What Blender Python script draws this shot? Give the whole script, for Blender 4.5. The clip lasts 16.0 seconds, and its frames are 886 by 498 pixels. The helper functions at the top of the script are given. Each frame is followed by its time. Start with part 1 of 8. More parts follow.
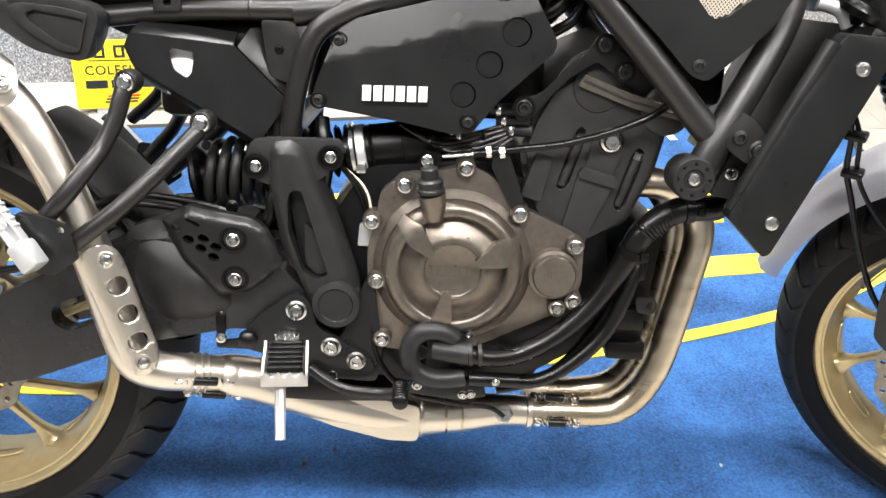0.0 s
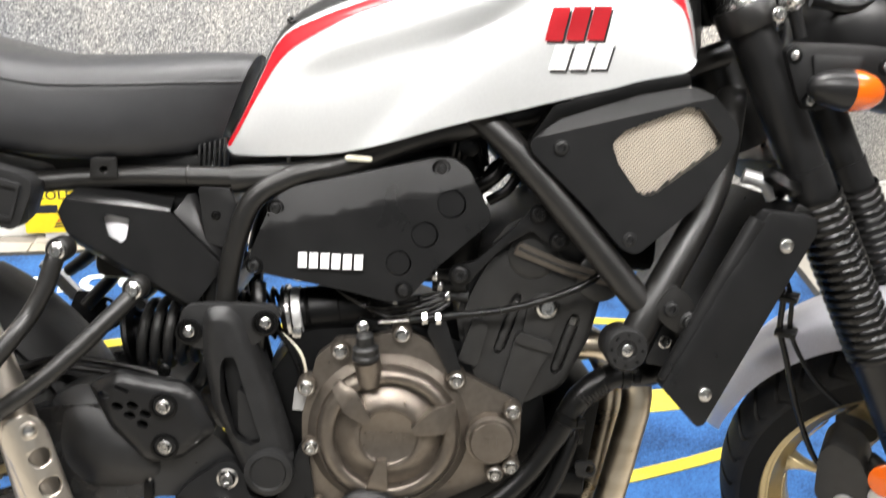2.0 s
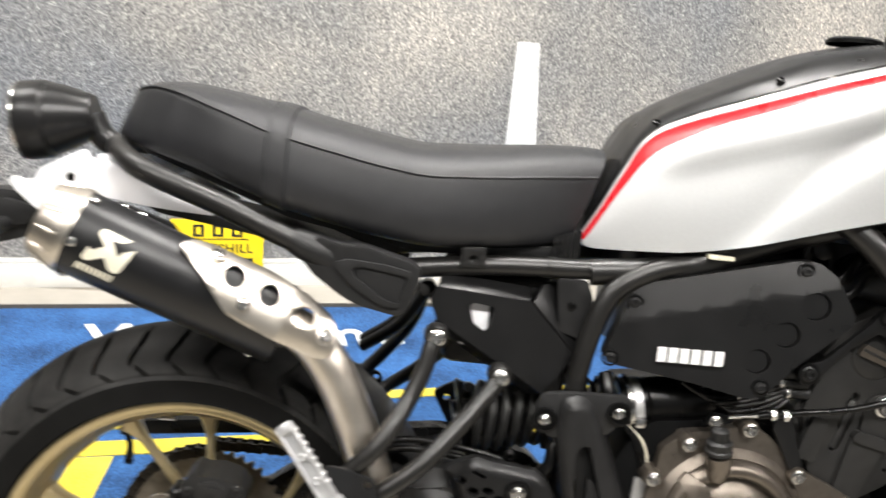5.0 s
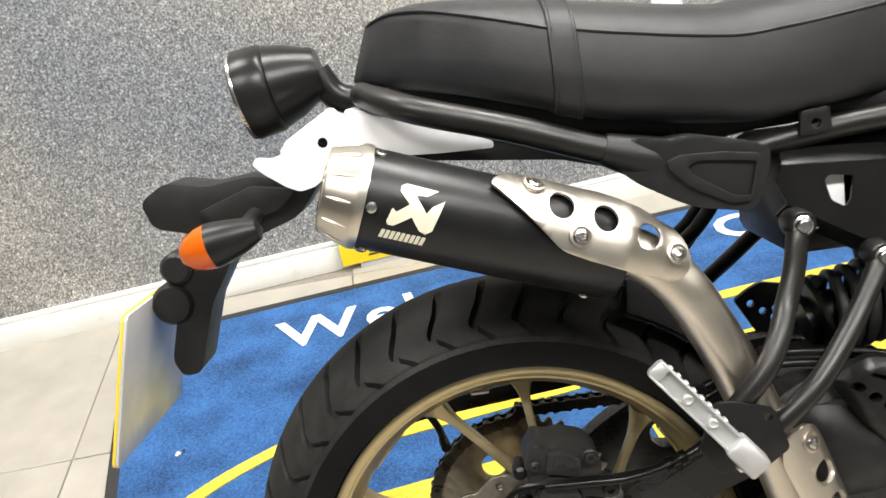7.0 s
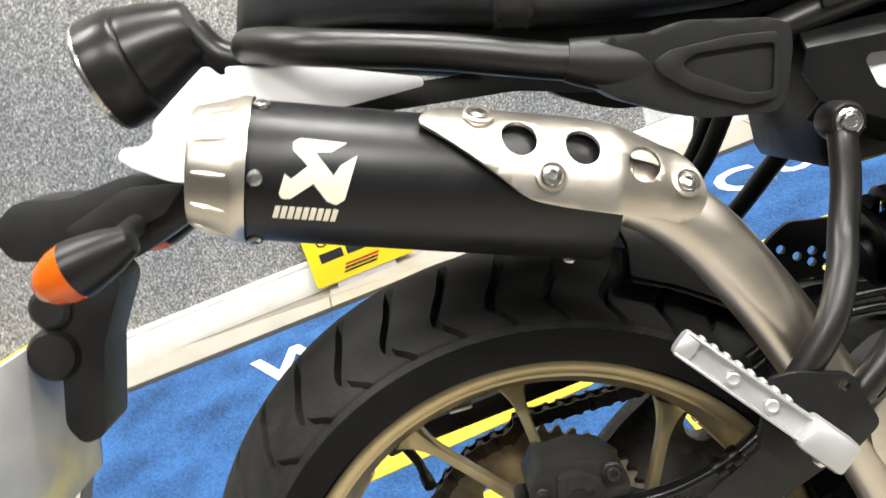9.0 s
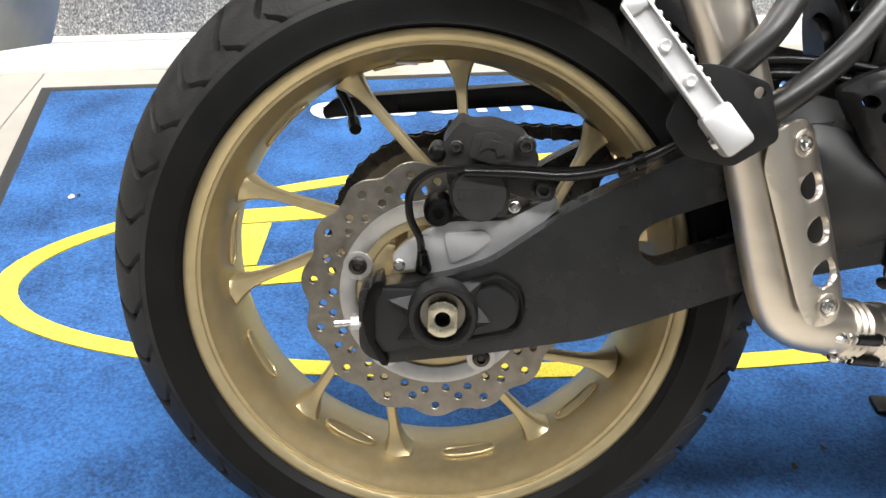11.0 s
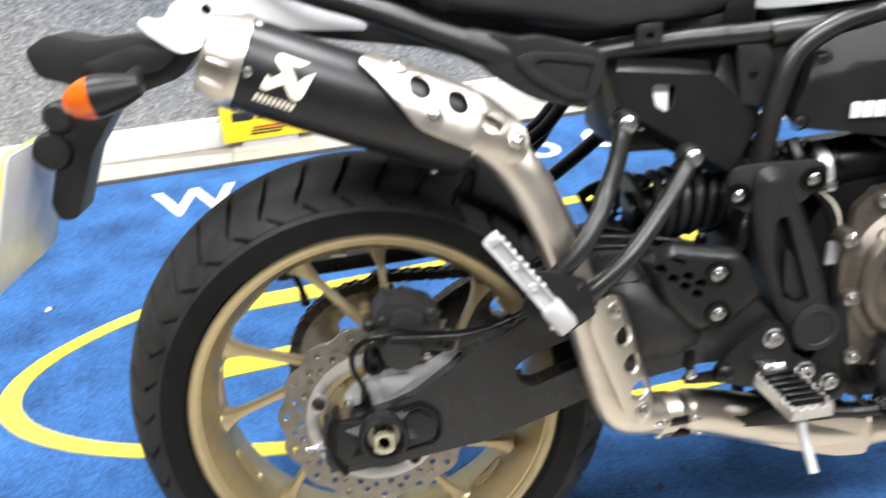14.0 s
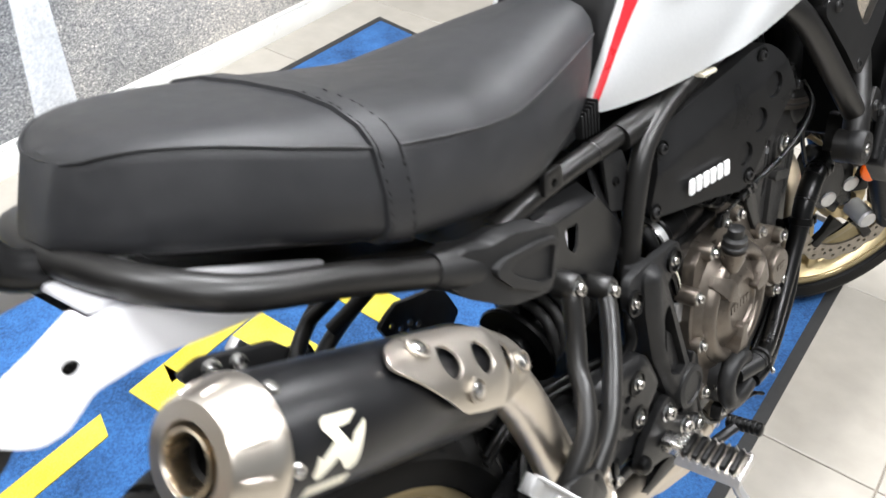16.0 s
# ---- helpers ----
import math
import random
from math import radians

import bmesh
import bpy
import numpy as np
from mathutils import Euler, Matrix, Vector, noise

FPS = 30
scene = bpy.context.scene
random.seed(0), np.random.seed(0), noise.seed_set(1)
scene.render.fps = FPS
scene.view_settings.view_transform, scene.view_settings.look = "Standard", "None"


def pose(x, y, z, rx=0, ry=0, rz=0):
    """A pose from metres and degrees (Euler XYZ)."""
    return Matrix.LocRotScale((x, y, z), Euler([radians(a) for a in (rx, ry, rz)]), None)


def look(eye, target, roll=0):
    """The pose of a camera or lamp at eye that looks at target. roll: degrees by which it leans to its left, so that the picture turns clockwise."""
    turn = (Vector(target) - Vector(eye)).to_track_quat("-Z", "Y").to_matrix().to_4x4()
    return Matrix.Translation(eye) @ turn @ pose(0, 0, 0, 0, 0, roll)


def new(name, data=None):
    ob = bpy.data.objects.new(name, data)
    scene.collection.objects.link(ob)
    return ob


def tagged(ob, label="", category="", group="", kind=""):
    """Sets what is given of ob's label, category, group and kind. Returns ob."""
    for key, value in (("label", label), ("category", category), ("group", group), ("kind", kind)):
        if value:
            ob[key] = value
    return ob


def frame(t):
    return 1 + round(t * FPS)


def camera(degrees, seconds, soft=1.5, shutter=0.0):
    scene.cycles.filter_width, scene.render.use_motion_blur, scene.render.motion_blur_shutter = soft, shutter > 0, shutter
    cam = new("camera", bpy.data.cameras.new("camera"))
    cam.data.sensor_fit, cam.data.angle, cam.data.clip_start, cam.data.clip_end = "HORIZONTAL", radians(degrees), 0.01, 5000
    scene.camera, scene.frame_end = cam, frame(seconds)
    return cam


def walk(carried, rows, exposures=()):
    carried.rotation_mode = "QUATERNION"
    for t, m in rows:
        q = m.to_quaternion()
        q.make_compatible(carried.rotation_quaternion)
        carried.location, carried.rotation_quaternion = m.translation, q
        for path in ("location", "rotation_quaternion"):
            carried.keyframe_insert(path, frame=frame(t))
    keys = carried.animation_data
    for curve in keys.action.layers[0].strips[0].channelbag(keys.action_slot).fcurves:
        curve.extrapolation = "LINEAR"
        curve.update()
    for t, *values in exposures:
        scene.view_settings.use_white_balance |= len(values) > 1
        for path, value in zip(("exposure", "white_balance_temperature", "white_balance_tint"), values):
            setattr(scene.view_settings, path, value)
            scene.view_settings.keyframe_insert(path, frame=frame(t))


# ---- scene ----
cam = camera(52.4, 16.0, soft=1.5, shutter=0.4)
PATH = [
    (0, (0.6350, -0.9401, 1.1140), (0.6611, 0.0769, 0.4775), 3.84),
    (0.5, (0.6490, -0.9366, 1.1115), (0.6747, 0.0755, 0.4674), 3.70),
    (1, (0.6554, -0.9216, 1.1160), (0.6861, 0.0915, 0.4737), 3.97),
    (1.5, (0.6605, -0.9060, 1.1435), (0.7064, 0.1313, 0.5419), 4.54),
    (2, (0.6612, -0.8994, 1.1849), (0.7305, 0.1805, 0.6663), 5.08),
    (2.5, (0.6558, -0.9025, 1.2139), (0.7406, 0.2057, 0.7612), 5.59),
    (3, (0.6552, -0.9038, 1.2144), (0.7442, 0.2070, 0.7693), 5.87),
    (3.5, (0.6348, -0.8938, 1.2134), (0.7145, 0.2078, 0.7440), 6.36),
    (4, (0.5225, -0.8696, 1.2070), (0.6193, 0.2273, 0.7301), 7.67),
    (4.5, (0.3527, -0.8371, 1.2033), (0.4812, 0.2504, 0.7126), 7.87),
    (5, (0.2172, -0.8933, 1.2057), (0.2954, 0.2112, 0.7432), 7.47),
    (5.2, (0.1444, -0.9467, 1.1954), (0.2209, 0.1676, 0.7567), 6.22),
    (7.3, (-0.0216, -0.6750, 1.0829), (-0.0529, 0.4010, 0.5526), -11.34),
    (7.5, (-0.0133, -0.6285, 1.0603), (-0.0228, 0.4674, 0.5715), -13.32),
    (8, (0.0073, -0.5564, 0.9928), (-0.0099, 0.5362, 0.4968), -19.58),
    (8.5, (0.0192, -0.5509, 0.9781), (-0.0153, 0.5383, 0.4755), -20.36),
    (9, (0.0120, -0.5582, 0.9745), (-0.0247, 0.5287, 0.4671), -16.97),
    (9.5, (-0.0084, -0.6004, 0.9280), (-0.0358, 0.4648, 0.3760), -8.72),
    (10, (0.0018, -0.6541, 0.8391), (-0.0208, 0.3835, 0.2366), -1.89),
    (10.2, (0.0030, -0.6654, 0.8231), (-0.0146, 0.3578, 0.1963), -0.40),
    (12.3, (0.0154, -0.7129, 0.7950), (0.0208, 0.3122, 0.1712), 3.55),
    (12.5, (0.0177, -0.7202, 0.8021), (0.0246, 0.3047, 0.1779), 3.23),
    (13, (0.0154, -0.7522, 0.8598), (0.0105, 0.2627, 0.2195), 1.84),
    (13.5, (0.0052, -0.8212, 0.9889), (-0.0025, 0.1700, 0.3126), 0.18),
    (14, (0.0015, -0.8505, 1.1294), (0.0995, 0.1534, 0.4793), -0.22),
    (14.5, (-0.0800, -0.7914, 1.1858), (0.2994, 0.1728, 0.5805), 3.94),
    (15, (-0.2198, -0.7052, 1.2171), (0.3516, 0.1104, 0.5476), 4.29),
    (15.2, (-0.2493, -0.6521, 1.2235), (0.3789, 0.1223, 0.5560), 4.51),
    (15.5, (-0.2842, -0.5194, 1.2175), (0.4013, 0.1924, 0.5366), 3.82),
    (16, (-0.3404, -0.3088, 1.2360), (0.4273, 0.2997, 0.5429), 5.75),
]
EXPOSURES = [(0.0, 0.2, 6520, 10), (1.0, 0.17, 6520, 10), (1.6, 0.12, 6560, 10), (2.2, -0.28, 6600, 10), (3.0, -0.45, 6680, 10), (4.0, -0.37, 6720, 10), (5.0, -0.40, 6700, 10), (7.5, -0.51, 6780, 8), (8.5, -0.34, 6740, 8), (9.5, -0.32, 6750, 7), (10.0, -0.27, 6550, 8), (12.5, -0.21, 6380, 10), (13.0, -0.22, 6320, 10), (14.0, -0.12, 6300, 10), (14.5, 0.0, 6300, 10), (15.5, -0.05, 6250, 10), (16.0, -0.31, 6250, 10)]
walk(cam, [(t, look(eye, target, roll)) for t, eye, target, roll in PATH], EXPOSURES)

# ---- light ----
world = bpy.data.worlds.new("showroom_world")
scene.world = world
world.use_nodes = True
wn = world.node_tree
wn.nodes["Background"].inputs[0].default_value = (0.9, 0.95, 1.0, 1)
wn.nodes["Background"].inputs[1].default_value = 0.12
scene.view_settings.exposure = 0.0


def area_lamp(name, place, target, sx, sy, watts, colour):
    d = bpy.data.lights.new(name, "AREA")
    d.shape, d.size, d.size_y, d.energy, d.color = "RECTANGLE", sx, sy, watts, colour
    ob = new(name, d)
    ob.matrix_world = look(place, target)
    return ob


# unseen fill lamp added behind the camera, and the ceiling's light panels
area_lamp("unseen_front_fill", (0.8, -4.6, 1.7), (0.6, 0.6, 0.5), 6.0, 2.4, 13, (0.93, 0.97, 1.0))
for px, py, watts in ((-1.2, -1.3, 84), (0.6, -1.3, 115), (2.4, -1.3, 84), (-1.2, 0.6, 84), (0.6, 0.6, 115), (2.4, 0.6, 84)):
    area_lamp("ceiling_panel_light", (px, py, 2.84), (px, py, 0), 1.15, 0.3, watts, (1.0, 0.985, 0.975))

# ---- materials ----


def shader(name):
    m = bpy.data.materials.new(name)
    m.use_nodes = True
    return m, m.node_tree, m.node_tree.nodes["Principled BSDF"]


def node(nt, kind, **inputs):
    n = nt.nodes.new(kind)
    for k, v in inputs.items():
        n.inputs[k.replace("_", " ")].default_value = v
    return n


def ramp(nt, fac, stops):
    r = nt.nodes.new("ShaderNodeValToRGB")
    r.color_ramp.elements[0].position, r.color_ramp.elements[0].color = stops[0][0], (*stops[0][1], 1)
    r.color_ramp.elements[1].position, r.color_ramp.elements[1].color = stops[-1][0], (*stops[-1][1], 1)
    for p, c in stops[1:-1]:
        e = r.color_ramp.elements.new(p)
        e.color = (*c, 1)
    nt.links.new(fac, r.inputs[0])
    return r


def surface(name, dark, light, rough, metal=0.0, scale=40.0, big=4.0, bump=0.05, bump_scale=None, stretch=(1, 1, 1), coat=0.0, spread=0.08, distance=0.001, shine=0.5):
    """A surface whose colour wanders between dark and light at two scales, with fine relief and uneven gloss."""
    m, nt, b = shader(name)
    tc = nt.nodes.new("ShaderNodeTexCoord")
    mp = nt.nodes.new("ShaderNodeMapping")
    mp.inputs["Scale"].default_value = stretch
    nt.links.new(tc.outputs["Object"], mp.inputs[0])
    n1 = node(nt, "ShaderNodeTexNoise", Scale=scale, Detail=4.0)
    n2 = node(nt, "ShaderNodeTexNoise", Scale=big, Detail=3.0)
    nt.links.new(mp.outputs[0], n1.inputs[0])
    nt.links.new(tc.outputs["Object"], n2.inputs[0])
    mix = nt.nodes.new("ShaderNodeMath")
    mix.operation = "MULTIPLY_ADD"
    mix.inputs[1].default_value = 0.5
    nt.links.new(n1.outputs[0], mix.inputs[0])
    half = nt.nodes.new("ShaderNodeMath")
    half.operation = "MULTIPLY"
    half.inputs[1].default_value = 0.5
    nt.links.new(n2.outputs[0], half.inputs[0])
    nt.links.new(half.outputs[0], mix.inputs[2])
    r = ramp(nt, mix.outputs[0], [(0.36, dark), (0.64, light)])
    nt.links.new(r.outputs[0], b.inputs["Base Color"])
    rr = nt.nodes.new("ShaderNodeMapRange")
    rr.inputs[1].default_value, rr.inputs[2].default_value = 0.3, 0.7
    rr.inputs[3].default_value, rr.inputs[4].default_value = max(rough - spread, 0.03), min(rough + spread, 1.0)
    nt.links.new(mix.outputs[0], rr.inputs[0])
    nt.links.new(rr.outputs[0], b.inputs["Roughness"])
    b.inputs["Metallic"].default_value = metal
    b.inputs["Coat Weight"].default_value = coat
    b.inputs["Specular IOR Level"].default_value = shine
    b.inputs["Coat Roughness"].default_value = 0.06
    if bump:
        n3 = node(nt, "ShaderNodeTexNoise", Scale=bump_scale or scale * 3, Detail=3.0)
        nt.links.new(mp.outputs[0], n3.inputs[0])
        bp = node(nt, "ShaderNodeBump", Strength=bump, Distance=distance)
        nt.links.new(n3.outputs[0], bp.inputs["Height"])
        nt.links.new(bp.outputs[0], b.inputs["Normal"])
    return m


M = {}
M["satin"] = surface("satin_black_paint", (0.0068, 0.0068, 0.0069), (0.0100, 0.0100, 0.0102), 0.32, scale=30, bump=0.06, bump_scale=900, shine=0.28)
M["arm"] = surface("satin_swingarm_paint", (0.0085, 0.0086, 0.0089), (0.0130, 0.0131, 0.0135), 0.28, scale=40, bump=0.08, bump_scale=1000, shine=0.5)
M["frame"] = surface("frame_black_powder_coat", (0.0060, 0.0057, 0.0053), (0.0095, 0.0090, 0.0084), 0.38, metal=0.1, scale=25, bump=0.08, bump_scale=1200, shine=0.5)
M["plastic"] = surface("textured_black_plastic", (0.0095, 0.0095, 0.0096), (0.0140, 0.0140, 0.0142), 0.42, scale=60, bump=0.2, bump_scale=1500, shine=0.30)
# Near-zero black for black parts and for shade put into gaps and bores
M["black"] = surface("black_metal_and_gap_shade", (0.0007, 0.0007, 0.0007), (0.0015, 0.0015, 0.0015), 0.34, scale=50, bump=0.1, shine=0.22)
M["cast_black"] = surface("black_cast_aluminium", (0.0150, 0.0147, 0.0142), (0.0225, 0.0220, 0.0212), 0.40, scale=70, bump=0.35, bump_scale=700, shine=0.33)
M["rubber"] = surface("tyre_rubber", (0.0020, 0.0020, 0.0020), (0.0048, 0.0048, 0.0046), 0.55, scale=25, big=7, bump=0.2, bump_scale=500, shine=0.17)
M["hose"] = surface("hose_rubber", (0.0009, 0.0009, 0.0009), (0.0024, 0.0024, 0.0024), 0.31, scale=40, bump=0.12, bump_scale=600, shine=0.3)
M["vinyl"] = surface("seat_vinyl", (0.0120, 0.0125, 0.0138), (0.0185, 0.0190, 0.0208), 0.42, scale=50, bump=0.4, bump_scale=1100, shine=0.42)
M["gold"] = surface("champagne_gold_wheel_paint", (0.46, 0.375, 0.21), (0.54, 0.445, 0.265), 0.36, metal=0.82, scale=80, bump=0.08, bump_scale=1800)
M["bronze"] = surface("bronze_engine_paint", (0.130, 0.111, 0.092), (0.170, 0.148, 0.124), 0.34, metal=0.8, scale=120, bump=0.2, bump_scale=1300)
M["nut"] = surface("yellow_zinc_plating", (0.50, 0.47, 0.36), (0.62, 0.59, 0.47), 0.28, metal=1.0, scale=160, bump=0.1)
M["dark_steel"] = surface("dark_oiled_steel", (0.045, 0.040, 0.035), (0.095, 0.088, 0.080), 0.36, metal=1.0, scale=140, bump=0.1)
M["gauze"] = surface("bright_steel_gauze", (0.60, 0.53, 0.43), (0.70, 0.62, 0.51), 0.42, metal=0.6, scale=120, bump=0.0)
M["steel"] = surface("brushed_stainless_steel", (0.57, 0.515, 0.44), (0.67, 0.615, 0.54), 0.34, metal=1.0, scale=9, big=5, bump=0.018, bump_scale=160, stretch=(1, 1, 5))
M["guard"] = surface("satin_steel_heat_shield", (0.56, 0.515, 0.45), (0.63, 0.585, 0.52), 0.34, metal=1.0, scale=20, big=6, bump=0.06, bump_scale=900)
M["header"] = surface("heat_tinted_steel", (0.44, 0.36, 0.25), (0.64, 0.57, 0.46), 0.29, metal=1.0, scale=9, big=6, bump=0.018, bump_scale=160, stretch=(1, 1, 5))
M["tread"] = surface("scuffed_tread_rubber", (0.0070, 0.0070, 0.0067), (0.0215, 0.0208, 0.0195), 0.60, scale=70, big=14, bump=0.4, bump_scale=420, shine=0.24)
M["ring"] = surface("machined_disc_ring", (0.50, 0.49, 0.48), (0.60, 0.59, 0.58), 0.38, metal=1.0, scale=90, bump=0.1)
M["alu"] = surface("bare_aluminium", (0.46, 0.46, 0.46), (0.56, 0.56, 0.56), 0.46, metal=0.75, scale=60, bump=0.15)
M["zinc"] = surface("zinc_plated_bolt", (0.46, 0.455, 0.44), (0.62, 0.61, 0.59), 0.24, metal=1.0, scale=200, bump=0.05)
M["disc"] = surface("brake_disc_steel", (0.20, 0.182, 0.155), (0.31, 0.285, 0.25), 0.36, metal=1.0, scale=90, big=12, bump=0.12, bump_scale=400)
M["silver"] = surface("silver_tank_paint", (0.54, 0.55, 0.55), (0.58, 0.59, 0.59), 0.34, metal=0.35, scale=300, big=3, bump=0.03, bump_scale=2500, coat=0.5)
M["white"] = surface("pearl_white_plastic", (0.74, 0.74, 0.76), (0.80, 0.80, 0.82), 0.35, scale=40, bump=0.03, coat=0.4)
M["fender"] = surface("silver_fender_paint", (0.50, 0.50, 0.55), (0.56, 0.56, 0.61), 0.36, metal=0.3, scale=300, bump=0.03, bump_scale=2500, coat=0.4)
M["red"] = surface("red_decal", (0.42, 0.007, 0.013), (0.48, 0.010, 0.018), 0.3, scale=50, bump=0.0, coat=0.4)
M["decal_white"] = surface("white_decal", (0.78, 0.78, 0.78), (0.84, 0.84, 0.84), 0.4, scale=50, bump=0.0)
M["decal_black"] = surface("black_decal", (0.012, 0.012, 0.012), (0.02, 0.02, 0.02), 0.35, scale=50, bump=0.0)
M["decal_cream"] = surface("cream_decal", (0.62, 0.58, 0.46), (0.70, 0.66, 0.54), 0.45, scale=50, bump=0.0)
M["can"] = surface("black_muffler_sleeve", (0.0030, 0.0031, 0.0036), (0.0058, 0.006, 0.0068), 0.36, scale=40, bump=0.1, bump_scale=1400, shine=0.38)
M["amber"], _nt, _b = shader("amber_lens")
_b.inputs["Base Color"].default_value = (0.85, 0.16, 0.01, 1)
_b.inputs["Roughness"].default_value = 0.12
_b.inputs["Transmission Weight"].default_value = 0.45
M["lens_red"], _nt, _b = shader("red_tail_lens")
_b.inputs["Base Color"].default_value = (0.35, 0.01, 0.015, 1)
_b.inputs["Roughness"].default_value = 0.1
M["clear"], _nt, _b = shader("clear_plastic_rim")
_b.inputs["Base Color"].default_value = (0.9, 0.9, 0.92, 1)
_b.inputs["Roughness"].default_value = 0.08
_b.inputs["Transmission Weight"].default_value = 0.7
M["plate_yellow"] = surface("yellow_plate", (0.80, 0.52, 0.03), (0.86, 0.58, 0.05), 0.35, scale=30, bump=0.0)
M["plate_back"] = surface("clear_plate_backing", (0.40, 0.40, 0.41), (0.52, 0.52, 0.53), 0.2, scale=18, bump=0.0)
M["sign"] = surface("yellow_sign_board", (0.83, 0.60, 0.01), (0.88, 0.66, 0.02), 0.4, scale=30, bump=0.0)
M["blue_plastic"] = surface("blue_plastic", (0.02, 0.10, 0.5), (0.03, 0.13, 0.6), 0.4, scale=50, bump=0.0)
M["carpet"] = surface("blue_carpet", (0.006, 0.040, 0.125), (0.044, 0.164, 0.440), 0.95, scale=200, big=7, bump=1.0, bump_scale=330, distance=0.004)
M["carpet_yellow"] = surface("yellow_carpet", (0.62, 0.48, 0.03), (0.92, 0.78, 0.10), 0.95, scale=260, big=8, bump=1.0, bump_scale=330, distance=0.004)
M["carpet_white"] = surface("white_carpet", (0.58, 0.66, 0.70), (0.86, 0.90, 0.90), 0.95, scale=260, big=8, bump=1.0, bump_scale=330, distance=0.004)
M["edge_rubber"] = surface("mat_edge_rubber", (0.016, 0.016, 0.016), (0.03, 0.03, 0.03), 0.75, scale=60, bump=0.3)
M["tile"] = surface("beige_floor_tile", (0.33, 0.307, 0.265), (0.41, 0.382, 0.335), 0.35, scale=14, big=3, bump=0.05, bump_scale=120)
M["grout"] = surface("tile_grout", (0.20, 0.18, 0.15), (0.28, 0.25, 0.21), 0.9, scale=120, bump=0.2)
M["skirting"] = surface("white_gloss_skirting", (0.74, 0.74, 0.71), (0.82, 0.82, 0.79), 0.3, scale=10, big=2, bump=0.03)
M["wall_paint"] = surface("grey_wall_paint", (0.15, 0.15, 0.15), (0.19, 0.19, 0.185), 0.8, scale=20, bump=0.1)

# Grey chosen for the unseen ceiling so black parts reflect less of it
M["ceiling_paint"] = surface("grey_ceiling_paint", (0.36, 0.36, 0.355), (0.42, 0.42, 0.415), 0.8, scale=20, bump=0.1)


def asphalt_print():
    """A wall covering printed with coarse grey asphalt: pale and dark chippings, multiplied by broad patches from dim
    bluish to bright warm tone.
    """
    m, nt, b = shader("asphalt_print")
    tc = nt.nodes.new("ShaderNodeTexCoord")
    mp = nt.nodes.new("ShaderNodeMapping")
    mp.inputs["Scale"].default_value = (1, 1, 0.75)
    nt.links.new(tc.outputs["Object"], mp.inputs[0])
    v = node(nt, "ShaderNodeTexVoronoi", Scale=330.0)
    n = node(nt, "ShaderNodeTexNoise", Scale=230.0, Detail=5.0, Roughness=0.7)
    p = node(nt, "ShaderNodeTexNoise", Scale=1.1, Detail=3.0)
    for q in (v, n, p):
        nt.links.new(mp.outputs[0], q.inputs[0])
    chips = ramp(nt, n.outputs[0], [(0.34, (0.06, 0.061, 0.066)), (0.46, (0.22, 0.226, 0.232)), (0.56, (0.37, 0.37, 0.365)), (0.68, (0.80, 0.79, 0.76))])
    cells = ramp(nt, v.outputs["Color"], [(0.1, (0.45, 0.45, 0.46)), (0.9, (1.25, 1.25, 1.22))])
    mul = nt.nodes.new("ShaderNodeMix")
    mul.data_type, mul.blend_type = "RGBA", "MULTIPLY"
    mul.inputs[0].default_value = 0.8
    nt.links.new(chips.outputs[0], mul.inputs[6])
    nt.links.new(cells.outputs[0], mul.inputs[7])
    patch = ramp(nt, p.outputs[0], [(0.33, (0.72, 0.76, 0.83)), (0.48, (1.05, 1.02, 0.98)), (0.66, (1.9, 1.77, 1.6))])
    mul2 = nt.nodes.new("ShaderNodeMix")
    mul2.data_type, mul2.blend_type = "RGBA", "MULTIPLY"
    mul2.inputs[0].default_value = 1.0
    nt.links.new(mul.outputs[2], mul2.inputs[6])
    nt.links.new(patch.outputs[0], mul2.inputs[7])
    nt.links.new(mul2.outputs[2], b.inputs["Base Color"])
    b.inputs["Roughness"].default_value = 0.42
    return m


M["asphalt"] = asphalt_print()
M["line"] = surface("worn_white_line_print", (0.50, 0.51, 0.51), (0.82, 0.83, 0.83), 0.45, scale=110, big=6, bump=0.0)

# ---- mesh helpers ----


def finish(name, bm, mat, parent=None, label="", smooth=40):
    me = bpy.data.meshes.new(name)
    bmesh.ops.remove_doubles(bm, verts=bm.verts, dist=0.00002)
    bmesh.ops.recalc_face_normals(bm, faces=bm.faces)
    lim = math.cos(radians(smooth))
    for f in bm.faces:
        f.smooth = True
    for e in bm.edges:
        if len(e.link_faces) == 2 and e.link_faces[0].normal.dot(e.link_faces[1].normal) < lim:
            e.smooth = False
    bm.to_mesh(me)
    bm.free()
    me.materials.append(M[mat])
    ob = new(name, me)
    if parent is not None:
        ob.parent = parent
    if label:
        ob["label"] = label
    return ob


part = finish


def again(name, ob, m, parent):
    """Another part on the same mesh, moved by m."""
    o = new(name, ob.data)
    o.parent = parent
    o.matrix_basis = m
    return o


def spline(pts, per=6, closed=False):
    """A Catmull-Rom curve through points."""
    P = [Vector(p) for p in pts]
    n = len(P)
    out = []
    for i in range(n if closed else n - 1):
        if closed:
            a, b, c, d = P[i - 1], P[i], P[(i + 1) % n], P[(i + 2) % n]
        else:
            a, b, c, d = P[max(i - 1, 0)], P[i], P[i + 1], P[min(i + 2, n - 1)]
        for k in range(per):
            t = k / per
            out.append(0.5 * ((2 * b) + (c - a) * t + (2 * a - 5 * b + 4 * c - d) * t * t + (3 * b - a - 3 * c + d) * t ** 3))
    if not closed:
        out.append(P[-1])
    return out


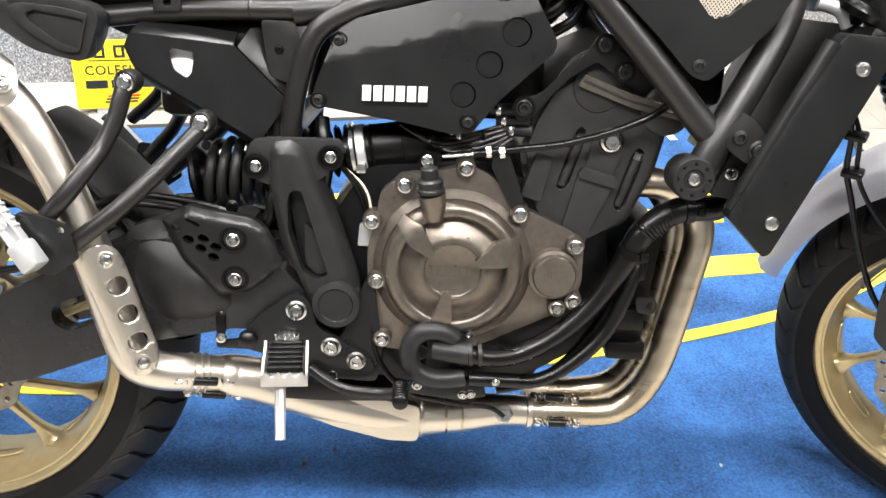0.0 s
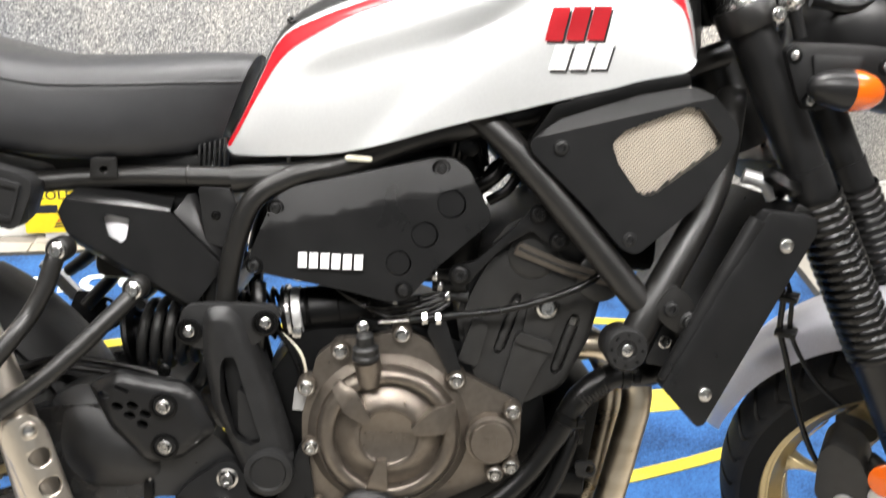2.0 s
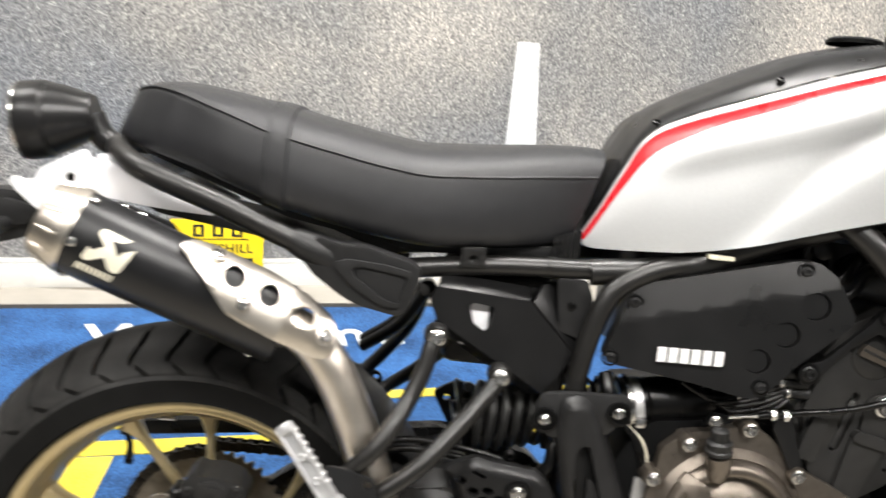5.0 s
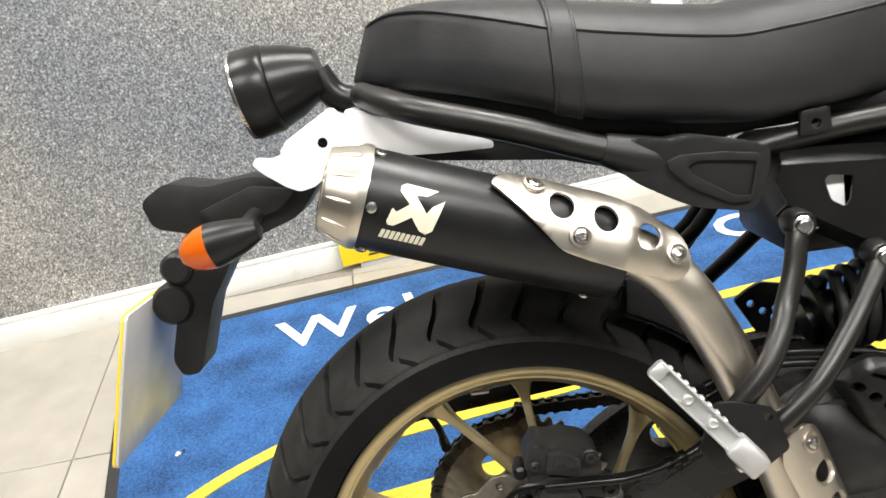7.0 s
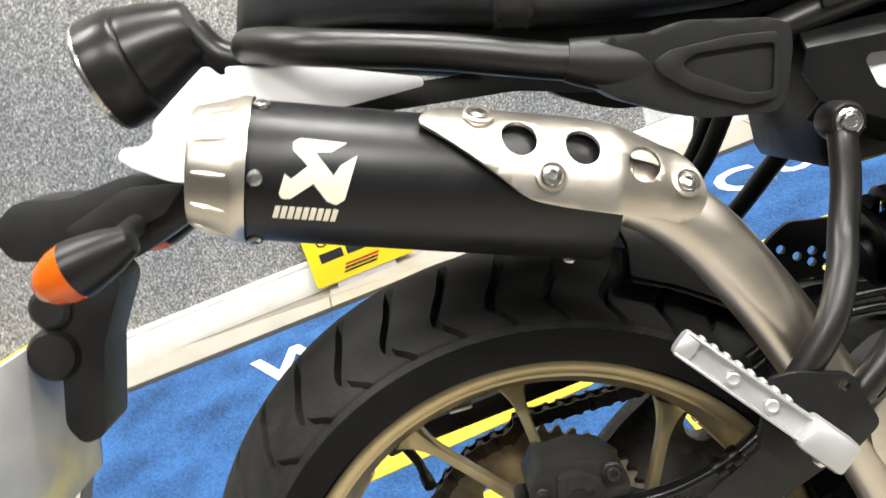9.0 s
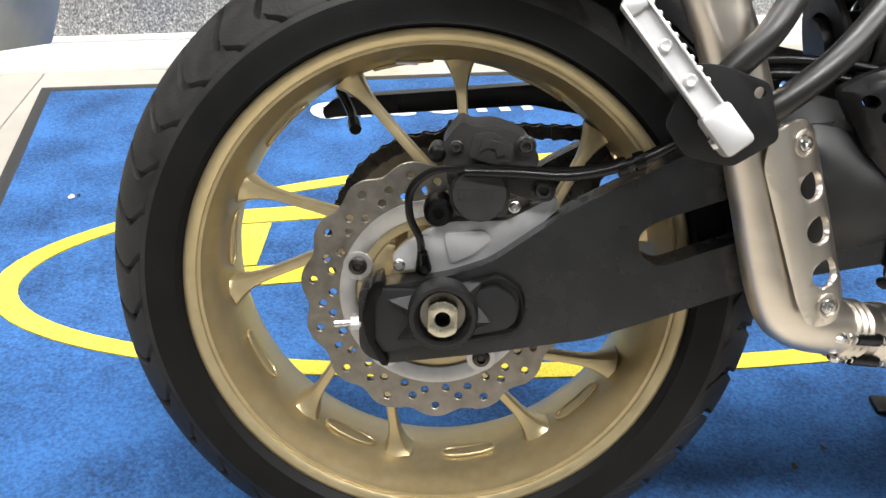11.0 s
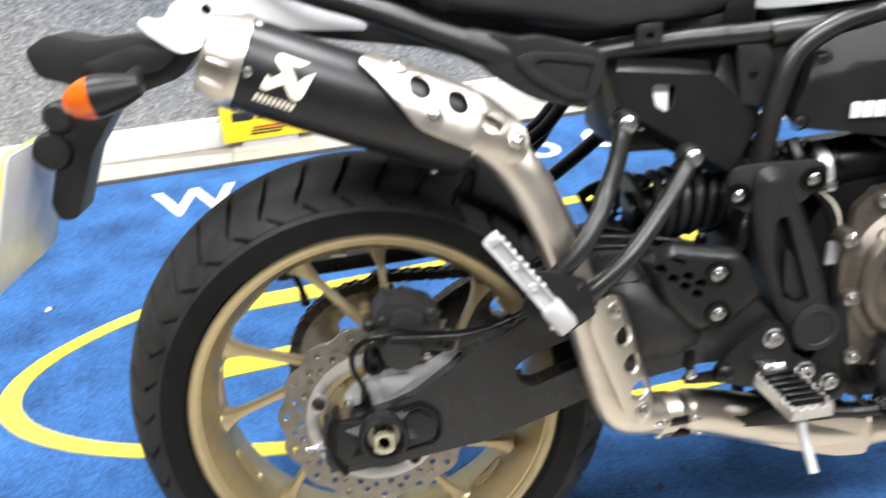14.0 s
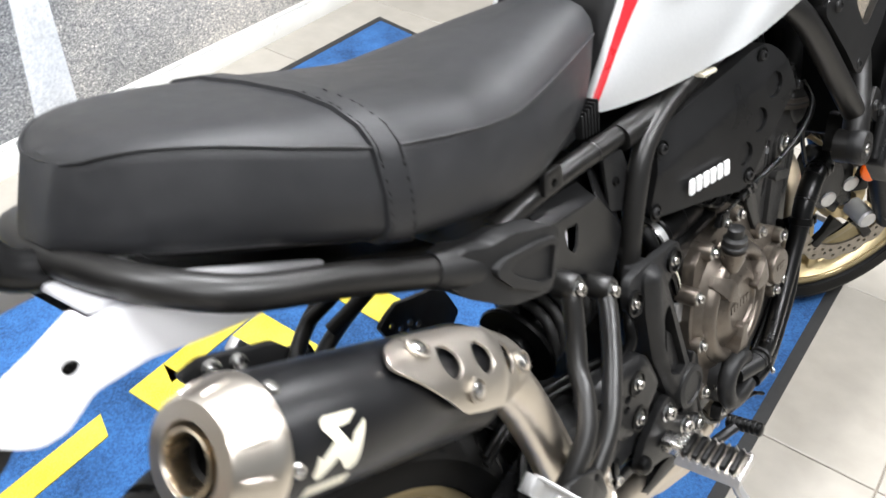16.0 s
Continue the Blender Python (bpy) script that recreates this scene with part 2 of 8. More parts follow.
def tube_bm(pts, r, seg=14, per=6, bm=None, hollow=0.0, flat=1.0):
    """A pipe along a smooth curve; r is a number or one radius for each given point."""
    bm = bm or bmesh.new()
    c = spline(pts, per) if per > 1 else [Vector(p) for p in pts]
    if isinstance(r, (int, float)):
        radii = [r] * len(c)
    else:
        k = [(i * (len(r) - 1) / (len(c) - 1)) for i in range(len(c))]
        radii = [r[int(q)] + (r[min(int(q) + 1, len(r) - 1)] - r[int(q)]) * (q - int(q)) for q in k]
    tang = [(c[min(i + 1, len(c) - 1)] - c[max(i - 1, 0)]).normalized() for i in range(len(c))]
    u = tang[0].orthogonal().normalized()
    rings = []
    for p, t, rad in zip(c, tang, radii):
        u = (u - t * u.dot(t)).normalized()
        v = t.cross(u)
        rings.append([bm.verts.new(p + (u * math.cos(a) * flat + v * math.sin(a)) * rad) for a in (2 * math.pi * k / seg for k in range(seg))])
    for a, b in zip(rings, rings[1:]):
        for k in range(seg):
            bm.faces.new((a[k], a[(k + 1) % seg], b[(k + 1) % seg], b[k]))
    if hollow:
        for ring, p, t, sgn in ((rings[0], c[0], tang[0], 1), (rings[-1], c[-1], tang[-1], -1)):
            inner = [bm.verts.new(p + (v.co - p) * hollow) for v in ring]
            deep = [bm.verts.new(v.co + t * sgn * radii[0] * 1.5) for v in inner]
            for k in range(seg):
                j = (k + 1) % seg
                bm.faces.new((ring[k], ring[j], inner[j], inner[k]))
                bm.faces.new((inner[k], inner[j], deep[j], deep[k]))
            bm.faces.new(deep)
    else:
        bm.faces.new(rings[0])
        bm.faces.new(rings[-1])
    return bm


def tube(name, pts, r, mat, parent, label="", **kw):
    return part(name, tube_bm(pts, r, **kw), mat, parent, label)


def frame_to(centre, axis):
    """The matrix that puts local z along axis at centre."""
    return Matrix.Translation(centre) @ Vector(axis).to_track_quat("Z", "Y").to_matrix().to_4x4()


def lathe_bm(profile, centre=(0, 0, 0), axis=(0, -1, 0), seg=32, bm=None, closed=False, sweep=None):
    """Revolves (radius, height) pairs round an axis."""
    bm = bm or bmesh.new()
    m = frame_to(centre, axis)
    rings = []
    for r, h in profile:
        if r < 1e-5:
            rings.append([bm.verts.new(m @ Vector((0, 0, h)))])
        else:
            rings.append([bm.verts.new(m @ Vector((r * math.cos(2 * math.pi * k / seg), r * math.sin(2 * math.pi * k / seg), h))) for k in range(seg)])
    pairs = list(zip(rings, rings[1:])) + ([(rings[-1], rings[0])] if closed else [])
    for a, b in pairs:
        for k in range(seg):
            j = (k + 1) % seg
            if len(a) == 1 and len(b) == 1:
                continue
            if len(a) == 1:
                bm.faces.new((a[0], b[k], b[j]))
            elif len(b) == 1:
                bm.faces.new((a[k], a[j], b[0]))
            else:
                bm.faces.new((a[k], a[j], b[j], b[k]))
    return bm


def lathe(name, profile, centre, axis, mat, parent, label="", **kw):
    return part(name, lathe_bm(profile, centre, axis, **kw), mat, parent, label)


def circle(cx, cz, r, n=16):
    return [(cx + r * math.cos(2 * math.pi * k / n), cz + r * math.sin(2 * math.pi * k / n)) for k in range(n)]


def rounded(pts, r, n=4):
    """A polygon with its corners rounded by about r."""
    out = []
    k = len(pts)
    for i in range(k):
        p, a, b = Vector(pts[i]), Vector(pts[i - 1]), Vector(pts[(i + 1) % k])
        da, db = (a - p), (b - p)
        s = min(r, da.length * 0.45, db.length * 0.45)
        p0, p1 = p + da.normalized() * s, p + db.normalized() * s
        for q in range(n + 1):
            t = q / n
            out.append(tuple((1 - t) ** 2 * p0 + 2 * t * (1 - t) * p + t * t * p1))
    return out


def plate_bm(outline, y0, y1, bevel=0.002, holes=(), warp=None, segs=2, bm=None, cuts=0.012, creases=()):
    """A plate cut to an outline in x and z, from y0 (outer face) to y1, holes right through, edges rounded; warp shifts y by x, z."""
    own = bmesh.new()
    edges = []
    for loop in (outline, *holes):
        vs = [own.verts.new((x, 0, z)) for x, z in loop]
        edges += [own.edges.new((vs[i], vs[(i + 1) % len(vs)])) for i in range(len(vs))]
    got = bmesh.ops.triangle_fill(own, use_beauty=True, use_dissolve=False, edges=edges)
    faces = [g for g in got["geom"] if isinstance(g, bmesh.types.BMFace)]
    for co, no in creases:
        bmesh.ops.bisect_plane(own, geom=own.verts[:] + own.edges[:] + own.faces[:], plane_co=co, plane_no=no)
    if warp is not None:
        if cuts:
            for axis in (0, 2):
                lo, hi = min(v.co[axis] for v in own.verts), max(v.co[axis] for v in own.verts)
                no = (1, 0, 0) if axis == 0 else (0, 0, 1)
                for k in range(1, int((hi - lo) / cuts)):
                    co = [0, 0, 0]
                    co[axis] = lo + k * cuts
                    bmesh.ops.bisect_plane(own, geom=own.verts[:] + own.edges[:] + own.faces[:], plane_co=co, plane_no=no)
        faces = own.faces[:]
    ext = bmesh.ops.extrude_face_region(own, geom=faces)
    moved = [g for g in ext["geom"] if isinstance(g, bmesh.types.BMVert)]
    for v in moved:
        v.co.y += y0 - y1
    own.normal_update()
    bmesh.ops.recalc_face_normals(own, faces=own.faces)
    if bevel:
        sharp = [e for e in own.edges if len(e.link_faces) == 2 and e.calc_face_angle(0) > 0.9 and all(abs(v.co.y - (y0 - y1)) < 1e-6 for v in e.verts)]
        bmesh.ops.bevel(own, geom=sharp, offset=bevel, segments=segs, profile=0.5, affect="EDGES", clamp_overlap=True)
    for v in own.verts:
        v.co.y += y1
        if warp is not None:
            v.co.y += warp(v.co.x, v.co.z)
    if bm is None:
        return own
    me = bpy.data.meshes.new("t")
    own.to_mesh(me)
    own.free()
    bm.from_mesh(me)
    bpy.data.meshes.remove(me)
    return bm


def plate(name, outline, y0, y1, mat, parent, label="", **kw):
    return part(name, plate_bm(outline, y0, y1, **kw), mat, parent, label, smooth=32)


def sheet(name, pts, thick, mat, parent, label="", bevel=0.0006, holes=()):
    """A flat sheet of the given thickness whose outer face is the polygon of points in space (seen from the right side)."""
    P = [Vector(q) for q in pts]
    n = sum(((a.cross(b)) for a, b in zip(P, P[1:] + P[:1])), Vector()).normalized()
    if n.y > 0:
        n = -n
    c = P[0]
    u = (P[1] - c).normalized()
    v = n.cross(u)
    flat = [((q - c).dot(u), (q - c).dot(v)) for q in P]
    bm = plate_bm(flat, -thick / 2, thick / 2, bevel, holes)
    bm.transform(Matrix.Translation(c - n * thick / 2) @ Matrix((u, -n, v)).transposed().to_4x4())
    return part(name, bm, mat, parent, label, smooth=30)


def box_bm(lo, hi, bevel=0.003, bm=None, m=None, segs=2):
    own = bmesh.new()
    bmesh.ops.create_cube(own, size=1)
    for v in own.verts:
        v.co = Vector([(lo[i] + hi[i]) / 2 + v.co[i] * (hi[i] - lo[i]) for i in range(3)])
    if bevel:
        bmesh.ops.bevel(own, geom=own.edges[:], offset=bevel, segments=segs, profile=0.5, affect="EDGES", clamp_overlap=True)
    if m is not None:
        own.transform(m)
    if bm is None:
        return own
    me = bpy.data.meshes.new("t")
    own.to_mesh(me)
    own.free()
    bm.from_mesh(me)
    bpy.data.meshes.remove(me)
    return bm


def box(name, lo, hi, mat, parent, label="", bevel=0.003, m=None):
    return part(name, box_bm(lo, hi, bevel, m=m), mat, parent, label)


def join(*bms):
    """Merges several meshes into the first."""
    for b in bms[1:]:
        me = bpy.data.meshes.new("t")
        b.to_mesh(me)
        b.free()
        bms[0].from_mesh(me)
        bpy.data.meshes.remove(me)
    return bms[0]


def bolt_bm(r):
    """A flanged round head of radius r with a hexagon socket, standing on z = 0."""
    bm = lathe_bm([(0, 0), (r, 0), (r * 1.02, r * 0.14), (r * 0.8, r * 0.26)], (0, 0, 0), (0, 0, 1), 18)
    bm = lathe_bm([(r * 0.72, r * 0.2), (r * 0.74, r * 0.24), (r * 0.72, r * 0.62), (r * 0.62, r * 0.74), (r * 0.40, r * 0.74)], (0, 0, 0), (0, 0, 1), 16, bm)
    return lathe_bm([(r * 0.42, r * 0.74), (r * 0.38, r * 0.40), (0, r * 0.38)], (0, 0, 0), (0, 0, 1), 6, bm)


def screw_bm(r):
    """A round button head of radius r with a hexagon socket, standing on z = 0."""
    bm = lathe_bm([(r, 0), (r, r * 0.28), (r * 0.86, r * 0.5), (r * 0.5, r * 0.6)], (0, 0, 0), (0, 0, 1), 16)
    return lathe_bm([(r * 0.52, r * 0.6), (r * 0.46, r * 0.25), (0, r * 0.25)], (0, 0, 0), (0, 0, 1), 6, bm)


BOLTS = {}


def bolt(parent, x, y, z, r=0.0075, mat="zinc", axis=(0, -1, 0), kind="bolt"):
    key = (kind, r, mat)
    m = frame_to((x, y, z), axis)
    if key not in BOLTS:
        bm = bolt_bm(r) if kind == "bolt" else screw_bm(r)
        BOLTS[key] = part("bolt", bm, mat, parent)
        BOLTS[key].matrix_basis = m
        return BOLTS[key]
    return again("bolt", BOLTS[key], m, parent)


def text_bm(body, size, m, depth=0.0006, spacing=1.0, shear=0.0, fat=0.0, squeeze=1.0):
    """Raised lettering from the built-in font, centred, laid by m."""
    cu = bpy.data.curves.new("letters", "FONT")
    cu.body, cu.size, cu.extrude, cu.align_x, cu.align_y, cu.space_character, cu.shear, cu.offset = body, size, depth, "CENTER", "CENTER", spacing, shear, fat
    cu.resolution_u = 3
    ob = bpy.data.objects.new("letters", cu)
    scene.collection.objects.link(ob)
    bpy.context.view_layer.update()
    me = bpy.data.meshes.new_from_object(ob.evaluated_get(bpy.context.evaluated_depsgraph_get()))
    bm = bmesh.new()
    bm.from_mesh(me)
    bm.transform(m @ Matrix.Diagonal((squeeze, 1, 1, 1)))
    bpy.data.objects.remove(ob)
    bpy.data.curves.remove(cu)
    bpy.data.meshes.remove(me)
    return bm


def pillow(poly, depth, reach, power=1.6):
    """A warp that lets the rim of a moulding fall away from its middle."""
    return lambda x, z: depth * max(0, 1 - edge_distance(poly, x, z) / reach) ** power


def inside(poly, x, z):
    c = False
    for (x0, z0), (x1, z1) in zip(poly, poly[1:] + poly[:1]):
        if (z0 > z) != (z1 > z) and x < (x1 - x0) * (z - z0) / (z1 - z0) + x0:
            c = not c
    return c


def edge_distance(poly, x, z):
    p, best = Vector((x, z)), 9.0
    for a, b in zip(poly, poly[1:] + poly[:1]):
        a, b = Vector(a), Vector(b)
        t = min(max((p - a).dot(b - a) / max((b - a).length_squared, 1e-9), 0), 1)
        best = min(best, (p - a - (b - a) * t).length)
    return best

# ---- the showroom ----
WALL = Matrix.Translation((0, 1.606, 0)) @ pose(0, 0, 0, 0, 0, 13.9)
MAT = pose(0, 0, 0, 0, 0, 12.84)
FLOOR_Z = -0.008


def setting(ob, label, category):
    return tagged(ob, label, category, kind="structure")


def placed(ob, m):
    ob.matrix_basis = m
    return ob


setting(box("floor", (-4.2, -4.6, FLOOR_Z - 0.2), (5.2, 4.2, FLOOR_Z - 0.004), "grout", None, bevel=0), "beige tiled showroom floor with thin grey grout joints", "floor")
setting(placed(box("wall_north", (-4.6, 0.016, FLOOR_Z - 0.004), (4.9, 0.2, 2.9), "asphalt", None, bevel=0), WALL), "wall covered with a photographic print of grey asphalt", "wall")
setting(placed(plate("trim", [(0.585, 0.079), (0.722, 0.079), (0.633, 0.773), (0.563, 0.773)], 0.0125, 0.0165, "line", None, bevel=0.001), WALL), "worn white road marking printed on the asphalt wall covering", "wall marking")
sk = join(box_bm((-4.6, 0.0, FLOOR_Z - 0.003), (4.9, 0.0155, 0.062), 0.002), box_bm((-4.6, 0.003, 0.062), (4.9, 0.0155, 0.078), 0.005))
setting(placed(part("baseboard", sk, "skirting"), WALL), "white glossy skirting board along the printed wall", "skirting board")
# Unseen walls and ceiling added; their greys set how much light bounces back
setting(box("wall_west", (-4.4, -4.6, FLOOR_Z - 0.003), (-4.2, 4.2, 2.9), "wall_paint", None, bevel=0), "unseen grey wall added to close the room", "wall")
setting(box("wall_east", (5.2, -4.6, FLOOR_Z - 0.003), (5.4, 4.2, 2.9), "wall_paint", None, bevel=0), "unseen grey wall added to close the room", "wall")
ws = join(
    box_bm((-4.2, -4.8, FLOOR_Z - 0.003), (5.2, -4.62, 0.5), 0),
    box_bm((-4.2, -4.8, 2.7), (5.2, -4.62, 2.9), 0),
    box_bm((-4.2, -4.8, 0.5), (-2.4, -4.62, 2.7), 0),
    box_bm((4.0, -4.8, 0.5), (5.2, -4.62, 2.7), 0),
)
setting(part("wall_south", ws, "wall_paint"), "unseen grey wall with an opening round the fill lamp", "wall")
setting(box("ceiling", (-4.4, -4.8, 2.9), (5.4, 4.4, 3.0), "ceiling_paint", None, bevel=0), "unseen grey ceiling added to close the room", "ceiling")

# the welcome mat
mat_thing = tagged(new("welcome_mat"), "blue carpet welcome mat with yellow oval logo and black rubber edge", "floor mat")
mat_thing.matrix_basis = MAT
# the near edge and the far end are skewed to fit the camera's view
U0, V1 = -0.637, 1.437
CORNERS = [(U0, -0.099), (1.873, -0.359), (2.336, V1), (U0, V1)]
INNER = [(U0 + 0.026, -0.075), (1.851, -0.330), (2.303, V1 - 0.026), (U0 + 0.026, V1 - 0.026)]
rim = plate_bm(CORNERS, 0, 0.0075, bevel=0.003, holes=[INNER])
rim.transform(Matrix(((1, 0, 0, 0), (0, 0, 1, 0), (0, -1, 0, 0), (0, 0, 0, 1))))
rim.transform(Matrix.Translation((0, 0, -0.001)))
part("rubber_edge", rim, "edge_rubber", mat_thing, "black rubber border")


def carpet_field():
    """The pile, gently rippled."""
    bm = bmesh.new()
    nx, ny = 90, 50
    vs = []
    a, b, c, d = [Vector(q) for q in INNER]
    for j in range(ny + 1):
        for i in range(nx + 1):
            p = a.lerp(b, i / nx).lerp(d.lerp(c, i / nx), j / ny)
            p += (p - Vector((0.8, 0.6))).normalized() * 0.002
            vs.append(bm.verts.new((p.x, p.y, -0.0022 + 0.0008 * noise.noise((p.x * 5, p.y * 5, 0)))))
    for j in range(ny):
        for i in range(nx):
            k = j * (nx + 1) + i
            bm.faces.new((vs[k], vs[k + 1], vs[k + nx + 2], vs[k + nx + 1]))
    return bm


part("carpet", carpet_field(), "carpet", mat_thing, "blue cut-pile carpet")


def flat_on_mat(name, outline, mat, holes=(), z=0.0):
    bm = bmesh.new()
    edges = []
    for loop in (outline, *holes):
        vs = [bm.verts.new((x, y, z)) for x, y in loop]
        edges += [bm.edges.new((vs[i], vs[(i + 1) % len(vs)])) for i in range(len(vs))]
    bmesh.ops.triangle_fill(bm, use_beauty=True, edges=edges)
    got = bmesh.ops.extrude_face_region(bm, geom=bm.faces[:])
    for v in [g for g in got["geom"] if isinstance(g, bmesh.types.BMVert)]:
        v.co.z -= 0.006
    return part(name, bm, mat, mat_thing)


def ellipse(cx, cy, a, b, n=96):
    return [(cx + a * math.cos(2 * math.pi * k / n), cy + b * math.sin(2 * math.pi * k / n)) for k in range(n)]


flat_on_mat("oval", ellipse(0.725, 0.592, 1.298, 0.370), "carpet_yellow", [ellipse(0.725, 0.592, 1.258, 0.337)], 0.0004)


def stripe(u0, u1, v0, v1, lean=0.03):
    flat_on_mat("stripe", [(u0, v0), (u1, v0), (u1 + lean, v1), (u0 + lean, v1)], "carpet_yellow", (), 0.0005)


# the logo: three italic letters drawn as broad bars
for u0, u1, v0, v1 in ((-0.26, 0.30, 0.715, 0.765), (-0.26, 0.30, 0.515, 0.57), (-0.28, -0.2, 0.575, 0.71),
                       (0.37, 0.46, 0.45, 0.765), (0.46, 0.9, 0.715, 0.765), (0.60, 0.69, 0.45, 0.71), (0.83, 0.92, 0.45, 0.71),
                       (1.02, 1.56, 0.68, 0.765), (1.02, 1.11, 0.53, 0.675), (1.02, 1.56, 0.45, 0.53)):
    stripe(u0 + 0.030, u1 + 0.030, v0 + 0.025, v1 + 0.025)

wl = text_bm("Welcome", 0.186, Matrix.Identity(4), depth=0.001, spacing=1.12, fat=0.003)
wide = max(v.co.x for v in wl.verts) - min(v.co.x for v in wl.verts)
wl.free()
wl = text_bm("Welcome to Coleshill", 0.186, Matrix.Diagonal((0.841 / wide, 1, 1, 1)), depth=0.001, spacing=1.12, fat=0.003)
wl.transform(Matrix.Translation((-0.258 - min(v.co.x for v in wl.verts), 1.180 - min(v.co.y for v in wl.verts), 0.0004)))
lw = part("lettering", wl, "carpet_white", mat_thing, "white woven words")
lw["kind"] = "stuff"

# crumbs of dirt on the pile
for cu_, cv_, cs in ((-0.494, 0.876, 0.006), (-0.482, 0.882, 0.004), (0.475, 0.035, 0.005), (0.53, 0.06, 0.004), (1.18, -0.08, 0.0035)):
    crumb = bmesh.new()
    bmesh.ops.create_icosphere(crumb, subdivisions=2, radius=cs)
    for v in crumb.verts:
        v.co.z *= 0.25
        v.co += 0.5 * cs * Vector(noise.noise_vector(v.co * 200))
    ob = part("dirt_crumb", crumb, "plate_back" if cs in (0.006, 0.0035) else "decal_black")
    ob.matrix_basis = MAT @ pose(cu_, cv_, 0.001)
    tagged(ob, "small crumb of dirt on the blue carpet", "crumb", "crumbs on the mat")

# the yellow sign board leaning on the wall
sign = tagged(new("sign_board"), "yellow plastic dealer sign with black lettering leaning on the skirting", "sign")
sign.matrix_basis = WALL @ Matrix.Translation((-0.405, -0.028, FLOOR_Z)) @ pose(0, 0, 0, -5, 0, 0)
plate("board", rounded([(0, 0.018), (0.262, 0.018), (0.262, 0.218), (0, 0.218)], 0.006), -0.002, 0.002, "sign", sign, bevel=0.0006)
plate("foot", [(0.05, 0), (0.21, 0), (0.21, 0.03), (0.05, 0.03)], 0.002, 0.005, "plate_back", sign, bevel=0.0005)
SG = Matrix.Translation((0.131, -0.0026, 0)) @ pose(0, 0, 0, 90, 0, 0)
for k in range(3):
    plate("logo_block", [(0.062 + k * 0.054, 0.167), (0.092 + k * 0.054, 0.167), (0.092 + k * 0.054, 0.203), (0.062 + k * 0.054, 0.203)], -0.003, -0.0018, "decal_black", sign, bevel=0, holes=[[(0.070 + k * 0.054, 0.174), (0.084 + k * 0.054, 0.174), (0.084 + k * 0.054, 0.196), (0.070 + k * 0.054, 0.196)]])
part("lettering", text_bm("COLESHILL", 0.038, SG @ Matrix.Translation((0, 0.130, 0)), 0.0004, 1.08, fat=0.0004), "decal_black", sign)
plate("rule", [(0.045, 0.158), (0.217, 0.158), (0.217, 0.161), (0.045, 0.161)], -0.003, -0.0018, "decal_black", sign, bevel=0)
plate("bar", [(0.03, 0.078), (0.09, 0.078), (0.09, 0.102), (0.03, 0.102)], -0.003, -0.0018, "decal_black", sign, bevel=0)
plate("bar", [(0.10, 0.078), (0.232, 0.078), (0.232, 0.102), (0.10, 0.102)], -0.003, -0.0018, "decal_black", sign, bevel=0)
for sx, sz in ((0.085, 0.052), (0.080, 0.043), (0.075, 0.034)):
    plate("logo_bar", [(sx, sz), (sx + 0.09, sz), (sx + 0.093, sz + 0.005), (sx + 0.003, sz + 0.005)], -0.003, -0.0018, "red" if sz > 0.05 else "decal_black", sign, bevel=0)

# ---- the motorcycle ----
bike = tagged(new("motorcycle"), "black and silver retro roadster motorcycle on its side stand", "motorcycle")
bike.matrix_basis = pose(0, 0, 0.0031, -15, 0, 0)


def lerp_table(table, x):
    """Straight-line interpolation in (x, value) pairs."""
    if x <= table[0][0]:
        return table[0][1]
    for (a, p), (b, q) in zip(table, table[1:]):
        if x <= b:
            return p + (q - p) * (x - a) / (b - a)
    return table[-1][1]


def smooth_table(table, x, d=0.015):
    return (lerp_table(table, x - d) + lerp_table(table, x + d) + lerp_table(table, x)) / 3


def grid_bm(rows, closed_v=False, cap=False):
    """A skin over rows of points."""
    bm = bmesh.new()
    vs = [[bm.verts.new(p) for p in row] for row in rows]
    for a, b in zip(vs, vs[1:]):
        n = len(a)
        for k in range(n if closed_v else n - 1):
            q = (a[k], a[(k + 1) % n], b[(k + 1) % n], b[k])
            if len({v.co.to_tuple(6) for v in q}) >= 3:
                bm.faces.new(q)
    if cap:
        bm.faces.new(vs[0])
        bm.faces.new(vs[-1])
    return bm


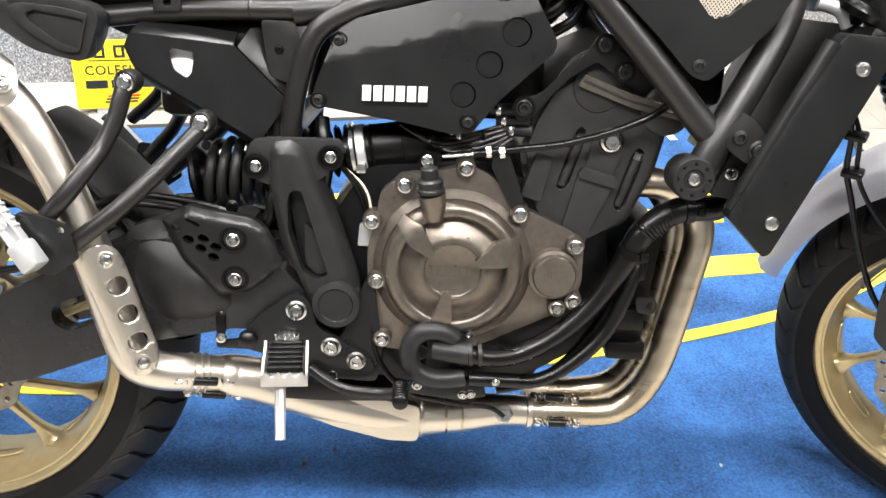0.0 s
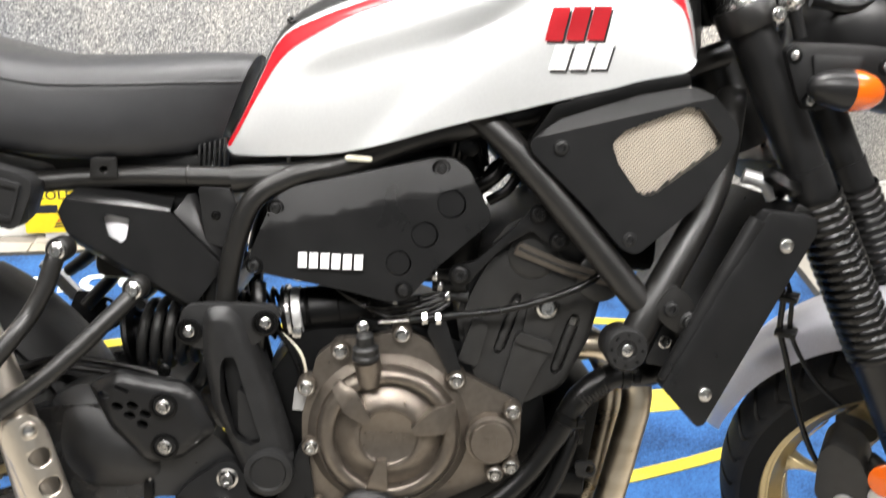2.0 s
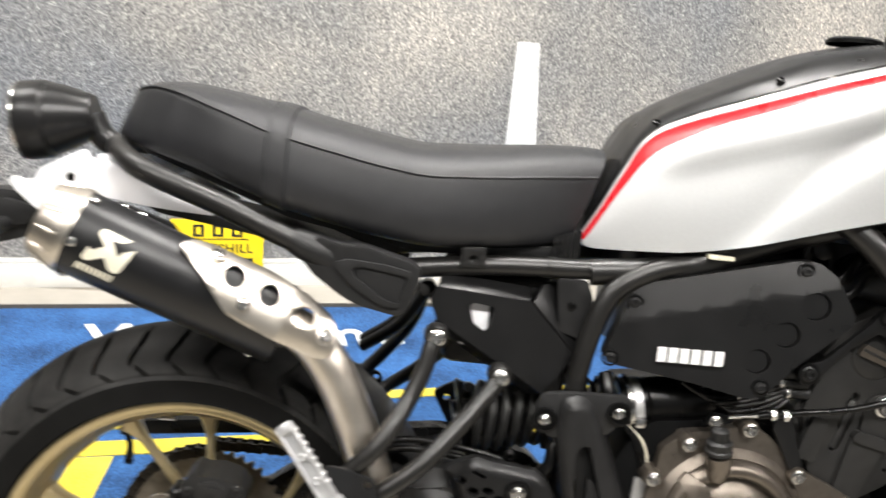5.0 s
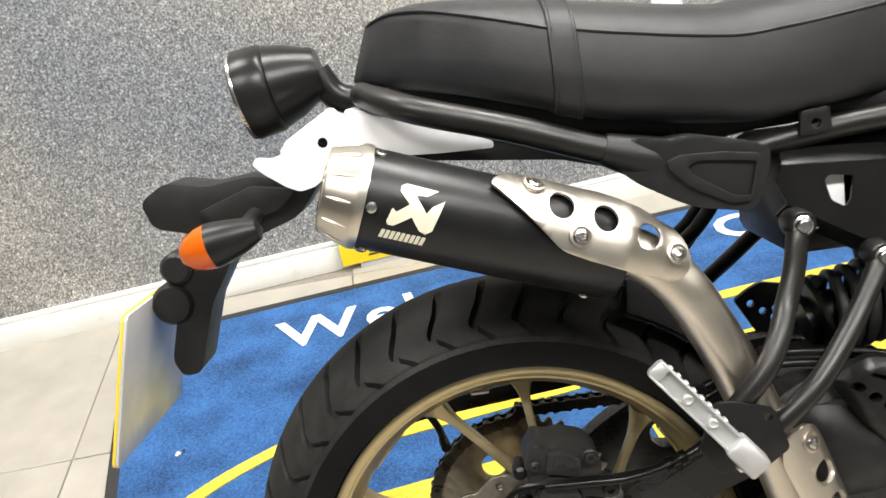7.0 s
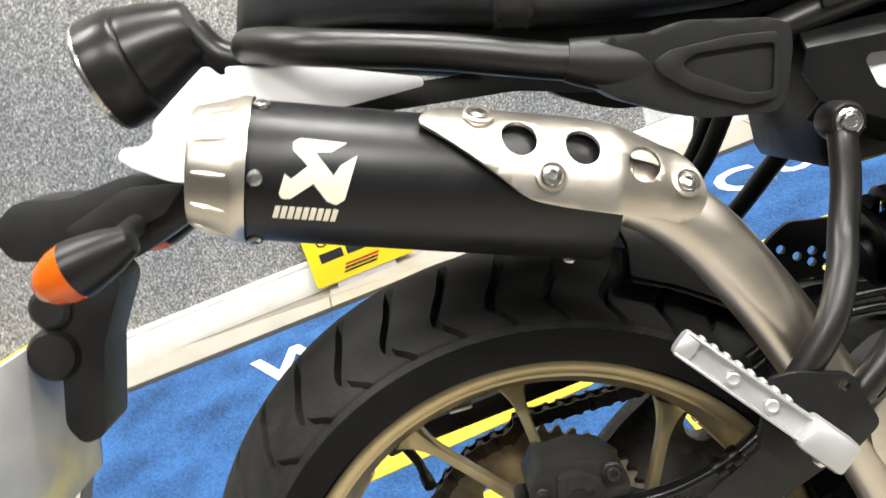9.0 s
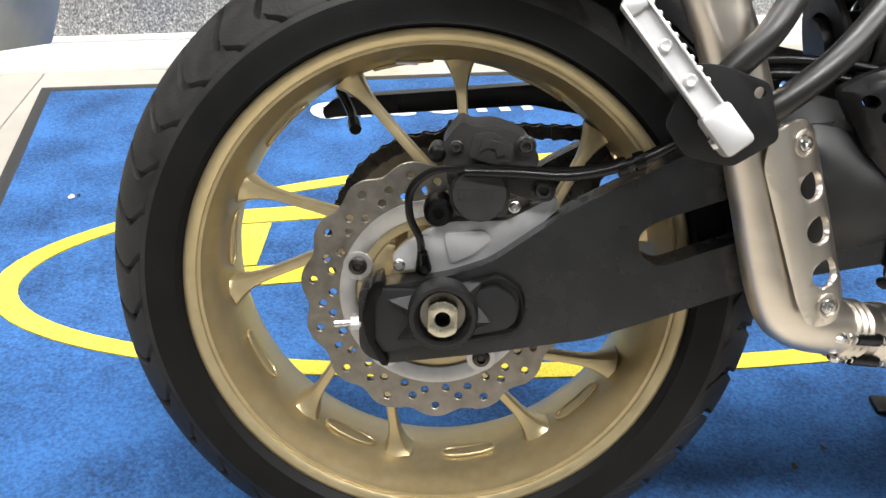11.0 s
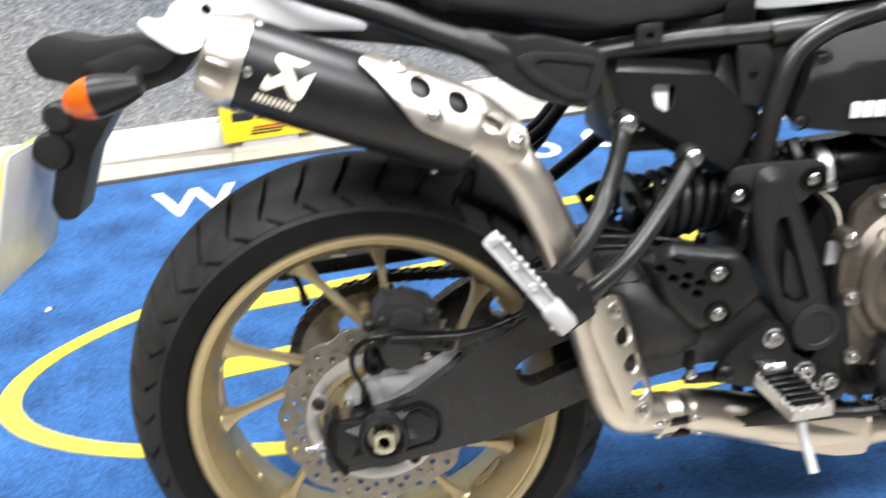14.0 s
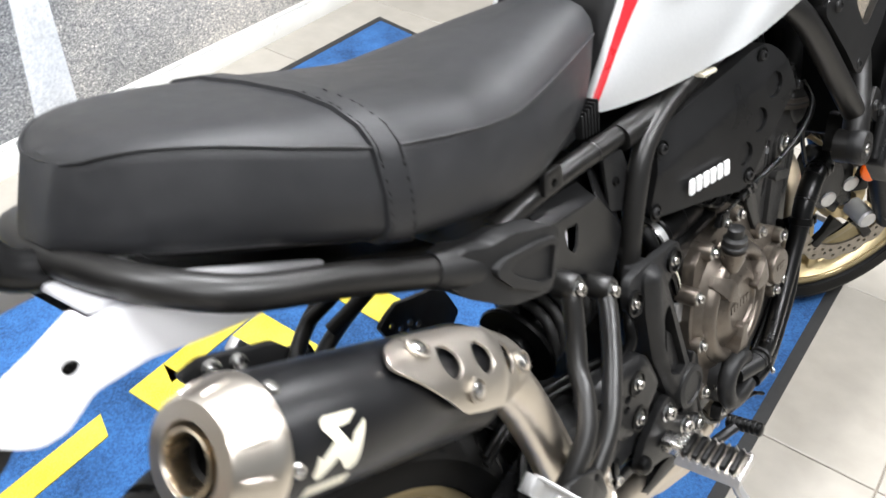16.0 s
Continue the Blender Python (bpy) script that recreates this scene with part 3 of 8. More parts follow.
# --- wheels ---
def tyre_bm(radius, half, crown, n_block, bead_r, bead_y):
    """A road tyre: the tread with hooked grooves from shoulder to crown, and the two sidewalls."""
    amax = math.asin(min(half / crown, 0.99))
    qs = [0.0, 0.05, 0.10, 0.14, 0.20, 0.26, 0.32, 0.38, 0.44, 0.50, 0.56, 0.62, 0.68, 0.72, 0.76, 0.80, 0.84, 0.88, 0.905, 0.925, 0.930, 0.940, 0.945, 0.965, 1.0]
    spans = [-q for q in reversed(qs[1:])] + qs
    groove = [(0.0, 0.0), (0.012, 1.0), (0.09, 1.0), (0.168, 1.0), (0.18, 0.0), (0.28, 0.0), (0.39, 0.0)]
    pitch = 2 * math.pi / n_block
    hook = [(0.0, 0.0), (0.15, 0.0), (0.45, 0.12), (0.68, 0.36), (0.77, 0.38), (0.86, 0.12), (0.93, -0.06), (1.0, -0.08)]

    def ground(s):
        a = s * amax
        return radius - crown + crown * math.cos(a), crown * math.sin(a) * 0.985

    rows = []
    for b in range(n_block):
        for side in (0, 1):
            for f, depth in groove:
                row = []
                for s in spans:
                    q = abs(s)
                    r, y = ground(s)
                    mine = (side == 0) == (s < 0)
                    cutin = depth * 0.0085 * min(max((q - 0.12) / 0.10, 0), 1) if mine and q < 0.938 else 0.0
                    if 0.928 < q < 0.942:
                        cutin = max(cutin, 0.0034)
                    fs = b + 0.5 * side + f
                    th = pitch * (fs + smooth_table(hook, q, 0.02))
                    r -= cutin
                    row.append((r * math.cos(th), y, r * math.sin(th)))
                rows.append(row)
    rows.append(rows[0])
    tread = grid_bm(rows)
    r_sh = ground(1.0)[0]
    prof = [(r_sh, 0.985), (r_sh - 0.012, 1.0), (r_sh - 0.024, 0.985), (r_sh - 0.027, 0.992), (r_sh - 0.030 if r_sh > 0.275 else 0.2455, 0.97), (0.2375, (bead_y + 0.002) / half), (0.233, (bead_y - 0.003) / half), (0.225, (bead_y - 0.007) / half), (bead_r - 0.004, (bead_y - 0.012) / half)]
    walls = bmesh.new()
    for s in (1, -1):
        lathe_bm([(r, h * half * s) for r, h in prof], (0, 0, 0), (0, -1, 0), 160, walls)
    return walls, tread


def spoke_bm(r0, r1, w0, w1, y0, y1, thick):
    """A spoke that narrows outwards and flares into the rim, along +x."""
    bm = bmesh.new()
    rings = []
    for t in (0, 0.1, 0.3, 0.55, 0.72, 0.80, 0.86, 0.91, 0.95, 0.98, 1.0):
        r = r0 + (r1 - r0) * t
        s = max(t - 0.72, 0) / 0.28
        w = w0 + (w1 - w0) * min(t / 0.5, 1) + 0.0115 * s ** 2.6
        d = thick * (1 + 1.2 * s ** 2.6)
        y = y0 + (y1 - y0) * t
        ring = []
        for k in range(12):
            a = 2 * math.pi * k / 12
            ca, sa = math.cos(a), math.sin(a)
            ring.append(bm.verts.new((r, y + math.copysign(abs(sa) ** 0.45, sa) * d, math.copysign(abs(ca) ** 0.45, ca) * w)))
        rings.append(ring)
    for a, b in zip(rings, rings[1:]):
        for k in range(12):
            bm.faces.new((a[k], a[(k + 1) % 12], b[(k + 1) % 12], b[k]))
    bm.faces.new(rings[0])
    bm.faces.new(rings[-1])
    return bm


def disc_bm(r_out, r_in, waves, y, thick=0.005, deep=0.0062, rows=(0.0112, 0.0290, 0.0190, 0.0265), first=0.0):
    """A wavy brake disc: one hole at each crest and three more set in from it before the next."""
    out = []
    n = waves * 10
    for k in range(n):
        a = 2 * math.pi * k / n
        dip = deep * (0.5 - 0.5 * math.cos(a * waves)) ** 1.4
        out.append(((r_out - dip) * math.cos(a + first), (r_out - dip) * math.sin(a + first)))
    holes = [circle(0, 0, r_in, 64)]
    for k in range(waves * 4):
        a = 2 * math.pi * k / (waves * 4) + first
        q = r_out - rows[k % 4]
        holes.append(circle(q * math.cos(a), q * math.sin(a), 0.0036, 10))
    return plate_bm(out, y - thick / 2, y + thick / 2, bevel=0.0005, holes=holes, segs=1)


def wheel(name, label, axle, radius, half, crown, blocks, spoke_turn, spoke_y):
    w = new(name)
    w.parent = bike
    w["label"] = label
    w.matrix_basis = Matrix.Translation(axle) @ Matrix.Scale(1.018, 4)
    hw = half - 0.012
    walls, tread = tyre_bm(radius, half, crown, blocks, 0.222, hw)
    ty = part("tyre", walls, "rubber", w, "black road tyre with hooked tread grooves", smooth=40)
    part("tread", tread, "tread", ty, "scuffed tread with hooked grooves", smooth=35)
    half_prof = [(0.2300, hw), (0.2325, hw - 0.001), (0.2325, hw - 0.004), (0.226, hw - 0.008), (0.220, hw - 0.014), (0.216, hw - 0.03), (0.206, 0.02)]
    half_in = [(0.2260, hw - 0.0008), (0.2228, hw - 0.0022), (0.2215, hw - 0.0030), (0.2208, hw - 0.0062), (0.2178, hw - 0.0066), (0.2150, hw - 0.0130), (0.2080, hw - 0.024), (0.2045, max(hw - 0.040, 0.022)), (0.2005, 0.017)]
    prof = half_prof + [(r, -y) for r, y in reversed(half_prof)] + [(r, -y) for r, y in half_in] + [(0.1998, 0)] + list(reversed(half_in))
    part("rim", lathe_bm(prof, (0, 0, 0), (0, -1, 0), 128, closed=True), "gold", w, "gold painted cast rim")
    hub = lathe_bm([(0.022, 0.062), (0.046, 0.058), (0.052, 0.05), (0.055, 0.02), (0.055, -0.03), (0.046, -0.06), (0.022, -0.062), (0.022, 0.062)], (0, 0, 0), (0, -1, 0), 40)
    part("hub", hub, "gold", w)
    # five pairs of spokes, swept back from the rim
    first = None
    for k in range(5):
        for side, sweep in ((-15.0, 9.5), (14.7, 18.0)):
            m = pose(0, 0, 0, 0, -(spoke_turn + 72 * k + side), 0) @ Matrix.Translation((0.2, 0, 0)) @ pose(0, 0, 0, 0, -sweep, 0) @ Matrix.Translation((-0.2, 0, 0))
            if first is None:
                first = part("spoke", spoke_bm(0.040, 0.2035, 0.0075, 0.0048, spoke_y[0], spoke_y[1], 0.0085), "gold", w)
                first.matrix_basis = m
            else:
                again("spoke", first, m, w)
    # shallow cast pockets in the rim between the spokes, with raised edges
    loop = []
    for k in range(28):
        a = 2 * math.pi * k / 28
        turn, side = 0.135 * math.copysign(abs(math.cos(a)) ** 0.6, math.cos(a)), 0.0085 * math.copysign(abs(math.sin(a)) ** 0.8, math.sin(a))
        loop.append((0.2002 * math.cos(turn), -0.017 + side, 0.2002 * math.sin(turn)))
    first = None
    for k in range(10):
        m = pose(0, 0, 0, 0, -(spoke_turn + 36 * k), 0)
        if first is None:
            first = part("rim_pocket", tube_bm(loop + loop[:1], 0.0016, seg=8, per=1), "gold", w)
            first.matrix_basis = m
        else:
            again("rim_pocket", first, m, w)
    # tyre valve
    tube("valve_stem", [(-0.10, 0.0, 0.168), (-0.088, -0.012, 0.15), (-0.083, -0.03, 0.142)], 0.0045, "hose", w, seg=8, per=3)
    tube("valve_cap", [(-0.0832, -0.029, 0.1425), (-0.080, -0.042, 0.137)], 0.0058, "black", w, seg=8, per=1)
    # raised sidewall writing that cannot be read, as plain bars, and balance weight
    for a0, cnt in ((1.95, 9), (4.0, 11), (5.6, 7)):
        for k in range(cnt):
            a = a0 + k * 0.085
            bmx = box_bm((-0.0045, -0.0008, -0.0085), (0.0045, 0.0008, 0.0085), 0.0004, segs=1)
            ob = part("sidewall_mark", bmx, "rubber", w)
            ob.matrix_basis = pose(0, 0, 0, 0, 90 - math.degrees(a), 0) @ Matrix.Translation((0, -half * 0.955, 0.249)) @ pose(0, 0, 0, -14, 0, 0)
    bm = box_bm((-0.010, -0.004, -0.0016), (0.010, 0.004, 0.0016), 0.001)
    ob = part("balance_weight", bm, "ring", w)
    ob.matrix_basis = Matrix.Translation((-0.035, -0.045, 0.199))
    return w


# the bars are turned to the right: the front end stands rotated on the steering axis
AXLE = Vector((1.484, 0, 0.305))
STEER = Matrix.Translation((1.482, 0.030, 0.326)) @ Matrix.Rotation(0.62, 4, Vector((0.447, 0, -0.894))) @ Matrix.Translation(-AXLE)

rear_wheel = wheel("rear_wheel", "gold ten-spoke cast rear wheel with black tyre", (0, 0, 0.3205), 0.3155, 0.089, 0.102, 39, 101.5, (-0.035, -0.012))
front_wheel = wheel("front_wheel", "gold ten-spoke cast front wheel with black tyre", (1.484, 0, 0.305), 0.30, 0.062, 0.066, 38, 114.5, (-0.03, -0.01))
front_wheel.matrix_basis = STEER @ front_wheel.matrix_basis

part("brake_disc", disc_bm(0.1218, 0.084, 15, -0.088, first=radians(-160)), "disc", rear_wheel, "drilled wavy steel brake disc", smooth=30)
lathe("disc_ring", [(0.0875, 0.089), (0.0868, 0.0912), (0.0730, 0.0912), (0.0718, 0.0905), (0.0718, 0.086), (0.0875, 0.086)], (0, 0, 0), (0, -1, 0), "ring", rear_wheel, seg=72, closed=True)
for k in range(5):
    a = radians(162 + 72 * k)
    m = pose(0, 0, 0, 0, -math.degrees(a), 0)
    arm = part("disc_carrier", plate_bm(rounded([(0.048, -0.03), (0.066, -0.022), (0.088, -0.017), (0.093, 0.0), (0.088, 0.017), (0.066, 0.022), (0.048, 0.03)], 0.008), -0.0855, -0.077, 0.002), "gold", rear_wheel)
    arm.matrix_basis = m
    lathe("screw_boss", [(0.0135, 0.084), (0.0135, 0.0908), (0.0128, 0.0914), (0, 0.0914)], (0.0745 * math.cos(a), 0, 0.0745 * math.sin(a)), (0, -1, 0), "ring", rear_wheel, seg=26)
    bolt(rear_wheel, 0.0745 * math.cos(a), -0.0914, 0.0745 * math.sin(a), 0.0082, "dark_steel", kind="screw")
lathe("carrier_ring", [(0.073, 0.080), (0.073, 0.0865), (0.0715, 0.0878), (0.064, 0.0878), (0.0625, 0.0865), (0.0625, 0.080)], (0, 0, 0), (0, -1, 0), "gold", rear_wheel, seg=60, closed=True)
lathe("hub_collar", [(0.052, 0.05), (0.052, 0.088), (0.046, 0.096), (0.03, 0.098), (0.03, 0.05)], (0, 0, 0), (0, -1, 0), "gold", rear_wheel, seg=40)

# sprocket and chain on the far side
def sprocket_bm(r, teeth, y):
    out = []
    for k in range(teeth * 4):
        a = 2 * math.pi * k / (teeth * 4)
        rr = r + (0.0045 if k % 4 in (1, 2) else -0.003)
        out.append((rr * math.cos(a), rr * math.sin(a)))
    holes = [circle(0.062 * math.cos(2 * math.pi * k / 6), 0.062 * math.sin(2 * math.pi * k / 6), 0.016, 14) for k in range(6)] + [circle(0, 0, 0.03, 20)]
    return plate_bm(out, y - 0.003, y + 0.003, 0.0006, holes)


part("sprocket", sprocket_bm(0.1125, 45, 0.082), "disc", rear_wheel, "steel rear sprocket")
chain = new("drive_chain")
chain.parent = bike
chain["label"] = "dark steel roller chain"


def link_bm(wide):
    bm = bmesh.new()
    for s in (-1, 1):
        y = s * (0.0085 if wide else 0.0062)
        plate_bm(rounded([(-0.0125, -0.0068), (-0.003, -0.0048), (0.003, -0.0048), (0.0125, -0.0068), (0.0125, 0.0068), (0.003, 0.0048), (-0.003, 0.0048), (-0.0125, 0.0068)], 0.0045, 3), y - 0.0011, y + 0.0011, 0, bm=bm)
    for sx in (-1, 1):
        lathe_bm([(0, -0.0105), (0.0032, -0.0105), (0.0032, 0.0105), (0, 0.0105)], (sx * 0.0078, 0, 0), (0, 1, 0), 8, bm)
        lathe_bm([(0.0052, -0.0055), (0.0052, 0.0055)], (sx * 0.0078, 0, 0), (0, 1, 0), 10, bm)
    return bm


def chain_path():
    """Points of the pitch line: round the rear sprocket, then along both runs to the gearbox sprocket."""
    cx, cz, r = 0.0, 0.3165, 0.1140
    gx, gz, gr = 0.515, 0.405, 0.04
    pts = [Vector((gx, 0.082, gz + gr))]
    pts.append(Vector((cx + 0.012, 0.082, cz + r + 0.012)))
    for k in range(0, 40):
        a = radians(92 + 170 * k / 39)
        pts.append(Vector((cx + r * math.cos(a), 0.082, cz + r * math.sin(a))))
    pts.append(Vector((gx, 0.082, gz - gr)))
    return pts


cp = chain_path()
pos, seglen = [], 0.0156
carry = 0.0
for a, b in zip(cp, cp[1:]):
    L = (b - a).length
    t = carry
    while t < L:
        pos.append((a + (b - a) * (t / L), (b - a).normalized()))
        t += seglen
    carry = t - L
proto = [None, None]
for k, (p, d) in enumerate(pos):
    m = Matrix.Translation(p + Vector((0, 0, 0.004))) @ pose(0, 0, 0, 0, -math.degrees(math.atan2(d.z, d.x)), 0) @ Matrix.Diagonal((1, 1.1, 1.3, 1))
    if proto[k % 2] is None:
        proto[k % 2] = part("link", link_bm(k % 2), "cast_black" if k % 2 else "disc", chain)
        proto[k % 2].data.materials[0] = M["dark_steel"]
        proto[k % 2].matrix_basis = m
    else:
        again("link", proto[k % 2], m, chain)
plate("chain_guard", rounded([(-0.125, 0.452), (-0.128, 0.462), (-0.115, 0.474), (0.09, 0.497), (0.20, 0.49), (0.20, 0.46), (0.09, 0.476), (-0.11, 0.455)], 0.006), 0.066, 0.10, "satin", bike, "black chain guard", bevel=0.004)

# --- swingarm ---
sw = rounded([(-0.068, 0.333), (-0.052, 0.337), (0.010, 0.349), (0.046, 0.363), (0.111, 0.413), (0.203, 0.467), (0.26, 0.492), (0.33, 0.50), (0.46, 0.47), (0.50, 0.43), (0.48, 0.385), (0.40, 0.385), (0.30, 0.362), (0.264, 0.350), (0.138, 0.298), (0.049, 0.279), (-0.047, 0.264), (-0.066, 0.276)], 0.012)
sw_hole = rounded([(0.172, 0.378), (0.170, 0.396), (0.183, 0.407), (0.212, 0.419), (0.26, 0.438), (0.262, 0.396), (0.225, 0.382), (0.190, 0.367)], 0.012)


def sw_warp(x, z):
    return 0.0 if x < 0.08 else -0.006 * math.sin(min((x - 0.08) / 0.2, 1) * math.pi / 2)


swing = plate("swingarm", sw, -0.128, -0.098, "arm", bike, "satin black aluminium swingarm", bevel=0.012, holes=[sw_hole], warp=sw_warp, segs=5)
plate("far_arm", sw, 0.085, 0.115, "arm", swing, bevel=0.006, holes=[sw_hole])
box("cross_member", (0.30, -0.11, 0.40), (0.40, 0.10, 0.49), "satin", swing, bevel=0.02)
# axle block
plate("axle_block", rounded([(-0.060, 0.332), (-0.050, 0.336), (0.03, 0.338), (0.052, 0.344), (0.066, 0.336), (0.071, 0.328), (0.071, 0.313), (0.064, 0.305), (0.052, 0.301), (0.02, 0.293), (-0.048, 0.277), (-0.058, 0.288)], 0.004), -0.1335, -0.118, "plastic", swing, bevel=0.002)
# Groove drawn as a near-black bead, its shade put into the colour
tube("block_groove_shade", [(0.030, -0.1328, 0.3465), (0.0392, -0.1328, 0.349), (0.0529, -0.1328, 0.3527), (0.0697, -0.1330, 0.3434), (0.0753, -0.1332, 0.3315), (0.0753, -0.1332, 0.3141), (0.0678, -0.1330, 0.3037), (0.0539, -0.1328, 0.2999), (0.030, -0.1328, 0.294)], 0.0024, "black", swing, seg=8, per=4)
plate("end_cap", rounded([(-0.0535, 0.3445), (-0.047, 0.3455), (-0.046, 0.336), (-0.0525, 0.328), (-0.0525, 0.290), (-0.043, 0.277), (-0.0385, 0.2665), (-0.045, 0.266), (-0.0585, 0.2890), (-0.0635, 0.311), (-0.060, 0.331)], 0.003), -0.137, -0.10, "black", swing, bevel=0.002)
for tip, base in (((-0.0415, 0.3275), ((-0.020, 0.333), (-0.022, 0.309))), ((-0.0330, 0.2905), ((-0.020, 0.310), (-0.008, 0.292))), ((0.0415, 0.3500), ((0.017, 0.345), (0.033, 0.328))), ((0.0525, 0.3110), ((0.036, 0.326), (0.028, 0.300)))):
    ray = bmesh.new()
    mid = ((base[0][0] + base[1][0]) / 2, (base[0][1] + base[1][1]) / 2)
    v_tip, v_a, v_b = (ray.verts.new((q[0], -0.133, q[1])) for q in (tip, base[0], base[1]))
    v_top = ray.verts.new((mid[0], -0.1435, mid[1]))
    v_fore = ray.verts.new((tip[0] * 0.82 + mid[0] * 0.18, -0.1365, tip[1] * 0.82 + mid[1] * 0.18))
    for f in ((v_tip, v_a, v_fore), (v_tip, v_fore, v_b), (v_a, v_top, v_fore), (v_b, v_fore, v_top), (v_a, v_b, v_top), (v_a, v_tip, v_b)):
        ray.faces.new(f)
    part("star_ray", ray, "plastic", swing, smooth=10)
AX, AZ = 0.0067, 0.3195
lathe("axle_ring", [(0.026, 0.128), (0.0305, 0.132), (0.0305, 0.150), (0.0285, 0.154), (0.0248, 0.154), (0.0230, 0.150), (0.0215, 0.138), (0, 0.138)], (AX, 0, AZ), (0, -1, 0), "plastic", swing, seg=44)
lathe("axle_washer", [(0.0195, 0.1385), (0.0195, 0.1415), (0.008, 0.1415)], (AX, 0, AZ), (0, -1, 0), "disc", swing, seg=30)
nut_o = [(AX + max(min(0.0162 * math.cos(2 * math.pi * k / 40), 0.0125), -0.0125), AZ + 0.0162 * math.sin(2 * math.pi * k / 40)) for k in range(40)]
part("axle_nut", plate_bm(nut_o, -0.1560, -0.140, 0.0014, holes=[circle(AX, AZ, 0.0068, 20)], segs=2), "nut", swing, "yellow zinc axle end with two flats")
# Shade in the bore is put in by a near-black plug
lathe("axle_bore_shade", [(0.0068, 0.1545), (0.0066, 0.142), (0, 0.142)], (AX, 0, AZ), (0, -1, 0), "black", swing, seg=20)
tube("adjuster_bolt", [(-0.089, -0.122, 0.298), (-0.055, -0.122, 0.302)], 0.0035, "zinc", swing, seg=10, per=1)
lathe("adjuster_nut", [(0, 0), (0.0075, 0), (0.0075, 0.009), (0, 0.009)], (-0.074, -0.122, 0.3002), (1, 0, 0.09), "zinc", swing, seg=6)

# --- rear brake ---
cal = plate("caliper_bracket", rounded([(-0.041, 0.359), (-0.030, 0.370), (-0.006, 0.386), (0.011, 0.394), (0.059, 0.397), (0.079, 0.409), (0.101, 0.421), (0.103, 0.409), (0.075, 0.382), (0.050, 0.366), (0.012, 0.345), (-0.006, 0.345), (-0.016, 0.350), (-0.034, 0.346)], 0.005), -0.110, -0.098, "alu", bike, "bare aluminium brake caliper bracket", bevel=0.003)
plate("bracket_web", rounded([(0.004, 0.384), (0.040, 0.388), (0.047, 0.380), (0.032, 0.366), (0.012, 0.356)], 0.005), -0.1135, -0.108, "alu", cal, bevel=0.002)
body = join(
    plate_bm(rounded([(0.000, 0.462), (0.006, 0.472), (0.015, 0.484), (0.025, 0.479), (0.045, 0.481), (0.070, 0.473), (0.083, 0.456), (0.079, 0.441), (0.060, 0.432), (0.058, 0.402), (0.010, 0.402), (0.006, 0.430)], 0.006), -0.120, -0.062, 0.006, segs=3),
    plate_bm(rounded([(0.022, 0.455), (0.026, 0.474), (0.042, 0.476), (0.060, 0.466), (0.058, 0.452), (0.045, 0.449)], 0.004), -0.128, -0.115, 0.004, segs=3),
    plate_bm(rounded([(0.052, 0.440), (0.078, 0.443), (0.097, 0.433), (0.096, 0.419), (0.078, 0.419), (0.055, 0.426)], 0.005), -0.124, -0.105, 0.004, segs=3),
)
part("caliper_body", body, "cast_black", cal, "black brake caliper body")
plate("cast_rib", rounded([(0.030, 0.459), (0.034, 0.471), (0.050, 0.469), (0.054, 0.460), (0.047, 0.456), (0.044, 0.463), (0.037, 0.464)], 0.002), -0.1305, -0.126, "cast_black", cal, bevel=0.0015)
lathe("piston_cover", [(0.0250, 0.108), (0.0245, 0.129), (0.0225, 0.1325), (0.0, 0.133)], (0.033, 0, 0.424), (0, -1, 0), "cast_black", cal, seg=36)
for k in range(6):
    plate("raised_mark", [(0.0155 + k * 0.006, 0.4195), (0.0195 + k * 0.006, 0.4195), (0.0195 + k * 0.006, 0.4275), (0.0155 + k * 0.006, 0.4275)], -0.1338, -0.132, "cast_black", cal, bevel=0)
lathe("pin_boot", [(0.012, 0.09), (0.013, 0.10), (0.0105, 0.106), (0.0135, 0.112), (0.011, 0.118), (0.0125, 0.124), (0.009, 0.128), (0.005, 0.128), (0.005, 0.122), (0, 0.122)], (-0.001, 0, 0.405), (0, -1, 0), "black", cal, seg=20)
lathe("bleed_cap", [(0.007, 0.09), (0.008, 0.112), (0.0075, 0.120), (0.004, 0.123), (0, 0.123)], (-0.004, 0, 0.455), (0, -1, 0), "hose", cal, seg=18)
for bx, bz, br in ((0.087, 0.429, 0.0105), (0.070, 0.466, 0.0085), (0.012, 0.462, 0.006)):
    bolt(cal, bx, -0.123, bz, br, "cast_black")
bolt(cal, 0.064, -0.121, 0.412, 0.005, "zinc")
bolt(cal, -0.034, -0.110, 0.352, 0.0055, "zinc")
tube("sensor_cable", [(-0.014, -0.115, 0.358), (-0.016, -0.122, 0.380), (-0.025, -0.125, 0.400), (-0.025, -0.126, 0.424), (-0.008, -0.128, 0.441), (0.016, -0.133, 0.446), (0.059, -0.137, 0.448), (0.10, -0.14, 0.449), (0.15, -0.142, 0.458), (0.19, -0.14, 0.478), (0.24, -0.12, 0.50)], 0.0035, "hose", cal, seg=8)
tube("sensor_plug", [(-0.012, -0.112, 0.350), (-0.0135, -0.120, 0.368)], [0.0075, 0.0045], "hose", cal, seg=10, per=2)
tube("brake_hose", [(0.02, -0.134, 0.4435), (0.06, -0.14, 0.4455), (0.11, -0.141, 0.446), (0.16, -0.142, 0.460), (0.20, -0.14, 0.482), (0.25, -0.11, 0.505)], 0.0046, "hose", cal, seg=10)
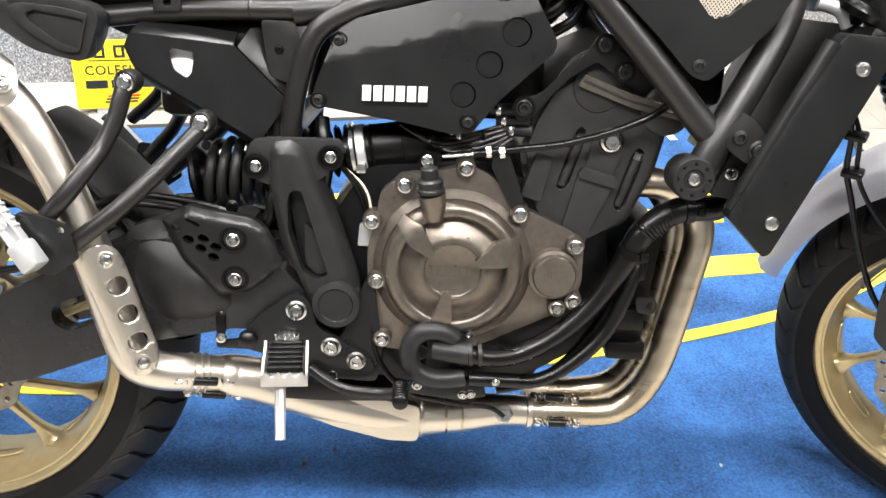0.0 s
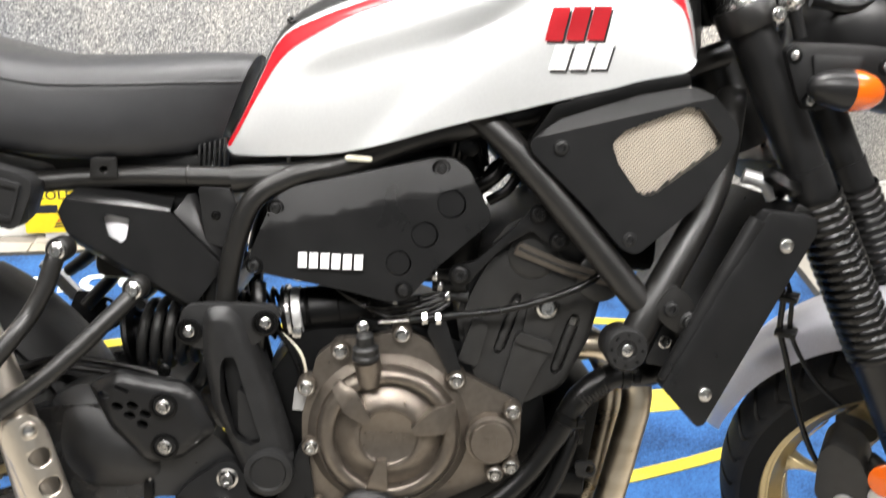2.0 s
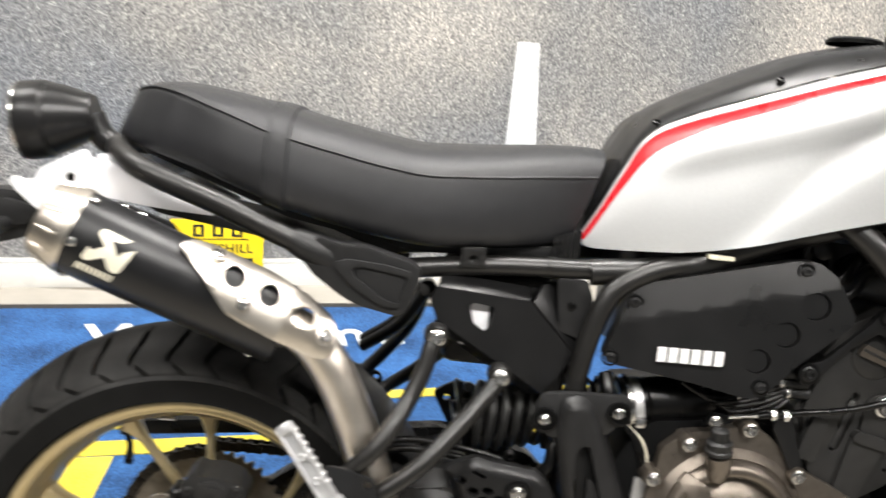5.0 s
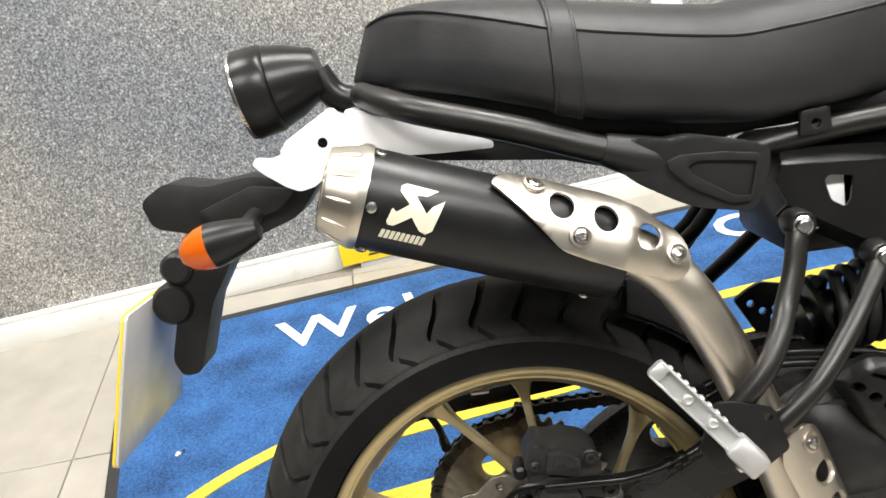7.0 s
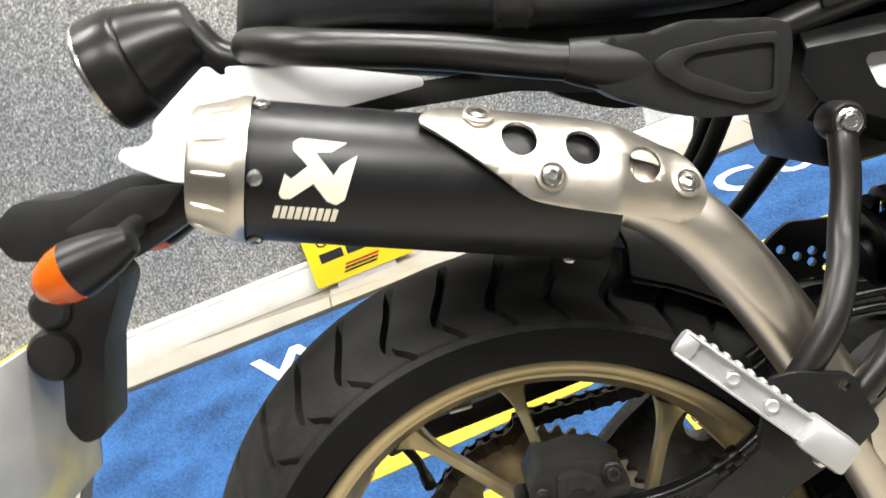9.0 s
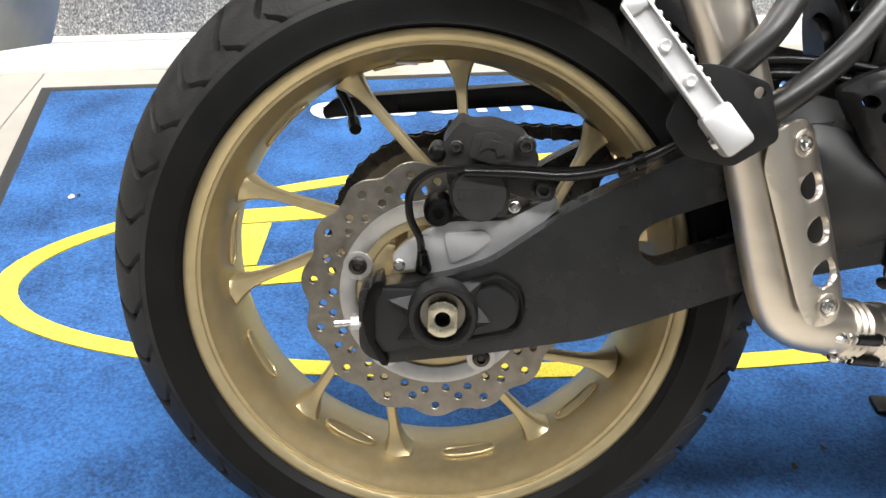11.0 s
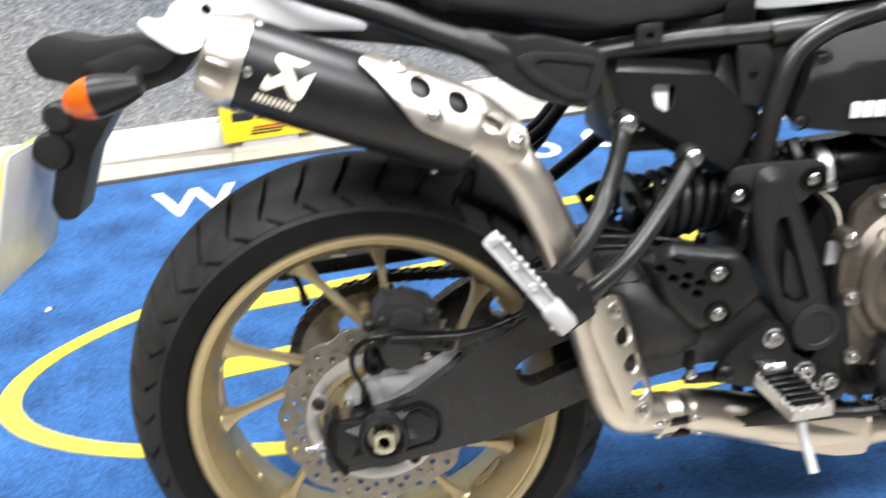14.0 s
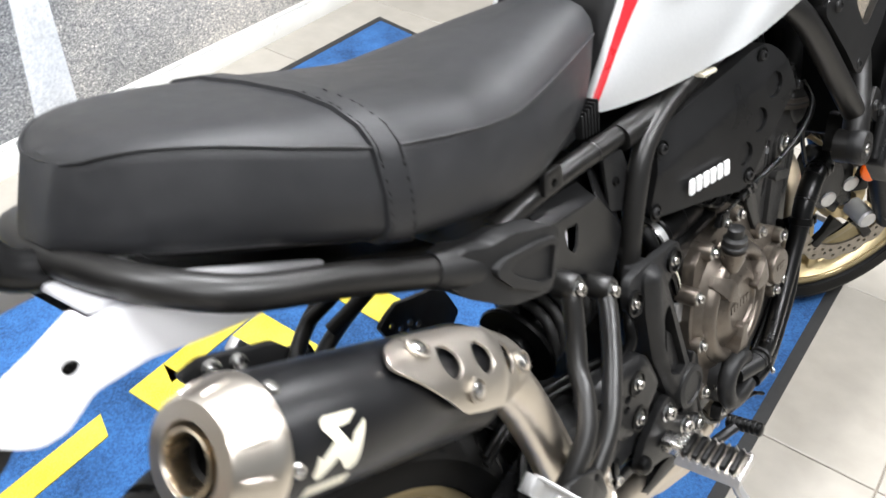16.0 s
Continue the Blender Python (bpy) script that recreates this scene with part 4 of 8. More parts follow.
for q in (0.148, 0.162):
    lathe("hose_clip", [(0.008, -0.004), (0.0085, 0), (0.008, 0.004)], (q, -0.1415, 0.455 + (q - 0.148) * 0.4), (1, 0, 0.35), "black", cal, seg=12)

# --- exhaust ---
exhaust = new("exhaust")
exhaust.parent = bike
exhaust["label"] = "stainless steel exhaust with a black muffler"
CAN0, CAN1 = Vector((-0.117, -0.190, 0.776)), Vector((0.112, -0.164, 0.688))
cd = (CAN1 - CAN0).normalized()


def side_dir(a):
    s = Vector((0, -1, 0)) + cd * cd.y
    s.normalize()
    return s * math.cos(a) + cd.cross(s) * math.sin(a)


can_len = (CAN1 - CAN0).length
lathe("muffler_sleeve", [(0.0455, 0), (0.0465, 0.003), (0.0465, can_len - 0.002), (0.045, can_len), (0.028, can_len)], CAN0, cd, "can", exhaust, "matt black muffler sleeve", seg=64)
lathe("end_cap", [(0.0485, 0.003), (0.0488, -0.004), (0.0475, -0.007), (0.0400, -0.032), (0.038, -0.0345), (0.026, -0.0355), (0.0245, -0.033), (0.0222, -0.022)], CAN0, cd, "guard", exhaust, "brushed steel end cap", seg=48)
for k in range(12):
    a = 2 * math.pi * k / 12
    o = side_dir(a)
    tube("cap_flute", [CAN0 - cd * 0.009 + o * 0.0462, CAN0 - cd * 0.020 + o * 0.0432, CAN0 - cd * 0.030 + o * 0.0400], [0.0012, 0.0022, 0.0012], "guard", exhaust, seg=8)
lathe("tail_tube", [(0.0215, -0.015), (0.0215, -0.036), (0.0198, -0.037), (0.0188, -0.034), (0.0188, 0.03)], CAN0, cd, "header", exhaust, seg=28)
# Near-black plug stands in for the shade inside the tail tube
lathe("tail_tube_shade", [(0.0187, -0.020), (0.0150, -0.018), (0.0135, 0.004), (0, 0.004)], CAN0, cd, "black", exhaust, seg=28)
side = Vector((0, -1, 0))
side = (side - cd * side.dot(cd)).normalized()
upv = cd.cross(side)
if upv.z < 0:
    upv = -upv
for ang in (0, 68, -68, 136, -136):
    o = side * math.cos(radians(ang)) + upv * math.sin(radians(ang))
    p = CAN0 + cd * 0.009 + o * 0.0465
    bolt(exhaust, p.x, p.y, p.z, 0.0055, "zinc", o, "screw")
p = CAN0 + cd * (can_len - 0.02) - upv * 0.047
bolt(exhaust, p.x, p.y, p.z, 0.0045, "zinc", -upv, "screw")
# logo plate: a plain angular emblem of bars, wrapped on the sleeve
def on_can(u, v):
    """A place on the sleeve: u metres along from its rear end, v metres up round it."""
    a = v / 0.0480
    return CAN0 + cd * u + (side * math.cos(a) + upv * math.sin(a)) * 0.0471


def wrap_on_can(name, outline, mat):
    bm = plate_bm(outline, -0.0003, 0.0003, 0, (), lambda x, z: 0.0, 1, None, 0.003)
    for v in bm.verts:
        p = on_can(v.co.x, v.co.z)
        axis = CAN0 + cd * v.co.x
        v.co = p + (p - axis).normalized() * -v.co.y
    return part(name, bm, mat, exhaust)


wrap_on_can("emblem_bar", [(0.035, 0.028), (0.064, 0.027), (0.055, 0.020), (0.045, 0.019), (0.057, 0.005), (0.061, 0.012), (0.071, 0.019), (0.065, -0.010), (0.060, -0.014), (0.054, -0.012), (0.045, -0.001), (0.031, -0.012), (0.026, -0.012), (0.024, -0.009), (0.027, 0.004), (0.031, 0.001), (0.041, 0.010), (0.031, 0.020), (0.031, 0.025)], "decal_cream")
for k in range(9):
    wrap_on_can("emblem_mark", [(0.0205 + k * 0.0045, -0.0265), (0.0238 + k * 0.0045, -0.0265), (0.0255 + k * 0.0045, -0.0175), (0.0222 + k * 0.0045, -0.0175)], "decal_cream")



# link pipe
LINK = [(0.100, -0.164, 0.697), (0.137, -0.166, 0.680), (0.171, -0.168, 0.645), (0.203, -0.167, 0.585), (0.2275, -0.168, 0.525), (0.2475, -0.169, 0.465), (0.265, -0.170, 0.405), (0.277, -0.170, 0.368), (0.290, -0.166, 0.345), (0.312, -0.156, 0.332), (0.338, -0.143, 0.325), (0.3695, -0.126, 0.317), (0.409, -0.108, 0.308)]
tube("link_pipe", LINK, 0.0242, "steel", exhaust, "brushed stainless link pipe", seg=22)
lathe("joint_collar", [(0.022, -0.006), (0.027, -0.004), (0.027, 0.006), (0.022, 0.008)], (0.118, -0.168, 0.690), Vector((0.9, 0, -0.42)), "guard", exhaust, seg=30)
tube("silencer_collector", [(0.378, -0.121, 0.314), (0.388, -0.117, 0.312), (0.400, -0.112, 0.308), (0.43, -0.104, 0.300), (0.475, -0.098, 0.286), (0.53, -0.092, 0.270), (0.59, -0.088, 0.258), (0.645, -0.086, 0.255)], [0.0245, 0.0275, 0.0290, 0.0300, 0.0310, 0.0325, 0.0325, 0.031], "steel", exhaust, "welded steel collector box", seg=24, flat=1.0)
tube("front_collector", [(0.645, -0.086, 0.255), (0.70, -0.086, 0.260), (0.75, -0.086, 0.265), (0.792, -0.086, 0.266)], [0.0305, 0.0275, 0.0215, 0.0205], "steel", exhaust, seg=24)
plate("collector_side", rounded([(0.455, 0.296), (0.50, 0.298), (0.585, 0.288), (0.642, 0.280), (0.642, 0.228), (0.60, 0.228), (0.53, 0.244), (0.465, 0.268)], 0.010), -0.118, -0.07, "steel", exhaust, "welded steel collector box", bevel=0.016, segs=5)
tube("weld_seam", [(0.468, -0.111, 0.269), (0.53, -0.111, 0.2455), (0.60, -0.111, 0.2305), (0.638, -0.111, 0.2295)], 0.0018, "header", exhaust, seg=6)
for q in (0.678, 0.700):
    lathe("weld_band", [(0.0292, -0.0015), (0.030, 0), (0.0292, 0.0015)], (q, -0.086, 0.2585), (1, 0, 0.05), "header", exhaust, seg=30)
lathe("weld_band", [(0.032, -0.003), (0.0335, 0), (0.032, 0.003)], (0.645, -0.086, 0.255), (1, 0, 0), "steel", exhaust, seg=30)
tube("header_pipe", [(0.785, -0.086, 0.266), (0.838, -0.086, 0.267), (0.878, -0.086, 0.268), (0.908, -0.086, 0.275), (0.935, -0.086, 0.299), (0.956, -0.086, 0.342), (0.970, -0.086, 0.407), (0.981, -0.085, 0.470), (0.988, -0.084, 0.514), (0.985, -0.082, 0.545), (0.966, -0.08, 0.575), (0.93, -0.078, 0.590), (0.89, -0.076, 0.588)], 0.0195, "header", exhaust, "stainless header pipe with straw heat tint", seg=20)
tube("header_pipe", [(0.785, -0.034, 0.270), (0.829, -0.032, 0.271), (0.870, -0.030, 0.274), (0.902, -0.030, 0.282), (0.926, -0.030, 0.301), (0.943, -0.030, 0.336), (0.956, -0.030, 0.385), (0.964, -0.030, 0.447), (0.969, -0.030, 0.505), (0.962, -0.030, 0.545), (0.935, -0.03, 0.58), (0.89, -0.03, 0.588)], 0.0195, "header", exhaust, "stainless header pipe with straw heat tint", seg=20)
lathe("lambda_boss", [(0, 0), (0.013, 0), (0.013, 0.008), (0.009, 0.009), (0.009, 0.016), (0, 0.016)], (0.754, -0.100, 0.268), (0.1, -1, 0.2), "zinc", exhaust, seg=6)
lathe("collar", [(0.0205, -0.004), (0.0240, -0.003), (0.0240, 0.003), (0.0205, 0.004)], (0.790, -0.086, 0.266), (1, 0, 0), "steel", exhaust, seg=26)


def spring(a, b, r=0.0042, turns=9):
    a, b = Vector(a), Vector(b)
    ax = (b - a).normalized()
    u = ax.orthogonal().normalized()
    v = ax.cross(u)
    pts = [a + (b - a) * (k / (turns * 8)) + (u * math.cos(k * math.pi / 4) + v * math.sin(k * math.pi / 4)) * r for k in range(turns * 8 + 1)]
    return tube_bm(pts, 0.0011, seg=5, per=1)


for a, b in (((0.800, -0.110, 0.262), (0.852, -0.110, 0.262)), ((0.795, -0.09, 0.290), (0.850, -0.092, 0.289)), ((0.338, -0.168, 0.325), (0.398, -0.138, 0.312)), ((0.345, -0.150, 0.300), (0.405, -0.128, 0.288))):
    e = part("spring", spring(a, b), "zinc", exhaust)
    mid = (Vector(a) + Vector(b)) / 2
    d = (Vector(b) - Vector(a)) * 0.22
    tube("spring_sleeve", [mid - d, mid + d], 0.0062, "hose", exhaust, seg=10, per=1)
    for end in (a, b):
        lathe("spring_hook", [(0.003, -0.003), (0.006, -0.002), (0.006, 0.002), (0.003, 0.003)], end, (0, -0.4, 1), "zinc", exhaust, seg=10, closed=True)
for q in (0.345, 0.353, 0.361):
    lathe("clamp_rib", [(0.0240, -0.002), (0.0268, 0), (0.0240, 0.002)], (q, -0.143 + 0.53 * (q - 0.338), 0.3245 - 0.25 * (q - 0.338)), (0.86, 0.45, -0.22), "steel", exhaust, seg=24)


# heat shields

def rolled_shield(outline, holes, origin, along, radius, roll=0.004, taper=None):
    """A pressed sheet wrapped on a round body, its rim and the rims of its holes rolled inwards. u runs along the body, v up round it."""
    out = rounded(outline, 0.008)
    bm = plate_bm(out, -roll, 0.0, roll * 0.7, [circle(cx, cz, r, 28) for cx, cz, r in holes], lambda x, z: 0.0, 4, None, 0.006)
    ax = Vector(along).normalized()
    sd = Vector((0, -1, 0))
    sd = (sd - ax * sd.dot(ax)).normalized()
    up = ax.cross(sd)
    if up.z < -0.3 or (abs(up.z) <= 0.3 and up.x < 0):
        up = -up

    def at(u, v, h=0.0):
        q = taper(u) if taper else radius
        a = math.asin(min(max(math.sin(v / radius) * (radius + 0.0015) / q, -0.99), 0.99)) if taper else v / radius
        return Vector(origin) + ax * (u + 0.4 * (radius - q)) + (sd * math.cos(a) + up * math.sin(a)) * (q + h)

    for v in bm.verts:
        v.co = at(v.co.x, v.co.z, -v.co.y)
    return bm, at


def shield_bolt(parent, at, u, v, radius):
    p, q = at(u, v, 0.0035), at(u, v, 0.010)
    lathe("bolt_cup", [(0.0105, 0.0002), (0.0105, 0.0025), (0.0085, 0.003), (0.0080, 0.0006)], p, q - p, "guard", parent, seg=24)
    bolt(parent, p.x, p.y, p.z, 0.0068, "zinc", q - p, "screw")


bm, at = rolled_shield([(0.104, 0.044), (0.116, 0.056), (0.149, 0.060), (0.183, 0.062), (0.232, 0.056), (0.270, 0.042), (0.290, 0.027), (0.299, 0.010), (0.296, -0.004), (0.284, -0.011), (0.240, -0.006), (0.204, -0.004), (0.179, -0.001), (0.155, 0.014), (0.132, 0.028)],
                       [(0.172, 0.037, 0.0120), (0.214, 0.034, 0.0118), (0.255, 0.025, 0.0112)], CAN0, cd, 0.055, 0.003, lambda u: 0.0500 - 0.42 * max(u - 0.238, 0) if u < 0.275 else 0.0345 - 0.20 * (u - 0.275))
shield = part("heat_shield", bm, "guard", exhaust, "satin steel heat shield with three holes", smooth=50)
for u, v in ((0.146, 0.050), (0.192, 0.014), (0.283, 0.014)):
    shield_bolt(shield, at, u, v, 0.060)
G0, G1 = Vector((0.2490, -0.174, 0.497)), Vector((0.3000, -0.170, 0.351))
gl = (G1 - G0).length
bm, at = rolled_shield([(-0.006, -0.004), (-0.008, 0.018), (0.004, 0.030), (0.02, 0.033), (gl - 0.02, 0.031), (gl, 0.024), (gl + 0.006, 0.010), (gl + 0.002, -0.006), (gl - 0.02, -0.010), (0.02, -0.014)],
                       [(0.046, 0.017, 0.0112), (0.082, 0.016, 0.0112), (0.118, 0.014, 0.0112)], G0, G1 - G0, 0.030, 0.005)
lower = part("pipe_guard", bm, "guard", exhaust, "satin steel pipe guard with a row of holes", smooth=50)
for u, v in ((0.012, 0.016), (gl - 0.010, 0.010)):
    shield_bolt(lower, at, u, v, 0.030)

# --- fuel tank ---
tank = new("fuel_tank")
tank.parent = bike
tank["label"] = "silver fuel tank with red pinstripe and black top"
B_CURVE = spline([(0.457, 0, 0.812), (0.465, 0, 0.804), (0.487, 0, 0.804), (0.536, 0, 0.809), (0.584, 0, 0.815), (0.640, 0, 0.831), (0.711, 0, 0.857), (0.797, 0, 0.884), (0.880, 0, 0.909), (0.940, 0, 0.926), (0.975, 0, 0.936), (0.984, 0, 0.948)], 5)
S_CURVE = spline([(0.457, 0, 0.814), (0.476, 0, 0.851), (0.497, 0, 0.898), (0.520, 0, 0.943), (0.560, 0, 0.968), (0.640, 0, 1.000), (0.724, 0, 1.032), (0.825, 0, 1.061), (0.90, 0, 1.047), (0.958, 0, 1.023), (0.974, 0, 1.001), (0.990, 0, 0.953)], 5)
T_CURVE = spline([(0.466, 0, 0.838), (0.484, 0, 0.880), (0.505, 0, 0.930), (0.527, 0, 0.964), (0.565, 0, 0.992), (0.645, 0, 1.032), (0.730, 0, 1.069), (0.825, 0, 1.088), (0.90, 0, 1.080), (0.962, 0, 1.060), (0.999, 0, 1.042), (1.012, 0, 0.967)], 5)
YB = [(0.45, -0.072), (0.52, -0.106), (0.6, -0.142), (0.7, -0.174), (0.8, -0.190), (0.95, -0.184), (1.0, -0.173)]
YS = [(0.45, -0.070), (0.52, -0.095), (0.6, -0.124), (0.7, -0.153), (0.8, -0.168), (0.95, -0.163), (1.0, -0.150)]


def top_y(x):
    return -min(0.10, 0.045 + 0.30 * max(x - 0.45, 0))


def tank_point(i, v):
    b, s = B_CURVE[i], S_CURVE[i]
    p = b.lerp(s, v)
    y = smooth_table(YB, b.x) * (1 - v) + smooth_table(YS, s.x) * v
    h = (s - b).length
    y -= 0.075 * h * math.sin(math.pi * min(v * 1.05, 1)) * (1 - 0.25 * v)
    # the knee recess
    rx = 1 / (1 + math.exp(-(p.x - 0.555) / 0.012)) / (1 + math.exp((p.x - 0.785 + 0.25 * max(0.62 - v, 0)) / 0.010))
    y += 0.011 * rx / (1 + math.exp((v - 0.66) / 0.03))
    return Vector((p.x, y, p.z))


N_T = len(B_CURVE)
for sgn, nm in ((1, "side_panel"), (-1, "side_panel")):
    rows = []
    for i in range(N_T):
        row = [tank_point(i, 0) + Vector((0, 0.03, 0.004)), tank_point(i, 0) + Vector((0, 0.006, -0.001))]
        row += [tank_point(i, k / 18) for k in range(19)]
        e = tank_point(i, 1)
        t = T_CURVE[i]
        row += [e.lerp(Vector((t.x, top_y(t.x), t.z)), 0.22), e.lerp(Vector((t.x, top_y(t.x), t.z)), 0.26) + Vector((0, 0.003, -0.004))]
        rows.append([Vector((p.x, p.y * sgn, p.z)) for p in row])
    part(nm, grid_bm(rows), "silver", tank, "satin silver tank side panel", smooth=60)
    rows = []
    for i in range(N_T):
        e, b = tank_point(i, 1), tank_point(i, 0)
        h = max((e - b).length, 0.02)
        row = []
        for d in (0.013, 0.010, 0.007, 0.004, 0.001):
            d = 0.001 + (d - 0.001) * (1 + 0.8 * min(max((0.60 - e.x) / 0.08, 0), 1))
            v = 1 - min(d / h, 0.8)
            p = tank_point(i, v) + Vector((0, -0.0007, 0))
            row.append(Vector((p.x, p.y * sgn, p.z)))
        rows.append(row)
    part("pinstripe", grid_bm(rows[1:-1]), "red", tank, "red pinstripe", smooth=60)
rows = []
for i in range(N_T):
    e = tank_point(i, 1)
    t = T_CURVE[i]
    a = e.lerp(Vector((t.x, top_y(t.x), t.z)), 0.24) + Vector((0, 0.001, 0.0015))
    half = [a, a.lerp(Vector((t.x, top_y(t.x), t.z)), 0.35) + Vector((0, 0, 0.004)), a.lerp(Vector((t.x, top_y(t.x), t.z)), 0.7) + Vector((0, 0, 0.003)), Vector((t.x, top_y(t.x), t.z)), Vector((t.x, top_y(t.x) * 0.5, t.z + 0.005)), Vector((t.x, 0, t.z + 0.007))]
    rows.append(half + [Vector((p.x, -p.y, p.z)) for p in reversed(half[:-1])])
part("top_cover", grid_bm(rows), "satin", tank, "satin black tank top cover", smooth=60)
box("tank_core", (0.60, -0.09, 0.84), (0.95, 0.09, 0.98), "black", tank, bevel=0.02)
lathe("filler_cap", [(0.036, 0), (0.036, 0.005), (0.030, 0.008), (0, 0.009)], (0.80, 0, 1.094), (0, 0, 1), "black", tank, seg=28)
for k in (16, 26, 34):
    p = tank_point(k, 1).lerp(Vector((T_CURVE[k].x, top_y(T_CURVE[k].x), T_CURVE[k].z)), 0.5)
    bolt(tank, p.x, p.y - 0.002, p.z + 0.004, 0.0055, "black", (0, -0.6, 0.8), "screw")


def tank_y(x, z):
    best = (9, -0.19)
    for i in range(0, N_T):
        for k in range(0, 19, 2):
            p = tank_point(i, k / 18)
            d = (p.x - x) ** 2 + (p.z - z) ** 2
            if d < best[0]:
                best = (d, p.y)
    return best[1]


# model badge on the tank: three slanted red blocks over three white ones, each with a black shadow
for row, (z0, z1, x0, mat) in enumerate(((0.957, 0.993, 0.812, "red"), (0.927, 0.954, 0.818, "decal_white"))):
    for k in range(3):
        a, w, sh = x0 + k * 0.0225, 0.0185, 0.006
        dz = 0.0022 * k
        quad = [(a, z0 + dz), (a + w, z0 + dz + 0.001), (a + w + sh, z1 + dz + 0.001), (a + sh, z1 + dz)]
        y = min(tank_y(x, z) for x, z in quad) - 0.0008
        plate("badge_shadow", [(x + 0.0022, z - 0.0030) for x, z in quad], y - 0.0004, y + 0.003, "decal_black", tank, bevel=0)
        plate("badge_block", quad, y - 0.0014, y + 0.002, mat, tank, bevel=0)

# --- seat ---
SEAT_TOP = [(-0.120, 0.926), (-0.114, 0.937), (-0.102, 0.944), (-0.08, 0.948), (-0.05, 0.949), (0.0, 0.945), (0.068, 0.936), (0.19, 0.914), (0.256, 0.905), (0.325, 0.911), (0.403, 0.921), (0.45, 0.923), (0.47, 0.920)]
SEAT_BOT = [(-0.120, 0.882), (-0.095, 0.872), (-0.014, 0.852), (0.115, 0.812), (0.20, 0.796), (0.26, 0.788), (0.35, 0.791), (0.42, 0.797), (0.47, 0.812)]
SEAT_W = [(-0.116, 0.016), (-0.111, 0.036), (-0.100, 0.058), (-0.083, 0.077), (-0.05, 0.103), (0.02, 0.135), (0.10, 0.150), (0.2, 0.144), (0.3, 0.124), (0.38, 0.100), (0.44, 0.079), (0.462, 0.070), (0.47, 0.055)]
seat = new("seat")
seat.parent = bike
seat["label"] = "long black vinyl dual seat with stitched strap"


def seat_section(x, grow=0.0):
    t, b, w = smooth_table(SEAT_TOP, x), smooth_table(SEAT_BOT, x), smooth_table(SEAT_W, x, 0.004) + grow
    t, b = t + grow, b - grow
    h = t - b
    k = 1 - 0.80 * min(max((0.07 - x) / 0.19, 0), 1)
    half = [(0, t + 0.002), (-0.45 * w, t), (-0.72 * w, t - 0.06 * h * k), (-0.90 * w, t - 0.16 * h * k), (-0.965 * w, t - 0.25 * h * k), (-0.985 * w, t - 0.29 * h * k), (-1.0 * w, t - (0.12 + 0.26 * k) * h), (-1.03 * w, t - 0.62 * h), (-1.02 * w, b + 0.16 * h), (-0.97 * w, b + 0.05 * h), (-0.88 * w, b), (-0.4 * w, b)]
    pts = []
    for y, z in half:
        lean = 0.34 * min(max((x - 0.30) / 0.16, 0), 1) + 0.40 * min(max((0.0 - x) / 0.12, 0), 1)
        pts.append(Vector((x + lean * (z - b - 0.03), y, z)))
    return pts + [Vector((p.x, -p.y, p.z)) for p in reversed(pts[1:])]


xs = [-0.114 + 0.570 * (k / 60) for k in range(61)]
part("cushion", grid_bm([seat_section(x) for x in xs], closed_v=True, cap=True), "vinyl", seat, "black grained vinyl cushion", smooth=50)
strap_rows = []
for x in (0.072, 0.0735, 0.098, 0.0995):
    g = 0.0032 if 0.073 < x < 0.099 else -0.001
    strap_rows.append(seat_section(x, g))
part("strap", grid_bm(strap_rows, closed_v=True), "vinyl", seat, "stitched vinyl strap across the seat", smooth=50)
seam = []
for k in range(45):
    p = seat_section(0.454 - 0.566 * k / 44, 0.0008)[5]
    seam.append((p.x, p.y, p.z))
tube("piping", seam + [(x, -y, z) for x, y, z in reversed(seam)], 0.0016, "vinyl", seat, seg=6, per=2)
st = None
for x in (0.0765, 0.0955):
    for k in range(1, 11):
        sec = seat_section(x, 0.0036)
        for q in (0.15, 0.55, 0.9):
            a = sec[k].lerp(sec[k + 1], q)
            d = (sec[k + 1] - sec[k]).normalized()
            m = frame_to(a, d)
            if st is None:
                st = part("stitch", box_bm((-0.0005, -0.0005, -0.0017), (0.0005, 0.0005, 0.0017), 0, segs=1), "plastic", seat)
                st.matrix_basis = m
            else:
                again("stitch", st, m, seat)
plate("seat_base", rounded([(-0.09, 0.875), (0.11, 0.812), (0.26, 0.787), (0.41, 0.797), (0.44, 0.80), (0.44, 0.79), (0.41, 0.782), (0.26, 0.775), (0.10, 0.80), (-0.08, 0.862)], 0.004), -0.075, 0.075, "plastic", seat, bevel=0.003)
for k in range(6):
    x = 0.437 + 0.006 * k
    box("base_rib", (x - 0.012, -0.085, 0.785), (x - 0.0095, -0.06, 0.812 + 0.002 * k), "plastic", seat, bevel=0.0005)

